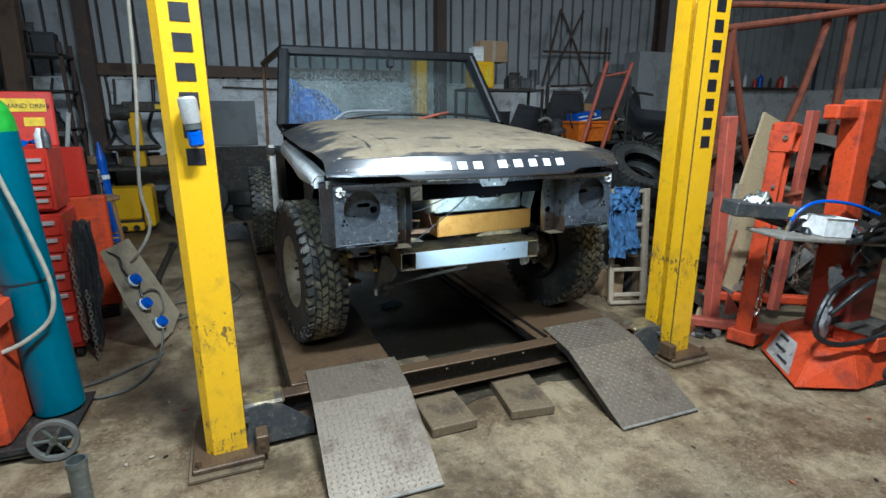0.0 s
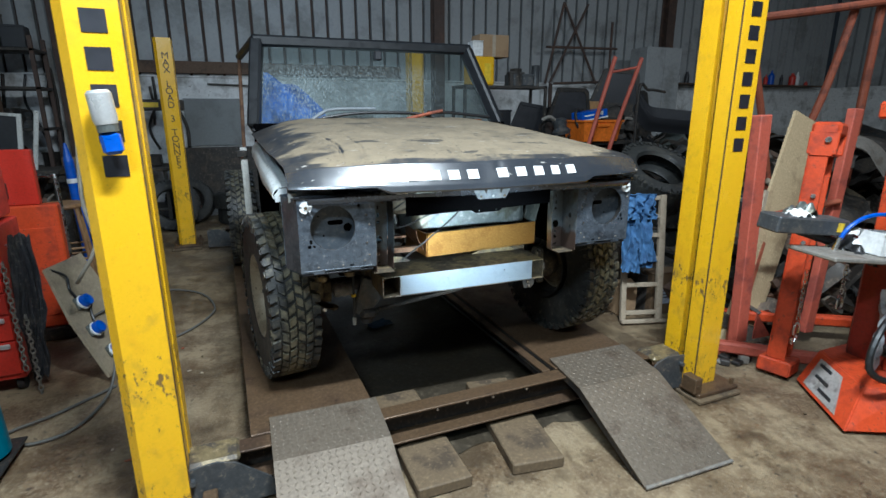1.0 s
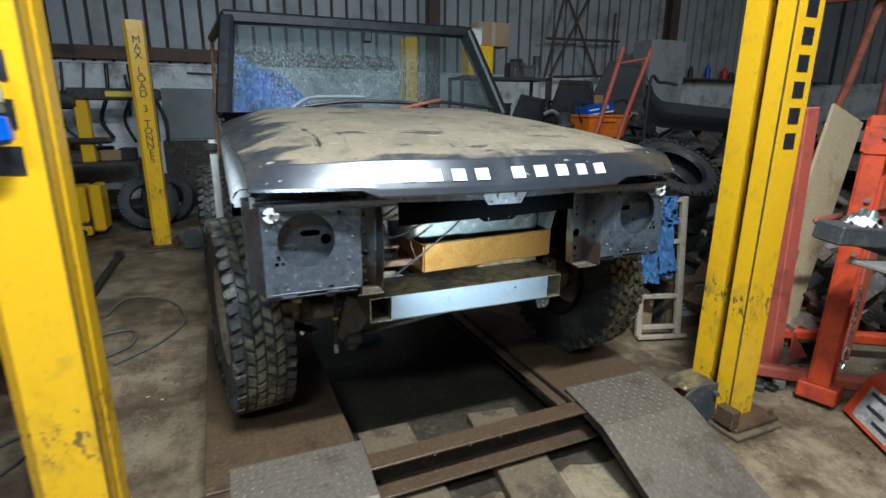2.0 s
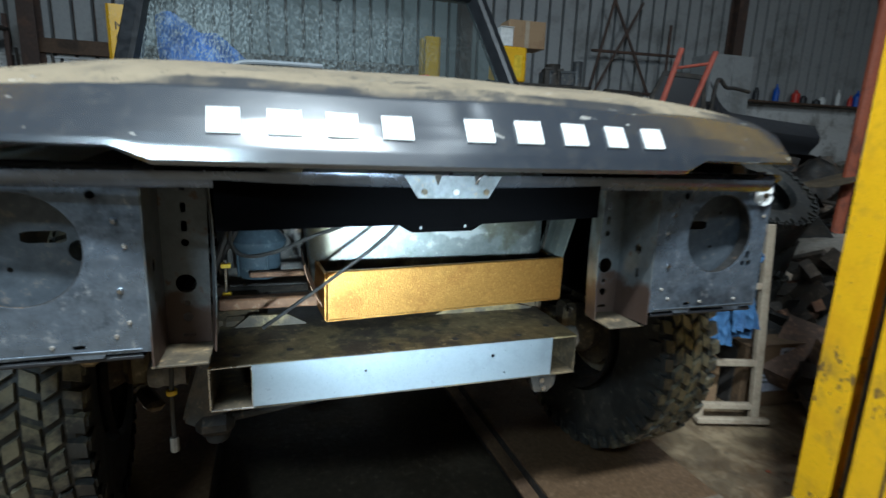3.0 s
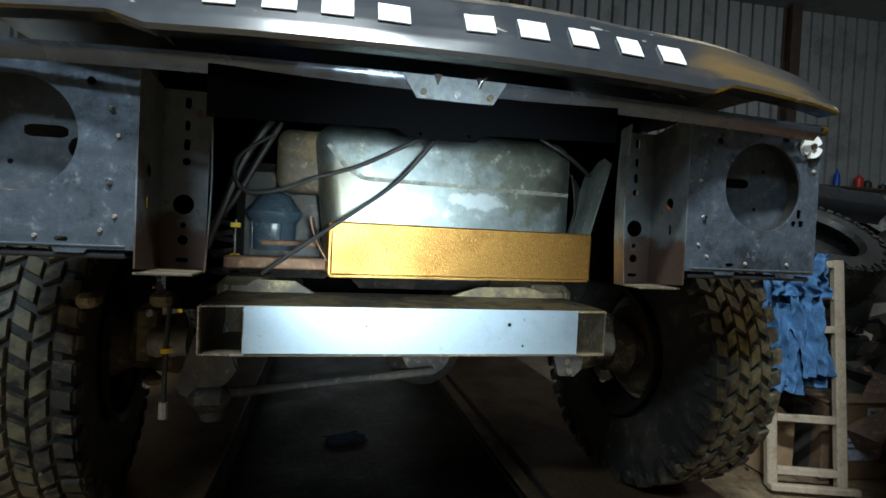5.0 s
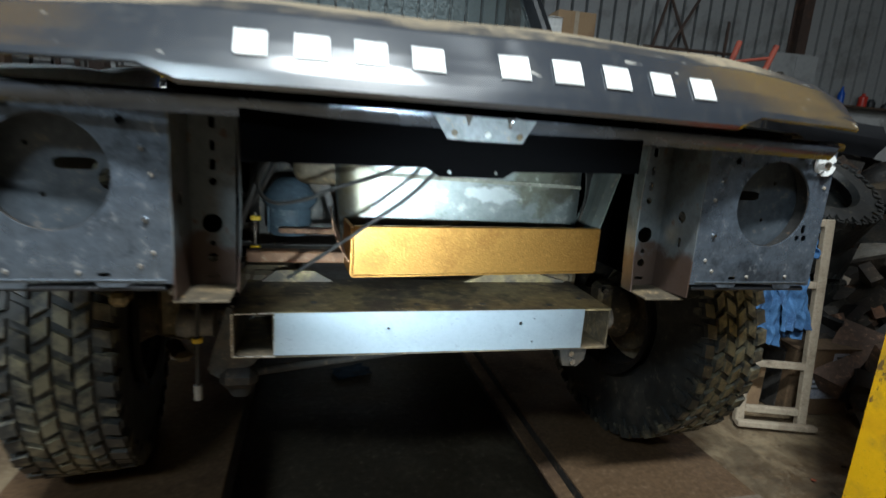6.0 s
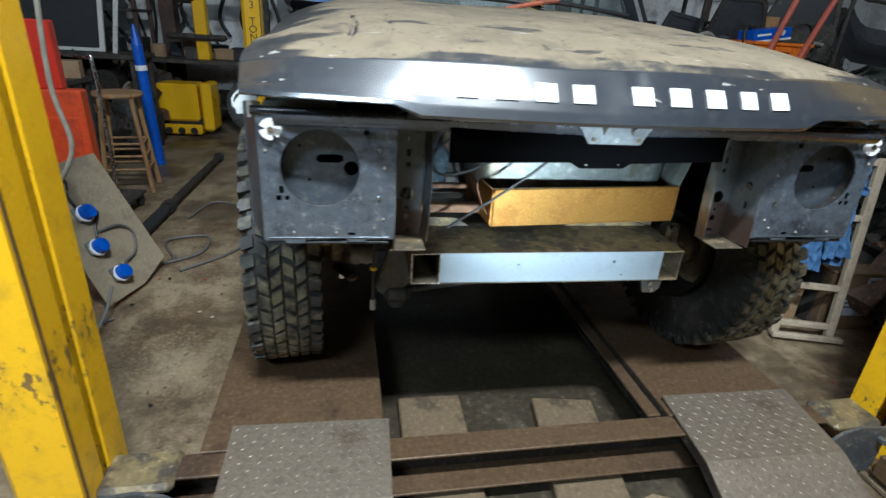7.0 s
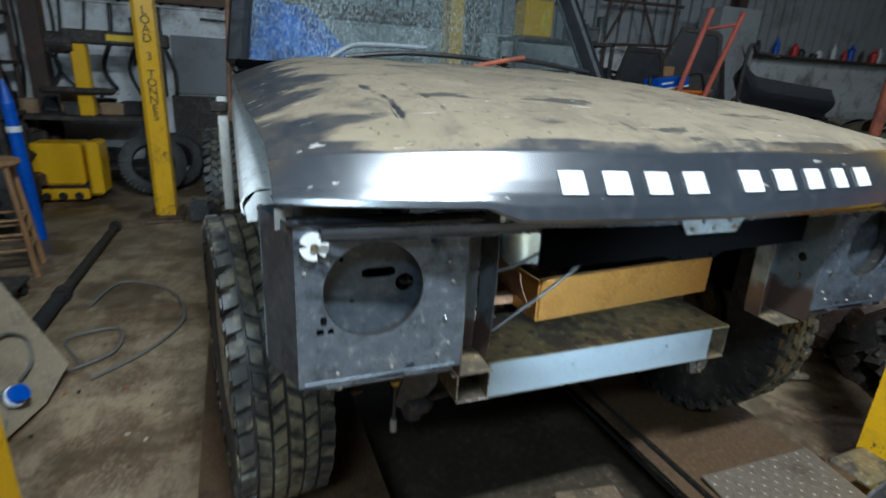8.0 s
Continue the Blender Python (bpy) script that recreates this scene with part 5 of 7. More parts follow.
part("hose_end", cyl((-0.592, 0.35, 0.67), (-0.592, 0.35, 0.63), 0.011, n=8), DULLSTEEL, car)
part("body_mount", box(-0.63, -0.58, 0.34, 0.4, 0.9, 0.935, 0.01), DUSTYTOP, car)
part("body_mount", box(-0.77, -0.73, 0.3, 0.36, 0.9, 0.935, 0.01), DUSTYTOP, car)

# ---- loose things, left side ----
cyl_root = thing("gas_cylinder", "tall teal gas cylinder with a green shoulder, strapped on a trolley", "gas cylinder", pose(-0.935, 3.4, 0.056, 0, -2.4))
part("body", spun([(0, 0), (0.1, 0), (0.124, 0.02), (0.124, 1.6), (0.0, 1.6)], 40), TEAL, cyl_root, "", True)
part("shoulder", spun([(0.1242, 1.595), (0.121, 1.66), (0.1, 1.73), (0.06, 1.78), (0.035, 1.8), (0.0, 1.8)], 40), GREEN, cyl_root, "bright green shoulder", True)
part("valve", joined(cyl((0, 0, 1.78), (0, 0, 1.9), 0.022), cyl((-0.06, 0, 1.86), (0.07, 0, 1.86), 0.014)), CHROME, cyl_root)
part("guard", spun([(0.06, 1.79), (0.062, 1.98), (0.052, 2.01), (0.0, 2.01)], 24), GALV, cyl_root, "grey valve cap", True)
part("hose", tube([(0.05, -0.09, 1.66), (0.04, -0.14, 1.45), (0.11, -0.15, 1.1), (0.15, -0.14, 0.8), (0.12, -0.16, 0.62), (0.0, -0.19, 0.52), (-0.12, -0.22, 0.48)], 0.012), ROPE, cyl_root, "pale grey gas hose")
for k in range(14):
    a = -2.6 + k * 0.2
    link = tube([(0.128 * math.cos(a) + 0.012 * math.cos(t) * -math.sin(a), 0.128 * math.sin(a) + 0.012 * math.cos(t) * math.cos(a), 0.81 + 0.006 * math.sin(t) * (1 if k % 2 else 0.4)) for t in np.linspace(0, 2 * math.pi, 9)], 0.002, 5, 0)
    part("chain_link", link, OILY, cyl_root)

tr = thing("welding_trolley", "orange-red welding cabinet on a black wheeled trolley", "welder", pose(-1.3, 3.25, 0))
part("cabinet", box(-0.35, 0.24, -0.2, 0.3, 0.055, 0.82, 0.02), ORANGE, tr)
part("base_frame", joined(box(-0.4, 0.5, -0.28, -0.24, 0.03, 0.085, 0.004), box(-0.4, 0.5, -0.28, 0.32, 0.04, 0.055, 0.004)), OILY, tr, "black trolley base")
part("cabinet_lip", box(0.2, 0.3, -0.22, 0.0, 0.7, 0.82, 0.01), ORANGE, tr)
wh = part("trolley_wheel", moved(spun([(0.092, -0.015), (0.112, -0.017), (0.117, 0), (0.112, 0.017), (0.092, 0.015), (0.087, 0), (0.092, -0.015)], 40), pose(0.47, -0.31, 0.117, 90)), CABLE, tr, "grey spoked wheel", True)
part("hub", cyl((0.47, -0.335, 0.117), (0.47, -0.285, 0.117), 0.018, n=12), GALV, wh)
for k in range(6):
    a = k * math.pi / 3
    part("spoke", cyl((0.47, -0.31, 0.117), (0.47 + 0.09 * math.cos(a), -0.31, 0.117 + 0.09 * math.sin(a)), 0.009, n=6), GALV, wh)
part("castor", cyl((-0.3, -0.2, 0.06), (-0.3, -0.24, 0.06), 0.06), BLACKRUBBER, tr)

tubew = spun([(0.034, 0), (0.04, 0), (0.04, 0.22), (0.044, 0.222), (0.044, 0.25), (0.036, 0.25), (0.034, 0.0)], 28)
solid("steel_tube", tubew, GALV, "short scuffed steel tube standing on the floor", "steel tube", pose(-0.6, 2.5, 0), smooth=True)


def tool_chest():
    m = pose(-1.21, 4.22, 0, 0, 0, 4)
    root = thing("tool_chest", "tall red tool chest with many chrome-handled drawers", "tool chest", m)
    part("roller_cabinet", box(-0.3, 0.2, 0.0, 0.42, 0.1, 1.08, 0.008), RED, root)
    part("top_box", box(-0.28, 0.18, 0.02, 0.4, 1.1, 1.52, 0.008), RED, root)
    part("lid", moved(box(-0.28, 0.18, 0, 0.04, 0, 0.38, 0.008), pose(0, 0.36, 1.52, -8)), RED, root, "raised red lid")
    part("sticker", moved(box(-0.22, 0.14, -0.003, 0.0, 0.24, 0.33, 0), pose(0, 0.357, 1.52, -8)), STICKERYELLOW, root, "yellow sticker with black words")
    t = bpy.data.curves.new("sticker_words", "FONT")
    t.body, t.size, t.extrude = "LEFT HAND DRIVE", 0.044, 0.001
    tmp = bpy.data.objects.new("tmp", t)
    me = bpy.data.meshes.new_from_object(tmp)
    bpy.data.objects.remove(tmp)
    me.materials.append(INK)
    w = new("sticker_words", me)
    w.parent = root
    w.matrix_local = pose(0, 0.357, 1.52, -8) @ pose(-0.2, -0.005, 0.265, 90)
    part("sticker", moved(box(0.0, 0.12, -0.003, 0.0, 0.14, 0.2, 0), pose(0, 0.357, 1.52, -8)), STICKERYELLOW, root)
    z = 1.12
    for k, h in enumerate((0.085, 0.085, 0.085, 0.1)):
        d = part("drawer", box(-0.26, 0.165, -0.008, 0.02, z, z + h - 0.01, 0.004), RED, root)
        part("handle", box(-0.24, 0.15, -0.026, -0.008, z + h - 0.04, z + h - 0.016, 0.004), BRIGHTSTEEL, d, "chrome drawer handle")
        z += h
    z = 0.14
    for k, h in enumerate((0.23, 0.17, 0.14, 0.14, 0.12, 0.12)):
        d = part("drawer", box(-0.285, 0.185, -0.02, 0.0, z, z + h - 0.012, 0.004), RED, root)
        part("handle", box(-0.26, 0.16, -0.04, -0.02, z + h - 0.05, z + h - 0.02, 0.005), BRIGHTSTEEL, d, "chrome drawer handle")
        z += h
    for sx in (-0.25, 0.15):
        part("castor", cyl((sx - 0.02, 0.08, 0.05), (sx + 0.02, 0.08, 0.05), 0.05), BLACKRUBBER, root)
        part("castor", cyl((sx - 0.02, 0.34, 0.05), (sx + 0.02, 0.34, 0.05), 0.05), BLACKRUBBER, root)
    part("side_rail", tube([(0.21, 0.1, 0.95), (0.25, 0.1, 0.93), (0.25, 0.32, 0.93), (0.21, 0.32, 0.95)], 0.01), CHROME, root)


tool_chest()


def hung_cloth(u, v):
    f = 0.035 * noise.noise((u * 5, v * 2.5, 21)) + 0.016 * noise.noise((u * 13, v * 7, 4))
    return (0.105 * (u - 0.5) * (1 + 0.35 * math.sin(v * 4)) + 0.02 * noise.noise((v * 5, u, 2)), f, 0.95 * (1 - v) + 0.03 * noise.noise((u * 4, v, 6)))


solid("oily_coat", sheet(hung_cloth, np.linspace(0, 1, 30), np.linspace(0, 1, 60), 0.008), worn("greasy dark cloth", (0.035, 0.036, 0.042), (0.07, 0.065, 0.06), (0.13, 0.115, 0.095), rough=(0.55, 0.85), scale=9, fine=40, grain=0.35, relief=0.3), "greasy dark coat hung on the tool chest", "coat", pose(-0.945, 4.27, 0.07, 0, 2, 25), smooth=True)
for k, (x, z0, n) in enumerate(((-0.985, 0.86, 22), (-0.93, 0.52, 17))):
    root = thing("rusty_chain", "rusty steel chain hanging over the tool chest", "chain", pose(x, 4.18, z0), "rusty chains")
    for j in range(n):
        pts = [((0.013 * math.cos(t) if j % 2 else 0), (0 if j % 2 else 0.013 * math.cos(t)), -j * 0.032 + 0.021 * math.sin(t)) for t in np.linspace(0, 2 * math.pi, 11)]
        part("link", tube(pts, 0.0042, 6, 0), DULLSTEEL, root)
rag = sheet(lambda u, v: (0.16 * u, 0.1 * v, 0.045 + 0.03 * noise.noise((u * 3, v * 3, 4)) - 0.04 * (abs(u - 0.5) + abs(v - 0.5))), np.linspace(0, 1, 14), np.linspace(0, 1, 10), 0.004)
solid("rag", rag, BLUE, "crumpled blue rag on the tool chest", "rag", pose(-1.2, 4.28, 1.53), smooth=True)
for k, (x, mt) in enumerate(((-1.07, WHITE), (-1.04, GREYARM), (-1.31, RUST))):
    solid("spray_can", spun([(0, 0), (0.03, 0), (0.03, 0.09), (0.02, 0.105), (0.012, 0.13), (0, 0.13)], 20), mt, "spray can on the tool chest", "spray can", pose(x, 4.3, 1.522), "spray cans", smooth=True)


def red_cabinet():
    root = thing("red_cabinet", "narrow orange-red workshop cabinet standing behind the tool chest", "cabinet", pose(-1.29, 5.12, 0, 0, 0, 6))
    part("body", box(-0.3, 0.33, 0, 0.12, 0.1, 1.07, 0.012), ORANGE, root)
    part("upper_panel", box(-0.3, 0.225, 0.02, 0.11, 1.07, 1.48, 0.01), RED, root, "red upper panel")
    part("front_panel", box(-0.26, 0.29, -0.012, 0, 0.2, 0.9, 0.006), ORANGE, root)
    part("control_box", box(-0.1, 0.05, -0.1, 0.03, 1.12, 1.25, 0.012), DARKPLASTIC, root)
    part("foot", box(-0.28, 0.31, -0.04, 0.2, 0.0, 0.1, 0.01), OILY, root)


red_cabinet()
ht = thing("hand_trolley", "small trolley with a bent chrome push handle", "trolley", pose(-1.29, 5.66, 0))
part("push_handle", tube([(-0.2, 0, 0.12), (-0.2, 0, 1.12), (-0.15, 0, 1.23), (0.14, 0, 1.23), (0.2, 0, 1.14), (0.2, 0, 0.12)], 0.013, 10), CHROME, ht, "bent chrome handle", True)
part("deck", box(-0.24, 0.24, -0.02, 0.4, 0.1, 0.13, 0.006), JUNK, ht)
for sx in (-0.2, 0.2):
    for sy in (0.03, 0.35):
        part("castor", cyl((sx - 0.015, sy, 0.05), (sx + 0.015, sy, 0.05), 0.05, n=16), BLACKRUBBER, ht)


def socket_board():
    ex = Vector((0.12, 0.58, 0.02)).normalized()
    up = Vector((-0.34, 0.03, 0.84))
    up = (up - ex * up.dot(ex)).normalized()
    n = ex.cross(up)
    m = Matrix.Translation((-0.55, 4.2, 0.015)) @ Matrix((ex, up, n)).transposed().to_4x4()
    root = thing("socket_board", "dusty plywood board with three blue socket caps, leaning by the cabinet", "socket board", m)
    b = prism([(0.0, 0.02), (0.3, 0.0), (0.56, 0.06), (0.5, 0.8), (0.08, 0.82), (0.0, 0.45)], -0.009, 0.009, "xy")
    part("board", b, BOARDWOOD, root)
    for x, y in ((0.16, 0.14), (0.12, 0.33), (0.17, 0.52)):
        c = part("socket_cap", moved(spun([(0, 0.0), (0.042, 0.0), (0.044, 0.02), (0.04, 0.05), (0.0, 0.055)], 24), pose(x, y, 0.03, -12)), BLUE, root, "bright blue socket cap", True)
        part("socket_base", box(x - 0.05, x + 0.05, y - 0.03, y + 0.05, 0.009, 0.03, 0.006), GALV, root)
        part("cap_rim", moved(spun([(0.043, -0.004), (0.05, 0.0), (0.05, 0.012), (0.043, 0.014)], 24), pose(x, y, 0.03, -12)), WHITE, c)
    part("cord", tube([(0.2, 0.54, 0.02), (0.26, 0.5, 0.03), (0.2, 0.45, 0.03), (0.16, 0.38, 0.03)], 0.008), BLACKCABLE, root)
    part("cord", tube([(0.16, 0.55, 0.02), (0.14, 0.64, 0.03), (0.18, 0.72, 0.03), (0.12, 0.81, 0.0)], 0.008), BLACKCABLE, root)
    part("cord", tube([(0.2, 0.4, 0.02), (0.34, 0.38, 0.03), (0.42, 0.3, 0.02), (0.36, 0.2, 0.02), (0.24, 0.18, 0.03)], 0.008), CABLE, root)


socket_board()


def stool(x, y):
    root = thing("stool", "brown wooden workshop stool", "stool", pose(x, y, 0, 0, 0, 12))
    part("seat", spun([(0, 0.845), (0.19, 0.845), (0.2, 0.86), (0.195, 0.885), (0, 0.89)], 32), STOOLWOOD, root, "", True)
    legs = [((sx * 0.12, sy * 0.12, 0.85), (sx * 0.19, sy * 0.17, 0.0)) for sx in (-1, 1) for sy in (-1, 1)]
    for a, b in legs:
        part("leg", cyl(b, a, 0.022, 0.018, 12), STOOLWOOD, root)
    for z in (0.22, 0.34, 0.45):
        f = 1 - z / 0.85
        lx, ly = 0.12 + 0.07 * f, 0.12 + 0.05 * f
        for p, q in (((-lx, -ly), (lx, -ly)), ((-lx, ly), (lx, ly)), ((-lx, -ly), (-lx, ly)), ((lx, -ly), (lx, ly))):
            part("rung", cyl((p[0], p[1], z), (q[0], q[1], z), 0.011, n=8), STOOLWOOD, root)


stool(-1.34, 6.5)
bp = thing("blue_jack_leg", "bright blue steel prop with a white band", "steel prop", pose(-1.43, 7.4, 0, 0, -2))
part("tube", cyl((0, 0, 0), (0, 0, 1.22), 0.055, 0.05, 20), BLUE, bp, "", True)
part("tip", cyl((0, 0, 1.22), (0, 0, 1.42), 0.05, 0.012, 20), BLUE, bp)
part("band", cyl((0, 0, 0.98), (0, 0, 1.03), 0.0565, n=20), WHITE, bp)

yb = thing("yellow_cabinet", "chunky yellow equipment case on the floor by the bench", "equipment case", pose(-1.93, 8.85, 0))
part("shell", box(0, 0.52, 0, 0.4, 0.2, 0.68, 0.03), YELLOW, yb)
part("end_block", box(0.56, 0.7, -0.02, 0.38, 0.08, 0.7, 0.03), YELLOW, yb)
part("skirt", box(0.05, 0.54, -0.02, 0.38, 0.03, 0.16, 0.02), YELLOW, yb)
part("gap", box(0.02, 0.56, 0.03, 0.36, 0.14, 0.24, 0), OILY, yb)
for x in (0.12, 0.28, 0.44):
    part("roller", cyl((x, -0.03, 0.08), (x, 0.0, 0.08), 0.045), OILY, yb)

sh = thing("propeller_shaft", "greasy black propeller shaft lying on the floor", "drive shaft", pose(-0.79, 5.25, 0.05, 0, 0, 1.5))
part("shaft", cyl((0, 0, 0), (0, 2.35, 0), 0.034, n=16), OILY, sh, "", True)
for y in (0.0, 0.55, 0.62, 2.3):
    part("flange", cyl((0, y, 0), (0, y + 0.03, 0), 0.055, n=16), OILY, sh)
part("sleeve", cyl((0, 0.02, 0), (0, 0.5, 0), 0.046, n=16), BLACKRUBBER, sh, "", True)
for pts in ([(-0.5, 4.1, 0.012), (-0.75, 3.85, 0.012), (-0.95, 3.7, 0.012), (-0.8, 3.55, 0.012), (-0.6, 3.65, 0.012), (-0.5, 3.95, 0.05), (-0.48, 4.12, 0.2)], [(-0.35, 4.7, 0.012), (-0.1, 5.0, 0.012), (0.02, 5.4, 0.012), (-0.15, 5.9, 0.012), (-0.5, 6.1, 0.012), (-0.6, 5.7, 0.012)], [(-0.45, 4.9, 0.012), (-0.6, 5.2, 0.012), (-0.35, 5.3, 0.012), (-0.3, 5.0, 0.012), (-0.5, 4.8, 0.012)]):
    solid("floor_cable", tube(pts, 0.009), CABLE, "grey cable lying loose on the floor", "cable", Matrix(), "floor cables")

# small air filter hung on the front post
af = thing("air_filter", "clear filter bowl on a blue body, fixed to the yellow post", "air filter", LIFT @ pose(-1.475, -0.05, 1.6, 0, -6))
part("body", box(-0.03, 0.03, -0.025, 0.03, 0.0, 0.075, 0.012), BLUE, af, "blue plastic body")
part("collar", cyl((0, 0, 0.075), (0, 0, 0.1), 0.032, n=16), GALV, af)
part("bowl", spun([(0.034, 0.1), (0.038, 0.12), (0.038, 0.2), (0.03, 0.21), (0, 0.212)], 24), BRIGHTSTEEL, af, "shiny bowl", True)
part("bracket", box(-0.012, 0.012, 0.02, 0.052, 0.04, 0.06, 0), GALV, af)

for k, ch in enumerate("MAX LOAD 3 TONNES"):
    if ch == " ":
        continue
    t = bpy.data.curves.new("letter", "FONT")
    t.body, t.size, t.extrude, t.align_x = ch, 0.11, 0.001, "CENTER"
    tmp = bpy.data.objects.new("tmp", t)
    me = bpy.data.meshes.new_from_object(tmp)
    bpy.data.objects.remove(tmp)
    me.materials.append(INK)
    w = new("letter", me)
    w.parent = post_rl
    w.matrix_local = pose(0.01, -0.002, 2.38 - k * 0.083, 90)

# ---- things by the left part of the back wall ----
solid("wall_board", box(-0.55, 0.36, -0.03, 0, 1.2, 1.97, 0.004), worn("plain grey board", (0.2, 0.21, 0.21), (0.16, 0.165, 0.165), rough=(0.5, 0.7), scale=2, fine=30, grain=0.08), "flat grey board fixed on the wall", "board", pose(0, Y1 - 0.005, 0))
solid("rusty_sheet_metal", box(-0.6, 0.9, -0.06, 0, 0.2, 1.18, 0.01), JUNK, "dark rusty sheet leaning below the grey board", "metal sheet", pose(0, Y1 - 0.01, 0))


def bench(x0, x1, y0, y1, h):
    root = thing("workbench", "cluttered dark steel workbench by the wall", "workbench", pose(x0, y0, 0))
    part("top", box(0, x1 - x0, 0, y1 - y0, h - 0.05, h, 0.006), JUNK, root)
    for lx in (0.03, x1 - x0 - 0.08):
        for ly in (0.03, y1 - y0 - 0.08):
            part("leg", box(lx, lx + 0.05, ly, ly + 0.05, 0, h - 0.05, 0.004), JUNK, root)
    part("shelf", box(0.03, x1 - x0 - 0.03, 0.05, y1 - y0 - 0.05, 0.3, 0.33, 0), JUNK, root)
    return root


bench(-2.5, -0.75, 9.25, 10.0, 0.95)
bench(-4.2, -1.95, 6.0, 7.4, 0.9)
arm = thing("radial_arm_saw", "yellow column machine with a dark arm on the bench", "bench machine", pose(-1.4, 9.4, 0.95))
part("column", box(-0.09, 0.07, -0.08, 0.08, 0.0, 0.82, 0.015), YELLOW, arm)
part("arm", box(-0.15, 0.95, -0.08, 0.08, 0.82, 0.98, 0.02), JUNK, arm)
part("label_plate", box(0.3, 0.62, -0.084, -0.08, 0.87, 0.94, 0), STICKERYELLOW, arm)
part("motor", cyl((-0.3, 0, 0.82), (-0.05, 0, 0.82), 0.12), JUNK, arm)
part("carriage", box(0.75, 0.88, -0.06, 0.06, 0.25, 0.82, 0.02), JUNK, arm)
part("guard", box(-0.45, 0.3, -0.15, 0.1, 0.25, 0.33, 0.04), JUNK, arm)


def loose_tyre(m, R, w, label):
    root = thing("tyre", label, "tyre", m, "loose tyres")
    part("casing", spun([(R * 0.58, -w * 0.36), (R * 0.64, -w * 0.48), (R * 0.82, -w * 0.5), (R * 0.95, -w * 0.44), (R, -w * 0.3), (R, w * 0.3), (R * 0.95, w * 0.44), (R * 0.82, w * 0.5), (R * 0.64, w * 0.48), (R * 0.58, w * 0.36), (R * 0.62, 0.3 * w), (R * 0.9, 0.2 * w), (R * 0.9, -0.2 * w), (R * 0.62, -0.3 * w), (R * 0.58, -w * 0.36)], 48), RUBBER, root, "", True)
    part("tread", moved(lugs_bm(R, w, 44), pose(0, 0, 0, 0, 90)), RUBBER, root)
    return root


loose_tyre(pose(-0.76, 9.25, 0.38, 78, 0, 15), 0.38, 0.24, "worn black tyre leaning by the back wall")
loose_tyre(pose(-0.55, 9.7, 0.36, 76, 0, -8), 0.36, 0.22, "dusty black tyre behind the rear lift post")
loose_tyre(pose(0.2, 9.6, 0.13, 3, 4, 0), 0.36, 0.24, "black tyre lying flat by the wall")
loose_tyre(pose(0.15, 9.55, 0.37, -4, 3, 40), 0.35, 0.24, "black tyre lying on another tyre")


def car_door(m):
    root = thing("spare_side_window", "car side door standing on the bench, white-framed dark window", "side window", m)
    fr = [(0, 0), (1.05, 0), (1.12, 0.55), (0.15, 0.62), (0, 0.4)]
    inn = [(0.03, 0.03), (1.0, 0.03), (1.07, 0.525), (0.165, 0.59), (0.03, 0.385)]
    part("window_frame", holed(fr, [inn], 0, 0.03), WINGWHITE, root, "dirty white window frame")
    part("glass", prism(inn, 0.012, 0.018, "xz"), DARKPLASTIC, root, "dark window glass")
    part("pillar", moved(box(0, 0.05, 0, 0.03, -0.1, 0.6, 0.008), pose(1.14, -0.03, 0.0, 0, 12)), WINGWHITE, root)


bench(-3.5, -1.8, 8.1, 8.7, 1.06)
car_door(pose(-3.26, 8.3, 1.07, 0, 0, 2) @ Matrix.Diagonal((1.0, 1.0, 1.2, 1.0)))
solid("cardboard_box", box(-0.1, 0.1, -0.09, 0.09, 0, 0.16, 0.004), CARTON, "small brown cardboard box on the workbench", "box", pose(-2.05, 7.2, 0.901, 0, 0, 15))

# ---- right side: red machine, frame, boards ----
def red_frame():
    root = thing("press_stand", "faded red welded steel frame standing beside the lift post", "steel frame", pose(0, 0, 0))
    a, b = Vector((3.5, 3.12, 0.1)), Vector((4.15, 2.55, 0.1))
    part("floor_beam", bar(a, b, 0.08, 0.08), FADED, root)
    part("floor_beam", bar(a + Vector((0.35, 0.3, 0.08)), b + Vector((0.75, 0.25, 0.08)), 0.08, 0.08), ORANGE, root)
    part("upright", moved(box(-0.05, 0.05, -0.04, 0.04, 0.0, 1.62, 0.006), pose(3.72, 3.1, 0.1, 0, -3)), FADED, root, "faded red upright")
    part("upright", moved(box(-0.045, 0.045, -0.03, 0.03, 0.0, 1.66, 0.006), pose(4.36, 3.05, 0.1, 0, 3)), FADED, root, "faded red upright")
    part("gusset", prism([(3.78, 0.14), (3.95, 0.14), (3.78, 0.34)], 3.02, 3.03, "xz"), FADED, root)
    part("brace", bar(Vector((3.8, 3.05, 1.05)), Vector((4.4, 3.0, 1.12)), 0.04, 0.04), RUST, root)
    part("foot", box(3.46, 3.56, 3.06, 3.18, 0.0, 0.07, 0.006), RUST, root)
    part("foot", box(4.1, 4.2, 2.5, 2.62, 0.0, 0.07, 0.006), RUST, root)


red_frame()
lean = prism([(0.0, 0.0), (0.36, 0.02), (0.37, 1.93), (0.0, 1.91)], -0.012, 0.012, "xz")
solid("chipboard_offcut", lean, worn("tan chipboard", (0.5, 0.38, 0.22), (0.38, 0.28, 0.16), (0.6, 0.48, 0.3), rough=(0.65, 0.85), scale=4, fine=70, grain=0.18), "long pale chipboard offcut leaning in the red frame", "board", pose(3.78, 3.3, 0.02, -8, 24, 0))
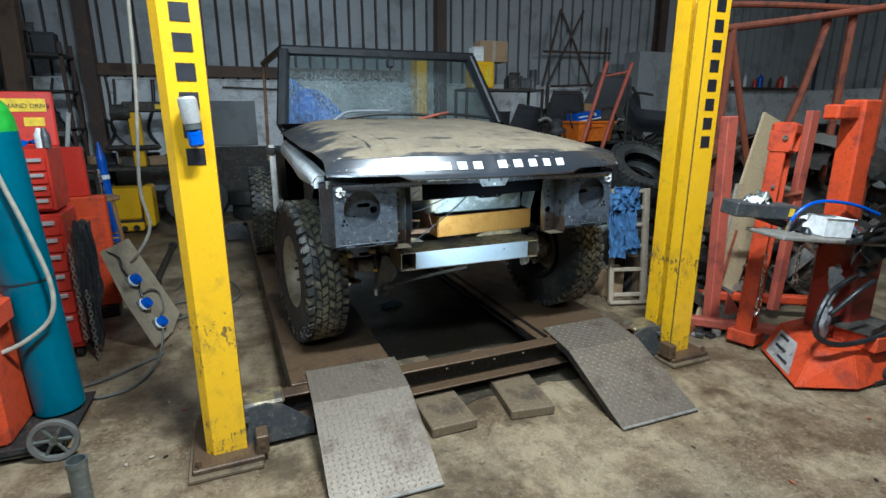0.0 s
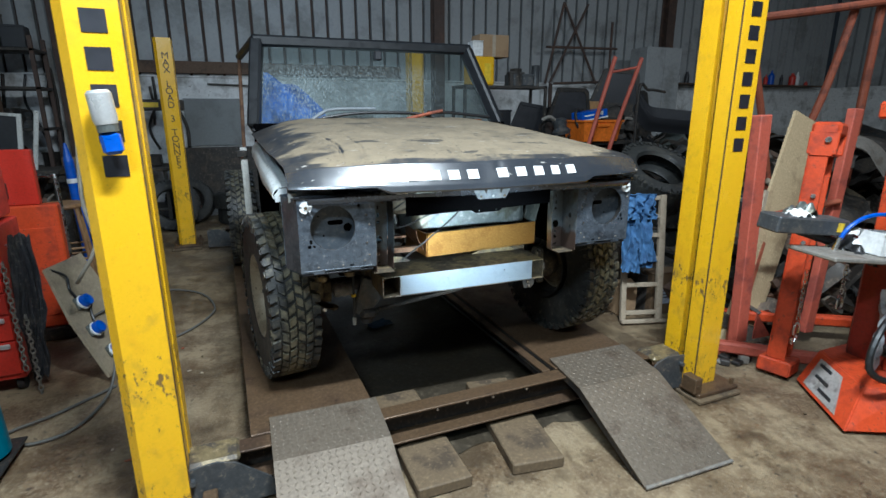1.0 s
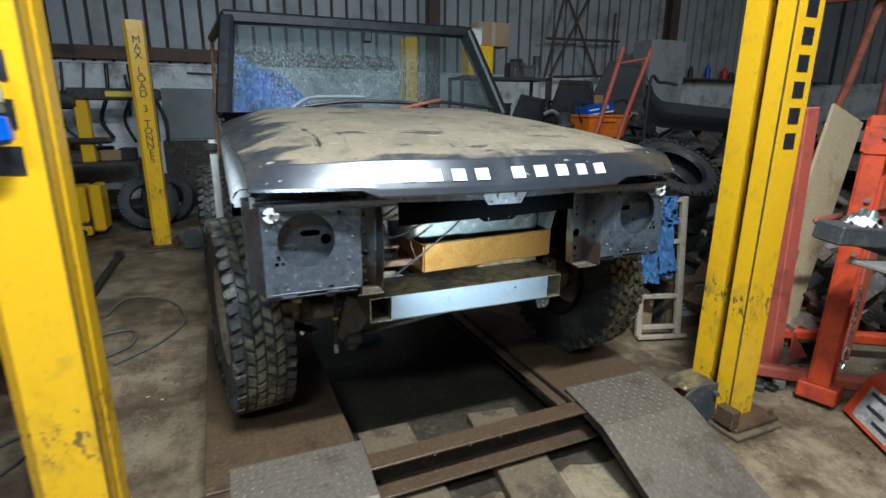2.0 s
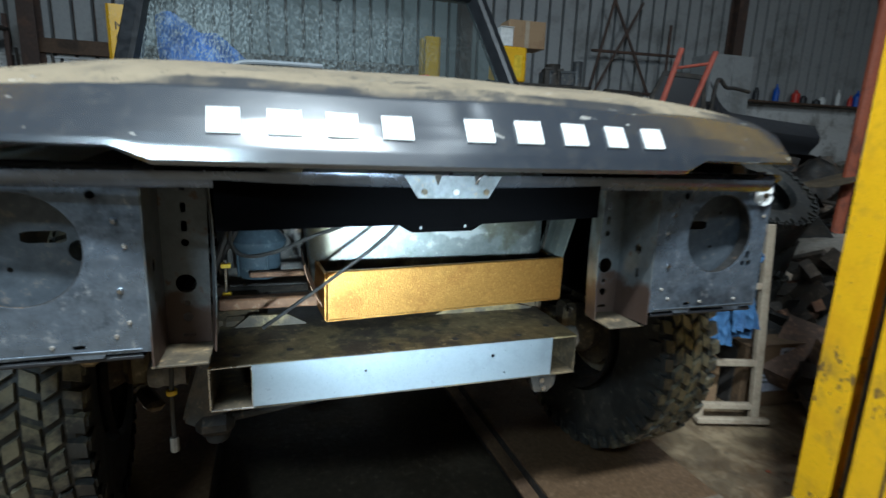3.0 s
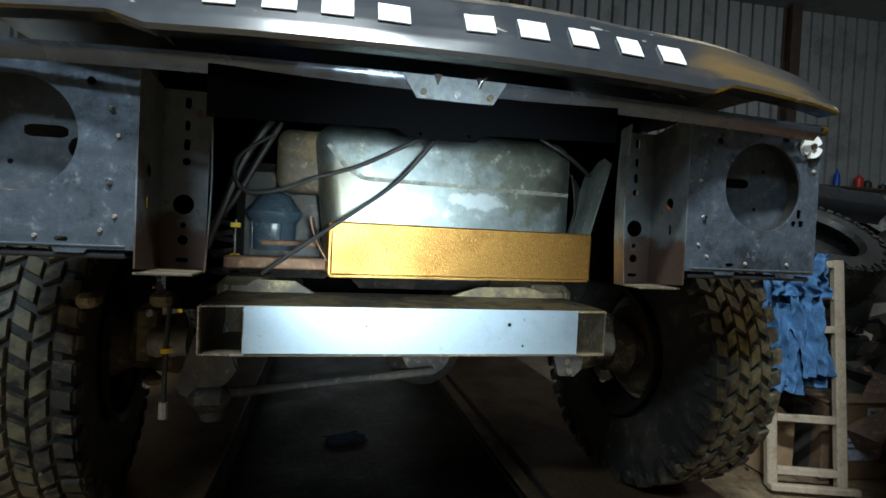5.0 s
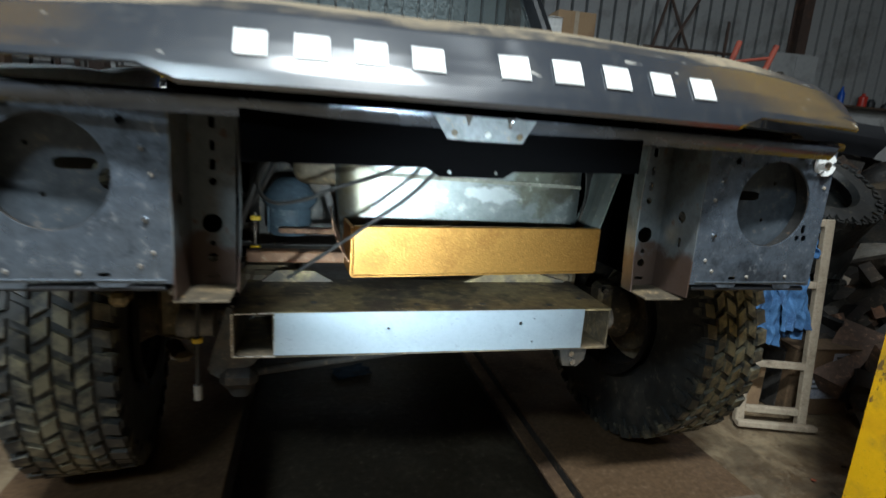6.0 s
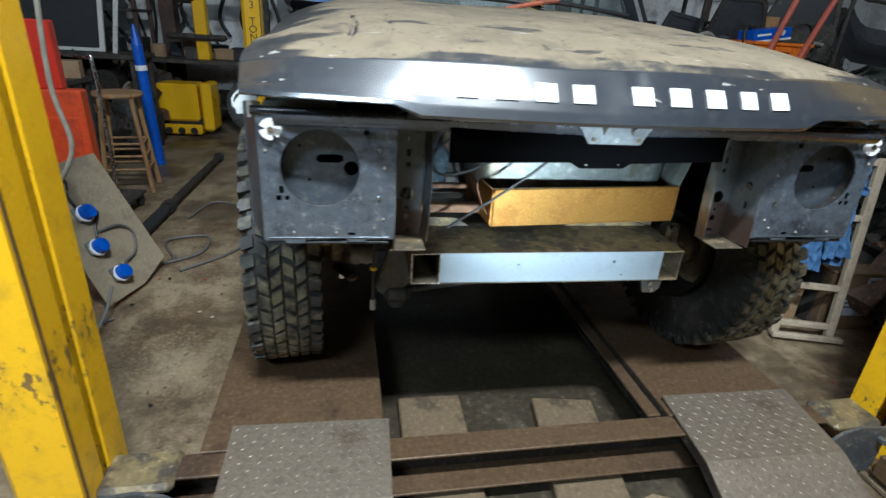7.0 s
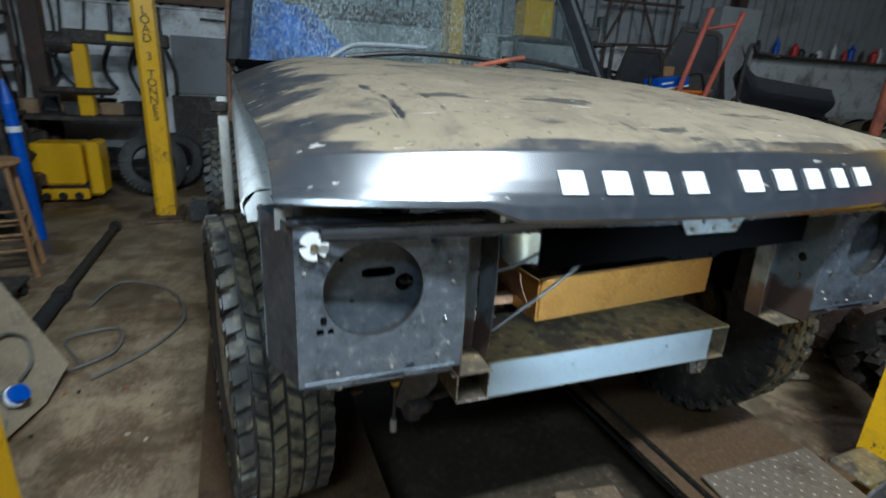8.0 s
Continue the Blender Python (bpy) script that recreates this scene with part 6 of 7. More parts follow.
for k in range(5):
    solid("timber_batten", box(-0.02, 0.02, -0.012, 0.012, 0, rnd(0.9, 1.3), 0.003), BAREWOOD if k % 2 else RUST, "rough batten leaning in the red frame", "batten", pose(3.78 + 0.07 * k, 3.22 + 0.03 * k, 0.02, -10, 14 + 5 * k, 0), "leaning battens")


def jack_column():
    root = thing("hydraulic_jack", "orange-red hydraulic jack leaning upright against the frame", "jack", pose(3.74, 2.78, 0.12, 0, 6, 20))
    part("channel", joined(box(-0.07, 0.07, 0.05, 0.06, 0, 1.4, 0.004), box(-0.07, -0.058, -0.05, 0.05, 0, 1.4, 0.004), box(0.058, 0.07, -0.05, 0.05, 0, 1.4, 0.004)), ORANGE, root)
    part("ram", cyl((0, 0, 0.1), (0, 0, 1.1), 0.035), OILY, root)
    h = part("head", joined(box(-0.08, 0.08, -0.09, 0.07, 1.47, 1.56, 0.02), box(-0.08, -0.06, -0.09, 0.07, 1.36, 1.5, 0.006), box(0.06, 0.08, -0.09, 0.07, 1.36, 1.5, 0.006), box(-0.08, 0.08, -0.07, 0.05, 1.35, 1.37, 0.004)), ORANGE, root, "boxy red head")
    part("pin", cyl((-0.1, -0.04, 1.45), (0.11, -0.04, 1.45), 0.018, n=12), CHROME, h)
    for z in (1.1, 1.0, 0.9, 0.8):
        part("bolt", cyl((-0.075, -0.02, z), (-0.09, -0.02, z), 0.014, n=8), CHROME, root)
    part("foot", box(-0.1, 0.1, -0.1, 0.1, -0.1, 0.0, 0.01), ORANGE, root)


jack_column()


def chain(m, n, hook):
    root = thing("hanging_chain", "bright steel chain with a shackle hanging from the frame", "chain", m, "hanging chains")
    for k in range(n):
        pts = [((0.01 * math.cos(t) if k % 2 else 0), (0 if k % 2 else 0.01 * math.cos(t)), -k * 0.03 + 0.019 * math.sin(t)) for t in np.linspace(0, 2 * math.pi, 11)]
        part("link", tube(pts, 0.0035, 6, 0), CHROME, root)
    z = -n * 0.03
    part("shackle", tube([(-0.02, 0, z - 0.08), (-0.022, 0, z - 0.03), (0, 0, z), (0.022, 0, z - 0.03), (0.02, 0, z - 0.08), (-0.02, 0, z - 0.08)], 0.006), CHROME, root)
    if hook:
        part("hook", tube([(0, 0, z - 0.08), (0.01, 0, z - 0.11), (-0.02, 0, z - 0.14), (-0.03, 0, z - 0.1)], 0.009), CHROME, root)


chain(pose(3.62, 2.62, 0.78), 11, True)
chain(pose(3.78, 2.5, 0.86), 7, False)


def red_machine():
    root = thing("tyre_machine", "orange-red workshop machine with a column, tray and control box", "machine", pose(0, 0, 0))
    low = [Vector(p) for p in ((3.73, 2.64, 0.02), (3.42, 2.13, 0.02), (3.78, 1.97, 0.02), (4.4, 2.0, 0.02), (4.5, 2.7, 0.02))]
    top = [Vector(p) for p in ((3.88, 2.62, 0.22), (3.64, 2.2, 0.22), (3.84, 2.08, 0.22), (4.35, 2.12, 0.22), (4.45, 2.64, 0.22))]
    base = bmesh.new()
    lo, hi = [base.verts.new(p) for p in low], [base.verts.new(p) for p in top]
    base.faces.new(lo)
    base.faces.new(hi[::-1])
    for k in range(5):
        base.faces.new((lo[k], hi[k], hi[(k + 1) % 5], lo[(k + 1) % 5]))
    bmesh.ops.recalc_face_normals(base, faces=base.faces[:])
    bmesh.ops.bevel(base, geom=base.edges[:], offset=0.008, segments=2, affect="EDGES")
    b = part("base", base, ORANGE, root, "sloping orange-red base")

    def on_face(a, t, out):
        p = (low[0] * (1 - a) + low[1] * a) * (1 - t) + (top[0] * (1 - a) + top[1] * a) * t
        return p + out * (low[1] - low[0]).cross(top[0] - low[0]).normalized() * -1

    def patch(a0, a1, t0, t1, slant, out):
        bm = bmesh.new()
        q = [on_face(a0, t0, out), on_face(a1, t0, out), on_face(a1 - slant, t1, out), on_face(a0, t1, out)]
        bm.faces.new([bm.verts.new(p) for p in q])
        bmesh.ops.solidify(bm, geom=bm.faces[:], thickness=0.001)
        return bm
    side_ = 1 if on_face(0.5, 0.5, 0.05).x < on_face(0.5, 0.5, 0).x else -1
    part("base_label", patch(0.14, 0.8, 0.1, 0.86, 0.16, 0.003 * side_), worn("grubby white label", (0.62, 0.6, 0.57), (0.42, 0.39, 0.36), (0.3, 0.27, 0.25), rough=(0.5, 0.7), scale=14, fine=60), b, "grubby white label with unreadable marks")
    for a0, a1, t0 in ((0.2, 0.46, 0.7), (0.24, 0.52, 0.42), (0.4, 0.66, 0.22)):
        part("label_bar", patch(a0, a1, t0, t0 + 0.08, 0.0, 0.0055 * side_), GREYARM, b)
    part("foot_block", box(3.95, 4.3, 2.02, 2.3, 0.215, 0.33, 0.012), ORANGE, root)
    part("skid", box(3.95, 4.4, 1.98, 2.5, 0.0, 0.035, 0.004), OILY, root)
    part("column", box(4.0, 4.26, 2.25, 2.55, 0.2, 0.95, 0.02), worn("dark red machine paint", (0.24, 0.026, 0.016), (0.09, 0.018, 0.013), (0.04, 0.026, 0.024), rough=(0.3, 0.55), scale=5, fine=40), root, "dark red oily column")
    part("arm_post", box(3.84, 4.0, 2.3, 2.44, 0.95, 1.82, 0.012), ORANGE, root)
    part("arm", box(3.64, 3.84, 2.32, 2.42, 1.7, 1.79, 0.012), ORANGE, root)
    part("tray", moved(box(-0.36, 0.42, -0.14, 0.16, -0.012, 0.012, 0.006), pose(3.55, 2.28, 0.98, 0, 6, -8)), DULLSTEEL, root, "dirty steel tray")
    c = part("control_box", moved(box(-0.25, 0.25, -0.07, 0.07, -0.045, 0.045, 0.008), pose(3.3, 2.47, 1.14, 4, 6, -5)), GREYARM, root, "flat dark grey box")
    part("warning_label", moved(box(0.16, 0.2, -0.0725, -0.07, -0.02, 0.03, 0), pose(3.3, 2.47, 1.14, 4, 6, -5)), STICKERYELLOW, c)
    part("box_arm", bar(Vector((3.3, 2.5, 1.1)), Vector((3.85, 2.4, 0.92)), 0.05, 0.05), OILY, root)
    part("wheel", cyl((4.12, 1.96, 0.08), (4.12, 2.0, 0.08), 0.08), BLACKRUBBER, root)
    part("spindle", cyl((3.92, 2.4, 0.93), (3.92, 2.4, 1.02), 0.1, n=24), OILY, root)
    part("air_hose", tube([(3.42, 2.36, 1.02), (3.46, 2.33, 1.14), (3.6, 2.3, 1.2), (3.85, 2.26, 1.17), (4.05, 2.22, 1.1)], 0.011), BLUE, root, "blue air hose")
    part("hose_nozzle", cyl((3.41, 2.36, 0.99), (3.43, 2.35, 1.08), 0.014, n=10), CHROME, root)
    for pts in ([(3.9, 2.2, 0.7), (3.6, 2.15, 0.62), (3.5, 2.12, 0.4), (3.7, 2.08, 0.3), (4.1, 2.04, 0.35), (4.5, 2.1, 0.5)], [(3.6, 2.1, 0.98), (3.8, 2.05, 1.0), (4.1, 2.0, 1.06), (4.4, 2.0, 1.08)], [(4.3, 2.1, 0.95), (4.1, 2.05, 0.8), (4.0, 2.0, 0.6), (4.2, 2.0, 0.4)]):
        part("black_hose", tube(pts, 0.018), BLACKCABLE, root, "thick black hose")


red_machine()
drape = sheet(lambda u, v: (0.16 * (u - 0.5) + 0.03 * noise.noise((u * 3, v * 5, 4)), 0.05 * noise.noise((u * 5, v * 4, 9)), 0.5 * (1 - v) + 0.03 * noise.noise((u * 4, v, 2))), np.linspace(0, 1, 22), np.linspace(0, 1, 30), 0.004)
solid("grey_sheeting", drape, worn("grubby grey plastic sheet", (0.3, 0.31, 0.33), (0.17, 0.17, 0.18), (0.09, 0.08, 0.075), rough=(0.3, 0.55), scale=9, fine=40), "crumpled grubby grey plastic sheet hanging on the machine", "plastic sheet", pose(3.86, 2.3, 0.24, 0, 4, 30), smooth=True)
solid("dark_sacking", sheet(lambda u, v: (0.34 * (u - 0.5) * (1 + 0.3 * math.sin(5 * v)), 0.09 * noise.noise((u * 4, v * 4, 31)), 0.36 * (1 - v) + 0.05 * noise.noise((u * 5, v * 2, 12))), np.linspace(0, 1, 30), np.linspace(0, 1, 26), 0.006), BLACKCABLE, "black crumpled sacking hung over the machine tray", "sacking", pose(3.95, 2.16, 0.72, 6, 0, 12), smooth=True)
solid("parts_tray", joined(box(-0.2, 0.2, -0.12, 0.12, 0.0, 0.01, 0), box(-0.2, 0.2, -0.12, -0.11, 0.01, 0.05, 0), box(-0.2, 0.2, 0.11, 0.12, 0.01, 0.05, 0)), JUNK, "grimy steel tray on the machine base", "tray", pose(4.1, 2.2, 0.332, 0, 0, 10))
wt = thing("white_tub", "white plastic tub on the machine tray", "tub", pose(3.66, 2.27, 0.985, 0, 6, -8))
part("shell", joined(box(-0.1, 0.11, -0.07, -0.066, 0, 0.12, 0), box(-0.1, 0.11, 0.066, 0.07, 0, 0.12, 0), box(-0.1, -0.096, -0.066, 0.066, 0, 0.12, 0), box(0.106, 0.11, -0.066, 0.066, 0, 0.12, 0), box(-0.1, 0.11, -0.066, 0.066, 0, 0.004, 0)), WHITE, wt)
part("rim", joined(box(-0.108, 0.118, -0.078, -0.066, 0.113, 0.121, 0.003), box(-0.108, 0.118, 0.066, 0.078, 0.113, 0.121, 0.003)), WHITE, wt)


def crumple(w, d, h, seed):
    return sheet(lambda u, v: (w * (u - 0.5), d * (v - 0.5), h * (0.5 + 0.6 * noise.noise((u * 4 + seed, v * 4, seed)) - abs(u - 0.5) - abs(v - 0.5))), np.linspace(0, 1, 18), np.linspace(0, 1, 14), 0.003)


solid("paper_towel", crumple(0.14, 0.1, 0.05, 3), WHITE, "crumpled white paper towel on the control box", "paper towel", pose(3.25, 2.47, 1.205, 0, 6), smooth=True)
solid("plastic_bag", crumple(0.24, 0.12, 0.1, 7), GALV, "clear crumpled bag on the control box", "bag", pose(3.35, 2.53, 1.19, 0, 6), smooth=True)
for k in range(9):
    solid("rag", crumple(rnd(0.14, 0.26), rnd(0.12, 0.2), rnd(0.06, 0.11), 11 + k), (BLACKCABLE, GREYARM, WHITE, DENIM)[k % 4], "oily crumpled rag on the machine", "rag", pose(3.62 + rnd(-0.15, 0.35), 2.3 + rnd(-0.1, 0.14), 1.0 + (0.02 if k < 5 else -0.02), 0, 0, rnd(0, 360)), "oily rags", smooth=True)


random.seed(31)
for k in range(44):
    x, y = rnd(4.35, 5.9), rnd(3.5, 4.5)
    z = rnd(0.06, 0.3) + 0.55 * (y - 3.4) * rnd(0.3, 1)
    if k % 3 == 0:
        L = rnd(0.4, 0.9)
        solid("steel_offcut", tube([(-L / 2, 0, 0), (0, rnd(-0.05, 0.05), 0.03), (L / 2, 0, 0)], rnd(0.015, 0.035), 8), random.choice((JUNK, OILY, GREYARM, RUST)), "grimy steel offcut in the heap behind the frame", "offcut", pose(x, y, z * 0.6, 0, rnd(-50, 50), rnd(0, 180)), "steel offcuts", smooth=True)
    else:
        sheet_bm = sheet(lambda u, v: (rnd(0, 0.004) + 0.5 * (u - 0.5), 0.36 * (v - 0.5), 0.1 * math.sin(math.pi * u) + 0.08 * noise.noise((u * 3 + k, v * 3, k))), np.linspace(0, 1, 10), np.linspace(0, 1, 8), 0.006)
        solid("scrap_bodywork", sheet_bm, random.choice((JUNK, OILY, GREYARM, JUNK, OILY)), "bent dark panel in the heap behind the frame", "scrap panel", pose(x, y, z * 0.7, rnd(-55, 55), rnd(-45, 45), rnd(0, 360)), "dark panels", smooth=True)
for k in range(16):
    x, y = rnd(3.45, 4.0), rnd(2.95, 3.12)
    solid("rubble", box(-rnd(0.02, 0.05), rnd(0.02, 0.05), -rnd(0.02, 0.04), 0.03, 0, rnd(0.02, 0.06), 0.008), random.choice((JUNK, OILY, DULLSTEEL)), "small grimy lump on the floor by the frame", "rubble", pose(x, y, 0.0, 0, 0, rnd(0, 90)), "rubble")
bag = sheet(lambda u, v: (0.3 * (u - 0.5) * (1 + 0.2 * math.sin(v * 9)), 0.12 * (v - 0.5) * math.sin(u * 3), 0.24 * (1 - v) + 0.05 * noise.noise((u * 5, v * 5, 2)) - 0.3 * (u - 0.5) ** 2), np.linspace(0, 1, 22), np.linspace(0, 1, 18), 0.004)
solid("black_bag", bag, BLACKCABLE, "crumpled glossy black plastic bag hung on the tray", "bag", pose(3.82, 2.12, 0.9, 10, 0, 15), smooth=True)
for pts in ([(3.66, 2.1, 1.03), (3.8, 2.04, 1.06), (4.1, 2.0, 1.08), (4.5, 1.98, 1.06)], [(3.6, 2.12, 0.5), (3.72, 2.06, 0.66), (3.86, 2.06, 0.72)]):
    solid("air_line", tube(pts, 0.016), BLACKCABLE, "thick black air line over the machine", "hose", Matrix(), "air lines", smooth=True)


def tubes_frame():
    root = thing("tube_frame", "red-oxide steel tube frame of a roll cage standing among scrap", "tube frame", pose(0, 0, 0))
    for pts, r in (([(5.45, 5.0, 2.68), (6.6, 5.0, 2.84), (8.3, 5.0, 3.1)], 0.045), ([(5.6, 5.3, 3.0), (6.6, 5.3, 3.06), (8.4, 5.3, 3.12)], 0.04), ([(5.62, 5.0, 2.72), (5.6, 5.0, 1.6), (5.55, 5.0, 0.03)], 0.045), ([(5.7, 5.1, 2.7), (5.95, 5.1, 2.0), (6.2, 5.1, 1.3), (6.6, 5.1, 0.03)], 0.04), ([(7.3, 5.1, 2.9), (7.0, 5.1, 1.9), (6.55, 5.1, 0.9), (6.3, 5.1, 0.03)], 0.045), ([(7.75, 5.1, 3.0), (7.72, 5.1, 1.6), (7.7, 5.1, 0.03)], 0.05), ([(8.2, 4.9, 3.1), (8.35, 4.9, 2.3), (8.3, 4.9, 1.4), (8.3, 4.9, 0.03)], 0.05)):
        part("tube", tube(pts, r, 10), RUST, root)


tubes_frame()


def ladder():
    lean_m = pose(3.47, 3.82, 0.01, -7, 0, -14)
    root = thing("wooden_rack", "pale wooden slatted rack standing by the wheel", "rack", lean_m)
    for x in (-0.19, 0.12):
        part("stile", box(x, x + 0.045, -0.02, 0.02, 0, 1.07, 0.005), BAREWOOD, root)
    part("stile", box(0.18, 0.22, 0.06, 0.1, 0, 1.07, 0.005), BAREWOOD, root)
    for z in (0.06, 0.3, 0.52, 0.72, 0.88, 1.03):
        part("rung", box(-0.145, 0.12, -0.017, 0.017, z, z + 0.035, 0.004), BAREWOOD, root)
    part("foot_rail", box(-0.2, 0.19, -0.07, -0.03, 0.0, 0.03, 0.004), BAREWOOD, root)


ladder()


def draped(u, v):
    x, z = (u - 0.5) * (0.26 - 0.05 * v), 0.55 * (1 - v)
    f = 0.014 * math.sin(u * 19 + 4 * v) + 0.03 * noise.noise((u * 4, v * 3.5, 2)) + 0.015 * noise.noise((u * 11, v * 9, 5))
    return (x + 0.03 * noise.noise((u * 2, v * 5, 9)) + 0.05 * v * v * (u - 0.7), -0.05 + f - 0.02 * v, z + 0.02 * noise.noise((u * 6, 1, v)))


def overalls():
    root = thing("blue_overalls", "crumpled blue overalls hung on the wooden rack", "overalls", pose(3.38, 3.88, 0.49, -7, 0, -14))

    def leg(u, v):
        x, y, z = draped(u, v)
        f = 0.03 * noise.noise((u * 9, v * 2.2, 13)) + 0.008 * noise.noise((u * 6, v * 9, 4))
        return (0.55 * x, y + f, 0.72 * z)
    def fold(u, v):
        x, y, z = draped(u, v)
        a = noise.noise((u * 7 + 3, v * 2.0, 7)) + 0.25 * noise.noise((u * 8, v * 7, 2))
        return (0.95 * x + 0.02 * a, y - 0.02 + 0.05 * a, 0.36 * z)
    us, vs = np.linspace(0, 1, 44), np.linspace(0, 1, 52)
    part("back", sheet(draped, us, vs, 0.006), DENIM, root, "", True)
    part("trouser_leg", moved(sheet(leg, us, vs, 0.006), pose(-0.07, -0.035, -0.03, 0, 4)), DENIM, root, "", True)
    part("trouser_leg", moved(sheet(leg, us, vs, 0.006), pose(0.06, -0.045, 0.05, 0, -6, 8)), DENIM, root, "", True)
    part("bib", moved(sheet(fold, us, vs, 0.006), pose(0.0, -0.03, 0.41, 4)), DENIM, root, "bunched blue bib", True)


overalls()
solid("silver_duct", tube([(3.2, 3.9, 0.36), (3.12, 3.92, 0.5), (3.16, 3.96, 0.66), (3.26, 3.98, 0.72)], 0.05, 12), GALV, "bent shiny metal duct behind the rack", "duct", Matrix(), smooth=True)
for x, y, z, w, h, mt in ((3.46, 4.1, 0.0, 0.16, 0.26, CARTON), (3.75, 4.35, 0.0, 0.5, 0.55, JUNK), (3.85, 4.1, 0.0, 0.45, 0.35, JUNK), (4.3, 4.3, 0.0, 0.4, 0.45, JUNK)):
    root = thing("cardboard_box" if mt is CARTON else "metal_crate", "small brown cardboard box on the floor" if mt is CARTON else "dark grimy crate of car parts", "box", pose(x, y, z, 0, 0, rnd(-10, 10)), "floor boxes")
    part("carcass", box(-w / 2, w / 2, -0.12, 0.12, 0, h, 0.006), mt, root)
    part("flap", moved(box(-w / 2, w / 2, 0, 0.11, 0, 0.005, 0), pose(0, -0.12, h, 24)), mt, root)
PAPER = worn("pale printed paper", (0.34, 0.36, 0.42), (0.22, 0.23, 0.28), rough=(0.6, 0.8), scale=20, fine=90)
pc = thing("parts_carton", "worn brown carton with pale printed labels behind the rack", "carton", pose(3.88, 3.9, 0, 0, 0, -3))
DIRTYCARTON = worn("oil-stained cardboard", (0.12, 0.075, 0.038), (0.07, 0.045, 0.026), rough=(0.7, 0.9), scale=8, fine=60)
part("carcass", box(-0.25, 0.25, 0, 0.3, 0, 0.38, 0.006), DIRTYCARTON, pc)
part("flap", box(-0.25, 0.25, -0.01, 0.14, 0.382, 0.388, 0.001), DIRTYCARTON, pc)
for x0, x1, z0, z1 in ((-0.02, 0.12, 0.28, 0.36), (-0.17, 0.14, 0.1, 0.24)):
    lb = part("label", box(x0, x1, -0.004, -0.001, z0, z1, 0), PAPER, pc, "pale printed label with unreadable lines")
    for k in range(3):
        part("print_bar", box(x0 + 0.015, x1 - 0.02 - 0.02 * k, -0.0055, -0.004, z1 - 0.03 - 0.028 * k, z1 - 0.018 - 0.028 * k, 0), GREYARM, lb)

# scrap heap to the right of the lift
def bent_panel(w, d, seed, curve):
    return sheet(lambda u, v: (w * (u - 0.5), d * (v - 0.5), curve * math.sin(math.pi * u) + 0.06 * noise.noise((u * 3 + seed, v * 3, seed))), np.linspace(0, 1, 14), np.linspace(0, 1, 10), 0.006)


def scrap_pile(name, n, seed, x0, x1, y0, y1, height, material, label):
    """A heap of small bent plates and blocks, too many to count, under and between the larger scrap."""
    random.seed(seed)
    verts, faces = [], []
    for _ in range(n):
        x, y = rnd(x0, x1), rnd(y0, y1)
        top = height * (0.35 + 0.65 * math.sin(math.pi * clamp((x - x0) / (x1 - x0), 0.12, 0.88))) * clamp((y - y0 + 0.25) / (0.5 * (y1 - y0)))
        m = pose(x, y, rnd(0.03, 0.06) + top * rnd(0, 1), rnd(-70, 70), rnd(-60, 60), rnd(0, 360))
        a, b, c = rnd(0.04, 0.26), rnd(0.03, 0.16), rnd(0.008, 0.06)
        k = len(verts)
        verts += [tuple(m @ Vector((sx * a, sy * b * (0.7 if sx > 0 else 1.0), sz * c))) for sx in (-1, 1) for sy in (-1, 1) for sz in (-1, 1)]
        faces += [tuple(k + i for i in f) for f in ((0, 1, 3, 2), (4, 6, 7, 5), (0, 4, 5, 1), (2, 3, 7, 6), (0, 2, 6, 4), (1, 5, 7, 3))]
    me = bpy.data.meshes.new(name)
    me.from_pydata(verts, [], faces)
    me.materials.append(material)
    return tagged(new(name, me), label, "scrap", kind="stuff")


def island_scrap():
    m = worn("mixed grimy scrap", (0.05, 0.045, 0.04), (0.09, 0.075, 0.06), (0.16, 0.13, 0.1), metal=0.25, rough=(0.45, 0.8), scale=6, fine=30, grain=0.3)
    nt = m.node_tree
    bsdf = nt.nodes["Principled BSDF"]
    old = bsdf.inputs["Base Color"].links[0].from_socket
    geo = nt.nodes.new("ShaderNodeNewGeometry")
    tone = ramp(nt, geo.outputs["Random Per Island"], [(0.0, (0.3, 0.3, 0.32)), (0.45, (0.8, 0.75, 0.7)), (0.7, (1.6, 1.5, 1.4)), (0.86, (2.6, 1.5, 1.0)), (0.93, (4.5, 4.4, 4.2))])
    mul = nt.nodes.new("ShaderNodeMix")
    mul.data_type, mul.blend_type = "RGBA", "MULTIPLY"
    mul.inputs[0].default_value = 1.0
    nt.links.new(old, mul.inputs[6])
    nt.links.new(tone, mul.inputs[7])
    nt.links.new(mul.outputs[2], bsdf.inputs["Base Color"])
    return m


MIXEDSCRAP = island_scrap()
scrap_pile("scrap_pile", 1500, 41, 4.6, 10.4, 4.5, 9.0, 1.25, MIXEDSCRAP, "heap of small grimy scrap metal beside the lift")
scrap_pile("scrap_pile", 420, 43, 3.95, 5.6, 3.3, 4.6, 0.6, MIXEDSCRAP, "heap of small grimy car parts behind the red frame")
scrap_pile("scrap_pile", 380, 45, -3.6, -1.9, 7.5, 9.9, 1.1, MIXEDSCRAP, "heap of dark machine parts by the back wall")
random.seed(5)
SCRAP = [JUNK, GREYARM, OILY, WINGGREY, CHASSIS, DULLSTEEL, BLACKPAINT]
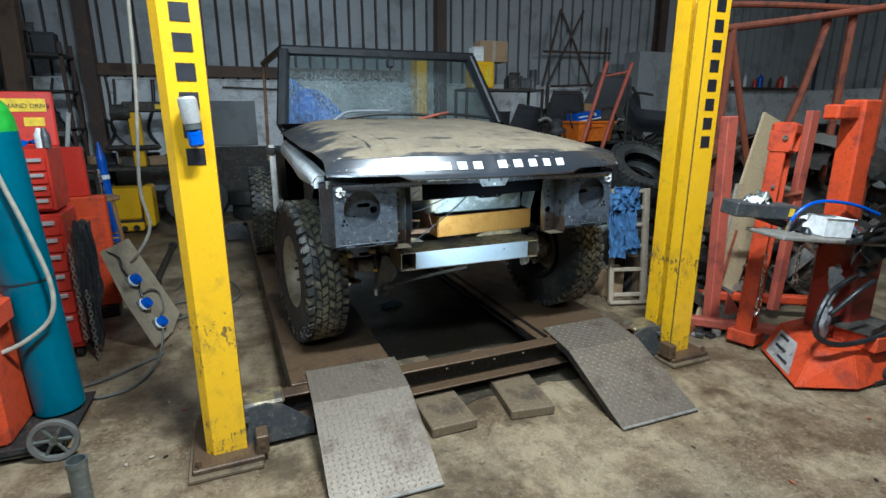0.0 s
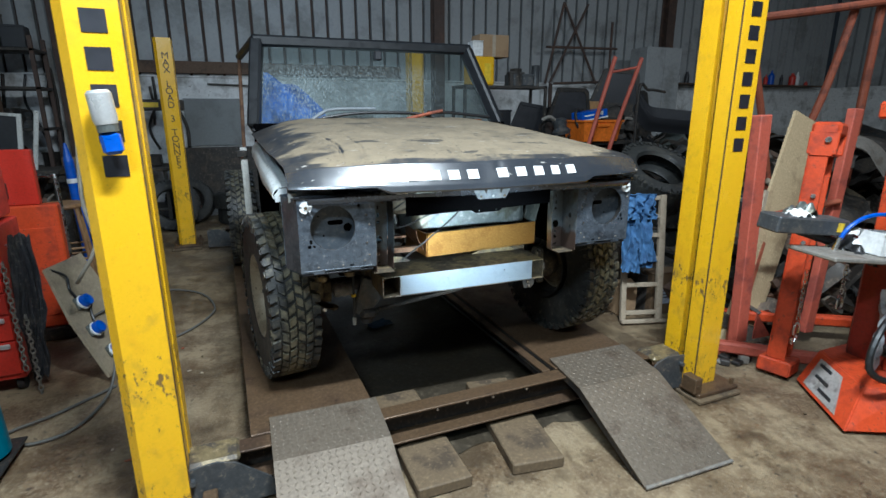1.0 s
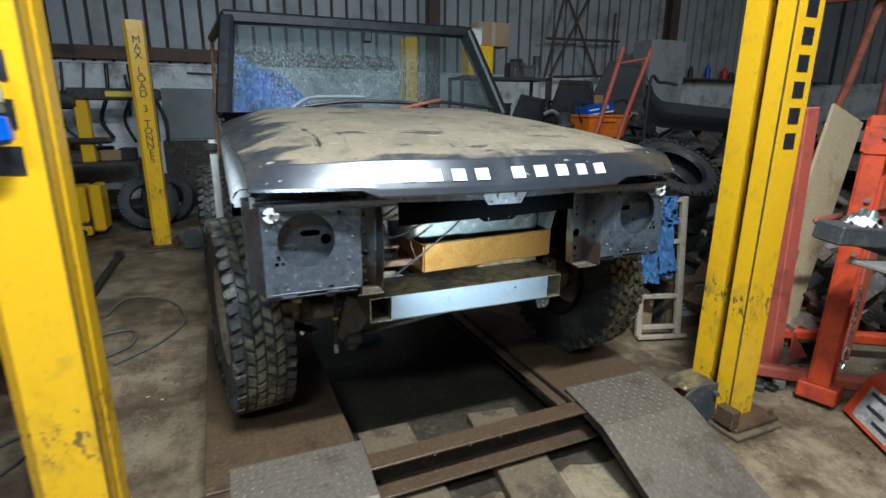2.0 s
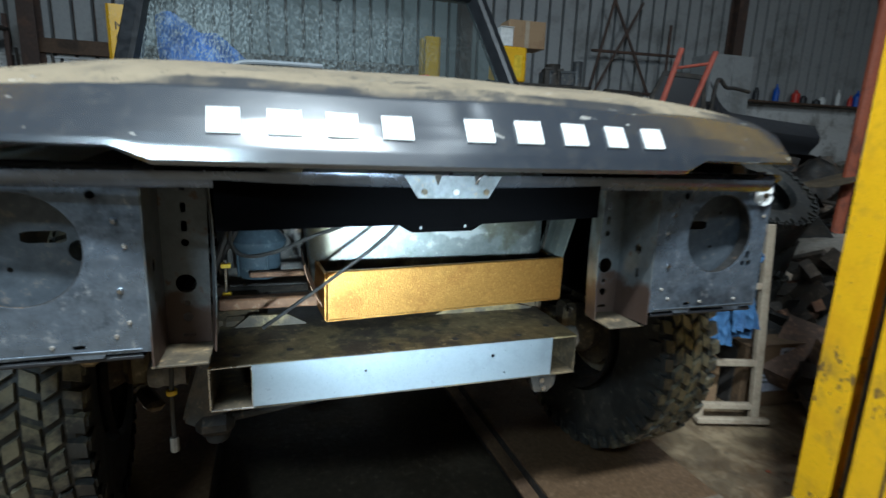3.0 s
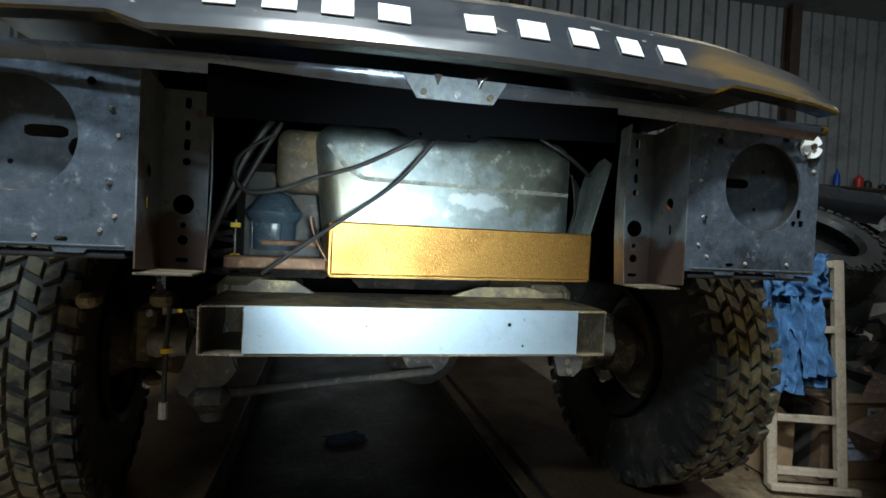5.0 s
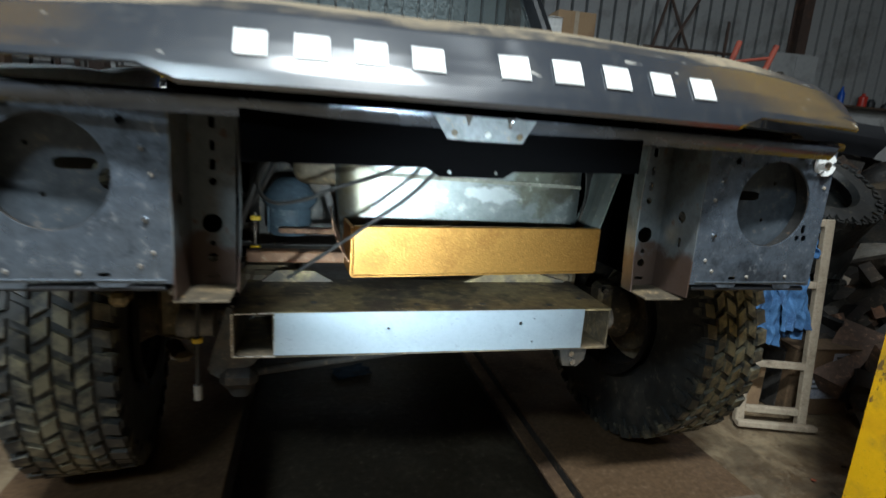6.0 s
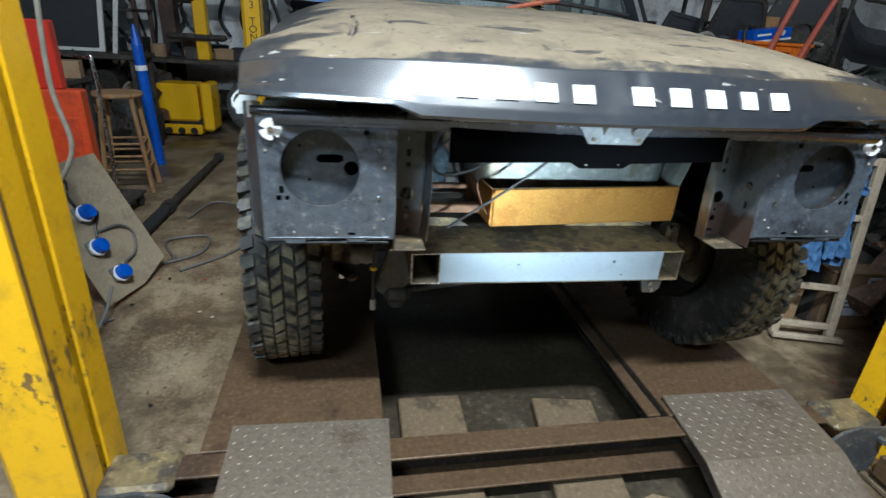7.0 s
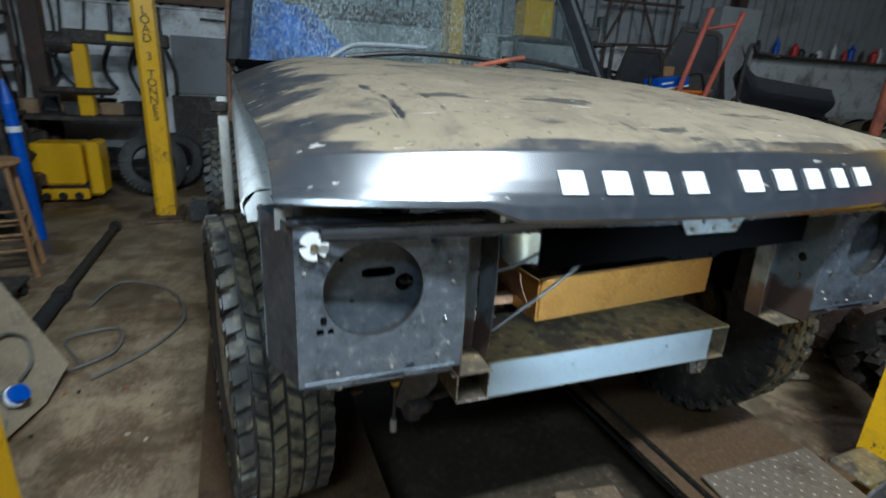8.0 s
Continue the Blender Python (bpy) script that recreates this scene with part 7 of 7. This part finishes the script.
for k in range(90):
    x, y = rnd(4.3, 10.2), rnd(4.9, 8.8)
    z = 0.1 + 1.35 * math.exp(-((x - 7.2) / 3.0) ** 2) * rnd(0.25, 1.0)
    z -= 0.1 * (k == 42)
    solid("scrap_bodywork", bent_panel(rnd(0.5, 1.2), rnd(0.35, 0.8), k, rnd(0.05, 0.25)), random.choice(SCRAP), "bent grimy car body panel in the scrap heap", "scrap panel", pose(x, y, z, rnd(-40, 40), rnd(-35, 35), rnd(0, 360)), "scrap panels", smooth=True)
for k in range(26):
    x, y = rnd(3.9, 9.0), rnd(4.6, 8.6)
    h = rnd(0.3, 0.75)
    root = thing("scrap_crate", "dark grimy crate of car parts in the scrap heap", "crate", pose(x, y, 0, 0, 0, rnd(0, 90)), "scrap crates")
    part("carcass", box(-rnd(0.2, 0.4), rnd(0.2, 0.4), -0.25, 0.25, 0, h, 0.01), random.choice(SCRAP), root)
    part("lid", box(-0.24, 0.24, -0.27, 0.27, h + 0.002, h + 0.03, 0.006), random.choice(SCRAP), root)
for k in range(24):
    x, y = rnd(4.0, 8.8), rnd(4.6, 8.4)
    z = rnd(0.45, 0.8)
    L = rnd(0.4, 1.1)
    solid("exhaust_pipe", tube([(-L / 2, 0, 0), (-L / 6, 0.06 * rnd(-1, 1), 0.05), (L / 6, 0.1 * rnd(-1, 1), -0.02), (L / 2, 0, 0.04)], rnd(0.02, 0.045), 10), random.choice((DULLSTEEL, RUST, GREYARM, BAREWOOD)), "rusty exhaust pipe lying on the scrap heap", "exhaust pipe", pose(x, y, z, 0, rnd(-18, 18), rnd(0, 180)), "exhaust pipes", smooth=True)
loose_tyre(pose(4.12, 4.55, 1.13, 32, 12, -20), 0.39, 0.26, "large dusty tyre lying slanted on top of crates")
loose_tyre(pose(4.2, 4.7, 0.82, 10, 6, 30), 0.38, 0.25, "dusty tyre stacked below another tyre")
loose_tyre(pose(4.25, 4.75, 0.5, 3, 2, 10), 0.38, 0.25, "dusty black tyre in a stack")
loose_tyre(pose(4.25, 4.75, 0.16, 0, 0, 10), 0.38, 0.27, "black tyre at the foot of a stack")
bmp = sheet(lambda u, v: (1.5 * (u - 0.2), 0.25 * math.sin(u * 1.5) + 0.05 * math.cos(v * 6), 0.3 * v + 0.5 * max(0, 0.25 - u) ** 2 * 8), np.linspace(0, 1, 20), np.linspace(0, 1, 8), 0.01)
solid("car_bumper", bmp, DARKPLASTIC, "black plastic car bumper on the scrap heap", "bumper", pose(5.3, 6.0, 1.5, 0, 4, -6), smooth=True)
solid("bent_bar", tube([(5.0, 5.9, 0.0), (4.95, 5.9, 1.9), (5.1, 5.9, 2.0), (5.35, 5.9, 1.98)], 0.018), OILY, "bent black bar standing in the scrap heap", "steel bar", Matrix())

# sack truck with its tub and parcel
st = thing("sack_truck", "red sack truck with two long handles among the scrap", "sack truck", pose(0, 0, 0))
for x0, x1 in ((5.12, 5.55), (4.76, 5.12)):
    part("handle", tube([(x0 - 0.3, 6.55, 0.15), (x0, 6.58, 1.3), (x1, 6.62, 2.45)], 0.028, 10), FADED, st)
part("cross_bar", cyl((5.05, 6.62, 2.25), (5.5, 6.62, 2.33), 0.016, n=10), FADED, st)
part("cross_bar", cyl((4.72, 6.57, 1.2), (5.08, 6.57, 1.2), 0.016, n=10), FADED, st)
part("toe_plate", box(4.4, 4.95, 6.3, 6.58, 0.1, 0.13, 0.004), FADED, st)
part("wheel", cyl((4.4, 6.6, 0.13), (4.46, 6.6, 0.13), 0.13), BLACKRUBBER, st)
part("wheel", cyl((4.9, 6.6, 0.13), (4.96, 6.6, 0.13), 0.13), BLACKRUBBER, st)
bn = thing("parts_stand", "dark steel stand heaped with parts", "stand", pose(4.7, 7.0, 0))
part("top", box(0, 1.1, 0, 0.5, 1.28, 1.33, 0.006), JUNK, bn)
for lx in (0.02, 1.03):
    for ly in (0.02, 0.43):
        part("leg", box(lx, lx + 0.05, ly, ly + 0.05, 0, 1.28, 0.004), JUNK, bn)
ORANGEPLASTIC = plain("orange plastic", (0.8, 0.19, 0.015), 0.45)
ot = thing("orange_tub", "bright orange plastic tub on the stand", "tub", pose(5.2, 7.2, 1.332))
body = spun([(0, 0), (0.36, 0), (0.42, 0.3), (0.44, 0.3), (0.44, 0.27), (0.42, 0.27), (0.4, 0.28), (0.34, 0.02), (0, 0.02)], 4)
part("shell", moved(body, pose(0, 0, 0, 0, 0, 45) @ Matrix.Diagonal((1.1, 1.1, 1, 1))), ORANGEPLASTIC, ot)
part("grip", box(-0.1, 0.1, -0.34, -0.3, 0.2, 0.25, 0.01), ORANGEPLASTIC, ot)
bb = thing("blue_carton", "blue printed carton resting on the orange tub", "carton", pose(5.12, 7.1, 1.64, 0, -8, 6))
part("carton", box(-0.23, 0.23, -0.12, 0.12, 0, 0.12, 0.004), BLUE, bb)
part("white_edge", box(-0.232, 0.232, -0.123, -0.12, 0.0, 0.02, 0), WHITE, bb)
part("print_bar", box(-0.19, -0.02, -0.1225, -0.12, 0.06, 0.08, 0), WHITE, bb)
part("print_oval", cyl((0.12, -0.1205, 0.075), (0.12, -0.1225, 0.075), 0.03, n=16), WHITE, bb)
yf = thing("wooden_trestle", "varnished wooden frame standing behind the orange tub", "frame", pose(5.0, 7.5, 0))
for x in (0, 0.5):
    part("upright", box(x, x + 0.05, 0, 0.05, 0, 1.9, 0.004), STOOLWOOD, yf)
part("cross_bar", box(0.05, 0.5, 0, 0.05, 1.78, 1.9, 0.004), STOOLWOOD, yf)


def door_shell(m, w, h, material, label):
    """A bare car door: hollow skin below, open window frame above."""
    root = thing("door_shell", label, "car door", m, "spare car doors")
    skin = [(0, 0), (w, 0), (w * 1.02, h * 0.52), (0, h * 0.52)]
    part("skin", holed(skin, [slot(w * 0.3, h * 0.2, w * 0.3, h * 0.16), slot(w * 0.72, h * 0.22, w * 0.22, h * 0.2)], 0, 0.05), material, root, "pressed inner skin with cut-outs")
    outer = [(0, h * 0.52), (w * 1.02, h * 0.52), (w * 0.98, h * 0.96), (w * 0.9, h), (w * 0.3, h)]
    inner = [(w * 0.09, h * 0.56), (w * 0.95, h * 0.56), (w * 0.91, h * 0.92), (w * 0.86, h * 0.95), (w * 0.33, h * 0.95)]
    part("window_frame", holed(outer, [inner], 0.01, 0.04), material, root)
    part("glass", prism(inner, 0.02, 0.026), DARKPLASTIC, root, "grimy dark window glass")
    part("hinge", box(-0.03, 0.0, 0.0, 0.04, h * 0.12, h * 0.18, 0.004), OILY, root)
    part("hinge", box(-0.03, 0.0, 0.0, 0.04, h * 0.38, h * 0.44, 0.004), OILY, root)


door_shell(pose(4.55, 7.3, 0.95, -6, 0, 6), 0.85, 1.15, OILY, "bare black car door standing on crates")
door_shell(pose(5.55, 7.75, 1.25, -8, 3, -8), 0.9, 1.2, JUNK, "grimy dark car door leaning by the shelf")
door_shell(pose(6.3, 8.1, 0.9, -6, -5, 4), 0.95, 1.15, OILY, "bare black car door leaning on scrap")
door_shell(pose(3.95, 7.35, 1.0, -10, 8, 10), 0.7, 0.95, DARKPLASTIC, "small black car door leaning on the shelf unit")
random.seed(77)
for k in range(30):
    x, y = rnd(4.3, 6.6), rnd(7.0, 8.3)
    z = 1.15 + rnd(0, 0.55)
    if k % 2:
        solid("hose_coil", tube([(0.16 * math.cos(q) * rnd(0.8, 1.1), 0.05 * math.sin(q), 0.16 * math.sin(q) * rnd(0.8, 1.1)) for q in np.linspace(0, 5.6, 9)], rnd(0.012, 0.025)), random.choice((OILY, BLACKCABLE, JUNK)), "loose dark hose coil among the stored parts", "hose", pose(x, y, z, 0, 0, rnd(0, 180)), "hose coils", smooth=True)
    else:
        root = thing("engine_part", "grimy cast engine part among the stored doors", "engine part", pose(x, y, z - 0.2, rnd(-20, 20), rnd(-20, 20), rnd(0, 180)), "engine parts")
        part("casting", spun([(0, 0), (0.12, 0), (0.14, 0.05), (0.09, 0.1), (0.11, 0.2), (0.05, 0.24), (0, 0.24)], 18), random.choice((JUNK, OILY, GREYARM)), root, "", True)
        part("pipe", tube([(0.05, 0, 0.2), (0.15, 0.03, 0.28), (0.26, 0, 0.26)], 0.025), random.choice((OILY, DULLSTEEL)), root)


def shelf_unit():
    root = thing("shelf_unit", "dark steel shelf unit crowded with parts behind the car", "shelf unit", pose(3.35, 7.6, 0))
    for x in (0, 1.3):
        for y in (0, 0.45):
            part("upright", box(x, x + 0.04, y, y + 0.04, 0, 2.12, 0.003), JUNK, root)
    for z in (0.4, 0.95, 1.5, 2.08):
        part("shelf", box(0, 1.34, 0, 0.49, z, z + 0.035, 0.003), JUNK, root)


shelf_unit()
yc = thing("yellow_case", "yellow plastic case on the shelf unit", "case", pose(3.48, 7.65, 2.117))
part("carcass", box(0, 0.36, 0, 0.3, 0, 0.39, 0.02), YELLOW, yc)
part("sticker", box(0.2, 0.3, -0.004, 0, 0.05, 0.3, 0), STICKERYELLOW, yc)
cb = thing("cardboard_box", "brown cardboard box on the yellow case", "box", pose(3.72, 7.7, 2.51))
part("carcass", box(-0.1, 0.36, 0, 0.3, 0, 0.3, 0.006), CARTON, cb)
part("tape", box(0.1, 0.15, -0.003, 0, 0, 0.3, 0), BAREWOOD, cb)
wb = thing("white_box", "small white box on the yellow case", "box", pose(3.5, 7.66, 2.51))
part("carcass", box(0, 0.16, 0, 0.2, 0, 0.2, 0.006), WHITE, wb)
part("flap", box(0, 0.16, -0.02, 0.1, 0.2, 0.205, 0), WHITE, wb)
random.seed(8)
for k in range(26):
    z = (0.437, 0.987, 1.537, 2.117)[k % 4]
    x = 3.42 + rnd(0.05, 1.15) if z < 2 else rnd(4.15, 4.6)
    mt = random.choice((JUNK, GREYARM, DARKPLASTIC, OILY, ORANGEPLASTIC if z == 1.537 else JUNK, DULLSTEEL))
    h, r = rnd(0.1, 0.3), rnd(0.05, 0.13)
    if k % 3:
        root = thing("parts_bin", "grimy bin of parts on the shelf unit", "bin", pose(x, 7.75 + rnd(0, 0.15), z + 0.001, 0, 0, rnd(-20, 20)), "shelf bins")
        part("carcass", box(-r, r, -0.12, 0.12, 0, h, 0.01), mt, root)
        part("lip", box(-r - 0.008, r + 0.008, -0.13, -0.115, h - 0.03, h, 0.004), mt, root)
    else:
        solid("paint_tin", spun([(0, 0), (r, 0), (r, 0.005), (r * 0.97, 0.01), (r * 0.97, h), (r, h + 0.004), (r * 0.9, h + 0.008), (0, h + 0.004)], 20), mt, "grimy paint tin on the shelf unit", "tin", pose(x, 7.8, z + 0.001), "paint tins", smooth=True)
fr = thing("window_guard", "rusty steel lattice frame leaning by the back wall", "steel frame", pose(6.05, Y1 - 0.3, 2.3))
for p, q in (((0, 0.0), (0.35, 1.5)), ((0.35, 1.5), (1.2, 0)), ((0.9, 1.5), (0.1, 0)), ((0, 0.68), (1.65, 0.7)), ((0.2, 0.0), (1.5, 0.05)), ((1.5, 0), (1.5, 1.2))):
    part("bar", cyl((p[0], 0, p[1]), (q[0], 0, q[1]), 0.025, n=8), DARKSTEEL, fr)
for x in (0.1, 1.45):
    part("stand", box(x, x + 0.06, -0.03, 0.03, -2.3, 0.0, 0.006), DARKSTEEL, fr)
sc = thing("steel_cupboard", "pale grey steel cupboard by the back wall", "cupboard", pose(7.9, 9.3, 0))
part("carcass", box(0, 0.85, 0, 0.5, 0, 2.98, 0.01), SHEETING, sc)
part("door", box(0.02, 0.42, -0.015, 0, 0.08, 2.95, 0.005), SHEETING, sc)
part("door", box(0.43, 0.83, -0.015, 0, 0.08, 2.95, 0.005), SHEETING, sc)
part("door_handle", box(0.38, 0.41, -0.03, -0.015, 1.3, 1.42, 0.004), CHROME, sc)
ws = thing("wall_shelf", "long narrow shelf of bottles along the back wall", "shelf", pose(9.4, Y1 - 0.3, 0))
part("board", box(0, 4.5, 0, 0.28, 2.34, 2.37, 0.004), DARKTIMBER, ws)
random.seed(9)
x = 9.5
while x < 13.7:
    h, r = rnd(0.1, 0.34), rnd(0.035, 0.085)
    neck = rnd(0.25, 0.6)
    solid("bottle", spun([(0, 0), (r, 0), (r, h * rnd(0.6, 0.75)), (r * neck, h * 0.86), (r * neck, h), (0, h)], 16), random.choice((WHITE, RED, BLUE, DARKPLASTIC, JUNK, JUNK, DARKPLASTIC, DULLSTEEL)), "plastic fluid bottle on the wall shelf", "bottle", pose(x, Y1 - rnd(0.1, 0.2), 2.372), "shelf bottles", smooth=True)
    x += 2.2 * r + rnd(0.02, 0.35)

def storage_rack(x0, x1, y):
    root = thing("storage_rack", "tall dark rack crammed with grimy parts by the back wall", "rack", pose(x0, y, 0))
    w = x1 - x0
    for x in (0, w / 2, w - 0.05):
        for yy in (0, 0.5):
            part("upright", box(x, x + 0.05, yy, yy + 0.05, 0, 2.75, 0.004), DARKSTEEL, root)
    for z in (0.35, 0.95, 1.5, 2.05, 2.55):
        part("shelf", box(0, w, 0, 0.55, z, z + 0.04, 0.004), JUNK, root)


storage_rack(-4.2, -2.2, 9.35)
random.seed(63)
for k in range(60):
    z = (0.39, 0.99, 1.54, 2.09, 2.59)[k % 5]
    x, h, r = rnd(-4.05, -2.35), rnd(0.12, 0.42), rnd(0.07, 0.19)
    mt = random.choice((JUNK, OILY, GREYARM, DARKPLASTIC, DARKPLASTIC, JUNK, CARTON if k % 4 == 0 else OILY, RED if k % 9 == 0 else JUNK))
    if k % 2:
        root = thing("parts_bin", "grimy box of parts on the tall rack", "bin", pose(x, 9.6 + rnd(-0.08, 0.08), z + 0.001, 0, 0, rnd(-25, 25)), "rack boxes")
        part("carcass", box(-r, r, -0.14, 0.14, 0, h, 0.012), mt, root)
        part("lip", box(-r - 0.006, r + 0.006, -0.148, -0.136, h - 0.03, h, 0.004), mt, root)
    else:
        solid("cast_housing", spun([(0, 0), (r, 0), (r * 1.05, h * 0.2), (r * 0.7, h * 0.45), (r * 0.8, h * 0.8), (r * 0.4, h), (0, h)], 18), mt, "dark cast housing on the tall rack", "housing", pose(x, 9.6, z + 0.001), "rack housings", smooth=True)

# clutter on and under the left benches
random.seed(12)
for k in range(34):
    far = k % 2
    x, y = (rnd(-2.4, -0.85), rnd(9.35, 9.9)) if far else (rnd(-3.4, -2.0), rnd(6.1, 7.2))
    z = random.choice((0.332, 0.95 if far else 0.9)) + 0.001
    mt = random.choice((JUNK, OILY, GREYARM, RED, DARKPLASTIC, CARTON, YELLOW if k % 5 == 0 else JUNK))
    h, r = rnd(0.08, 0.26), rnd(0.06, 0.16)
    if k % 3:
        root = thing("parts_bin", "grimy box of parts on the workbench", "bin", pose(x, y, z, 0, 0, rnd(-25, 25)), "bench boxes")
        part("carcass", box(-r, r, -0.1, 0.1, 0, h, 0.01), mt, root)
        part("lip", box(-r - 0.006, r + 0.006, -0.108, -0.096, h - 0.025, h, 0.004), mt, root)
    else:
        solid("paint_tin", spun([(0, 0), (r * 0.7, 0), (r * 0.7, h), (r * 0.6, h + 0.01), (0, h)], 20), mt, "grimy tin on the workbench", "tin", pose(x, y, z), "bench tins", smooth=True)
for k, (x, z, L) in enumerate(((-1.0, 1.55, 0.6), (-0.7, 1.3, 0.5), (-1.9, 1.7, 0.7), (-2.3, 1.5, 0.9), (-0.15, 2.2, 1.0))):
    horizontal = k == 4
    solid("crowbar", tube([(0, 0, 0), (0.02, 0, L * 0.5), (0, 0, L)], 0.02, 8) if not horizontal else tube([(0, 0, 0), (L, 0, -0.03)], 0.015, 8), JUNK, "dark steel bar hanging on the wall", "steel bar", pose(x, Y1 - 0.05, z), "hanging bars")
for k, x in enumerate((-3.6, -3.2, -2.75)):
    solid("dark_post", box(-0.12, 0.12, -0.1, 0.1, 0, 2.9 + 0.3 * k, 0.02), DARKTIMBER, "dark timber post standing by the back wall", "timber post", pose(x, 8.6 + 0.2 * k, 0, 0, 2), "timber posts")
solid("hanging_rope", tube([(-0.3, 3.9, 5.6), (-0.34, 3.9, 3.2), (-0.39, 3.92, 2.0), (-0.46, 3.95, 1.3), (-0.44, 3.97, 1.0), (-0.55, 4.0, 0.8), (-0.62, 4.15, 0.72)], 0.011), ROPE, "pale rope hanging from the roof", "rope", Matrix())
random.seed(14)
for k in range(140):
    x, y = rnd(-0.6, 4.6), rnd(0.5, 4.6)
    if 0.2 < x < 2.8 and y > 1.9:
        continue
    solid("floor_debris", prism([(0.02 * rnd(0.3, 1) * math.cos(q), 0.012 * rnd(0.4, 1) * math.sin(q)) for q in (0, 1.1, 2.3, 3.2, 4.4, 5.4)], 0, 0.004, "xy"), random.choice((RUST, BAREWOOD, OILY, PLANKWOOD)), "small flake of debris on the floor", "debris", pose(x, y, 0.003, 0, 0, rnd(0, 360)), "floor debris")

solid("blue_tarpaulin", sheet(lambda u, v: (-0.9 + 0.5 * u + 0.03 * noise.noise((v * 3, u, 8)), 2.2 + 0.1 * noise.noise((u * 4, v * 4, 1)) + 0.03 * noise.noise((u * 11, v * 9, 5)), 1.3 + (0.72 - 0.25 * u * u + 0.05 * noise.noise((u * 4, 2, 3))) * v), np.linspace(0, 1, 40), np.linspace(0, 1, 40), 0.006), worn("faded blue tarpaulin", (0.025, 0.12, 0.48), (0.018, 0.08, 0.34), (0.12, 0.24, 0.5), rough=(0.4, 0.6), scale=9, fine=60), "crumpled blue tarpaulin bundled inside the car", "tarpaulin", CAR, smooth=True)

random.seed(21)
for k in range(22):
    x, y = rnd(-3.6, -1.75), rnd(7.6, 9.1)
    h = rnd(0.5, 1.75) * (0.5 if x < -1.85 else 1)
    root = thing("stored_machine", "dark grimy machine part standing by the wall", "machine part", pose(x, y, 0, 0, 0, rnd(0, 90)), "stored machines")
    mt = random.choice((JUNK, OILY, DARKPLASTIC, GREYARM, JUNK, RED if k % 7 == 0 else OILY, BLUE if k % 9 == 0 else JUNK))
    part("carcass", box(-rnd(0.1, 0.22), rnd(0.1, 0.22), -0.14, 0.14, 0, h, 0.02), mt, root)
    part("head", cyl((0, -0.16, h * 0.85), (0, 0.16, h * 0.85), rnd(0.08, 0.16), n=18), random.choice((JUNK, OILY, GREYARM)), root)
    part("lever", tube([(0, 0, h), (rnd(-0.1, 0.1), -0.05, h + 0.15), (rnd(-0.3, 0.3), -0.1, h + rnd(0.15, 0.4))], 0.014), random.choice((OILY, CHROME, DULLSTEEL)), root)
for k in range(9):
    x = -2.9 + 0.28 * k
    solid("hanging_hose", tube([(x, Y1 - 0.06, 2.3), (x + rnd(-0.1, 0.1), Y1 - 0.1, 1.9), (x + rnd(-0.15, 0.2), Y1 - 0.1, 1.5), (x + rnd(-0.1, 0.3), Y1 - 0.08, rnd(1.0, 1.4))], rnd(0.012, 0.03)), random.choice((OILY, BLACKCABLE, JUNK)), "dark hose hanging from the wall rail", "hose", Matrix(), "hanging hoses", smooth=True)
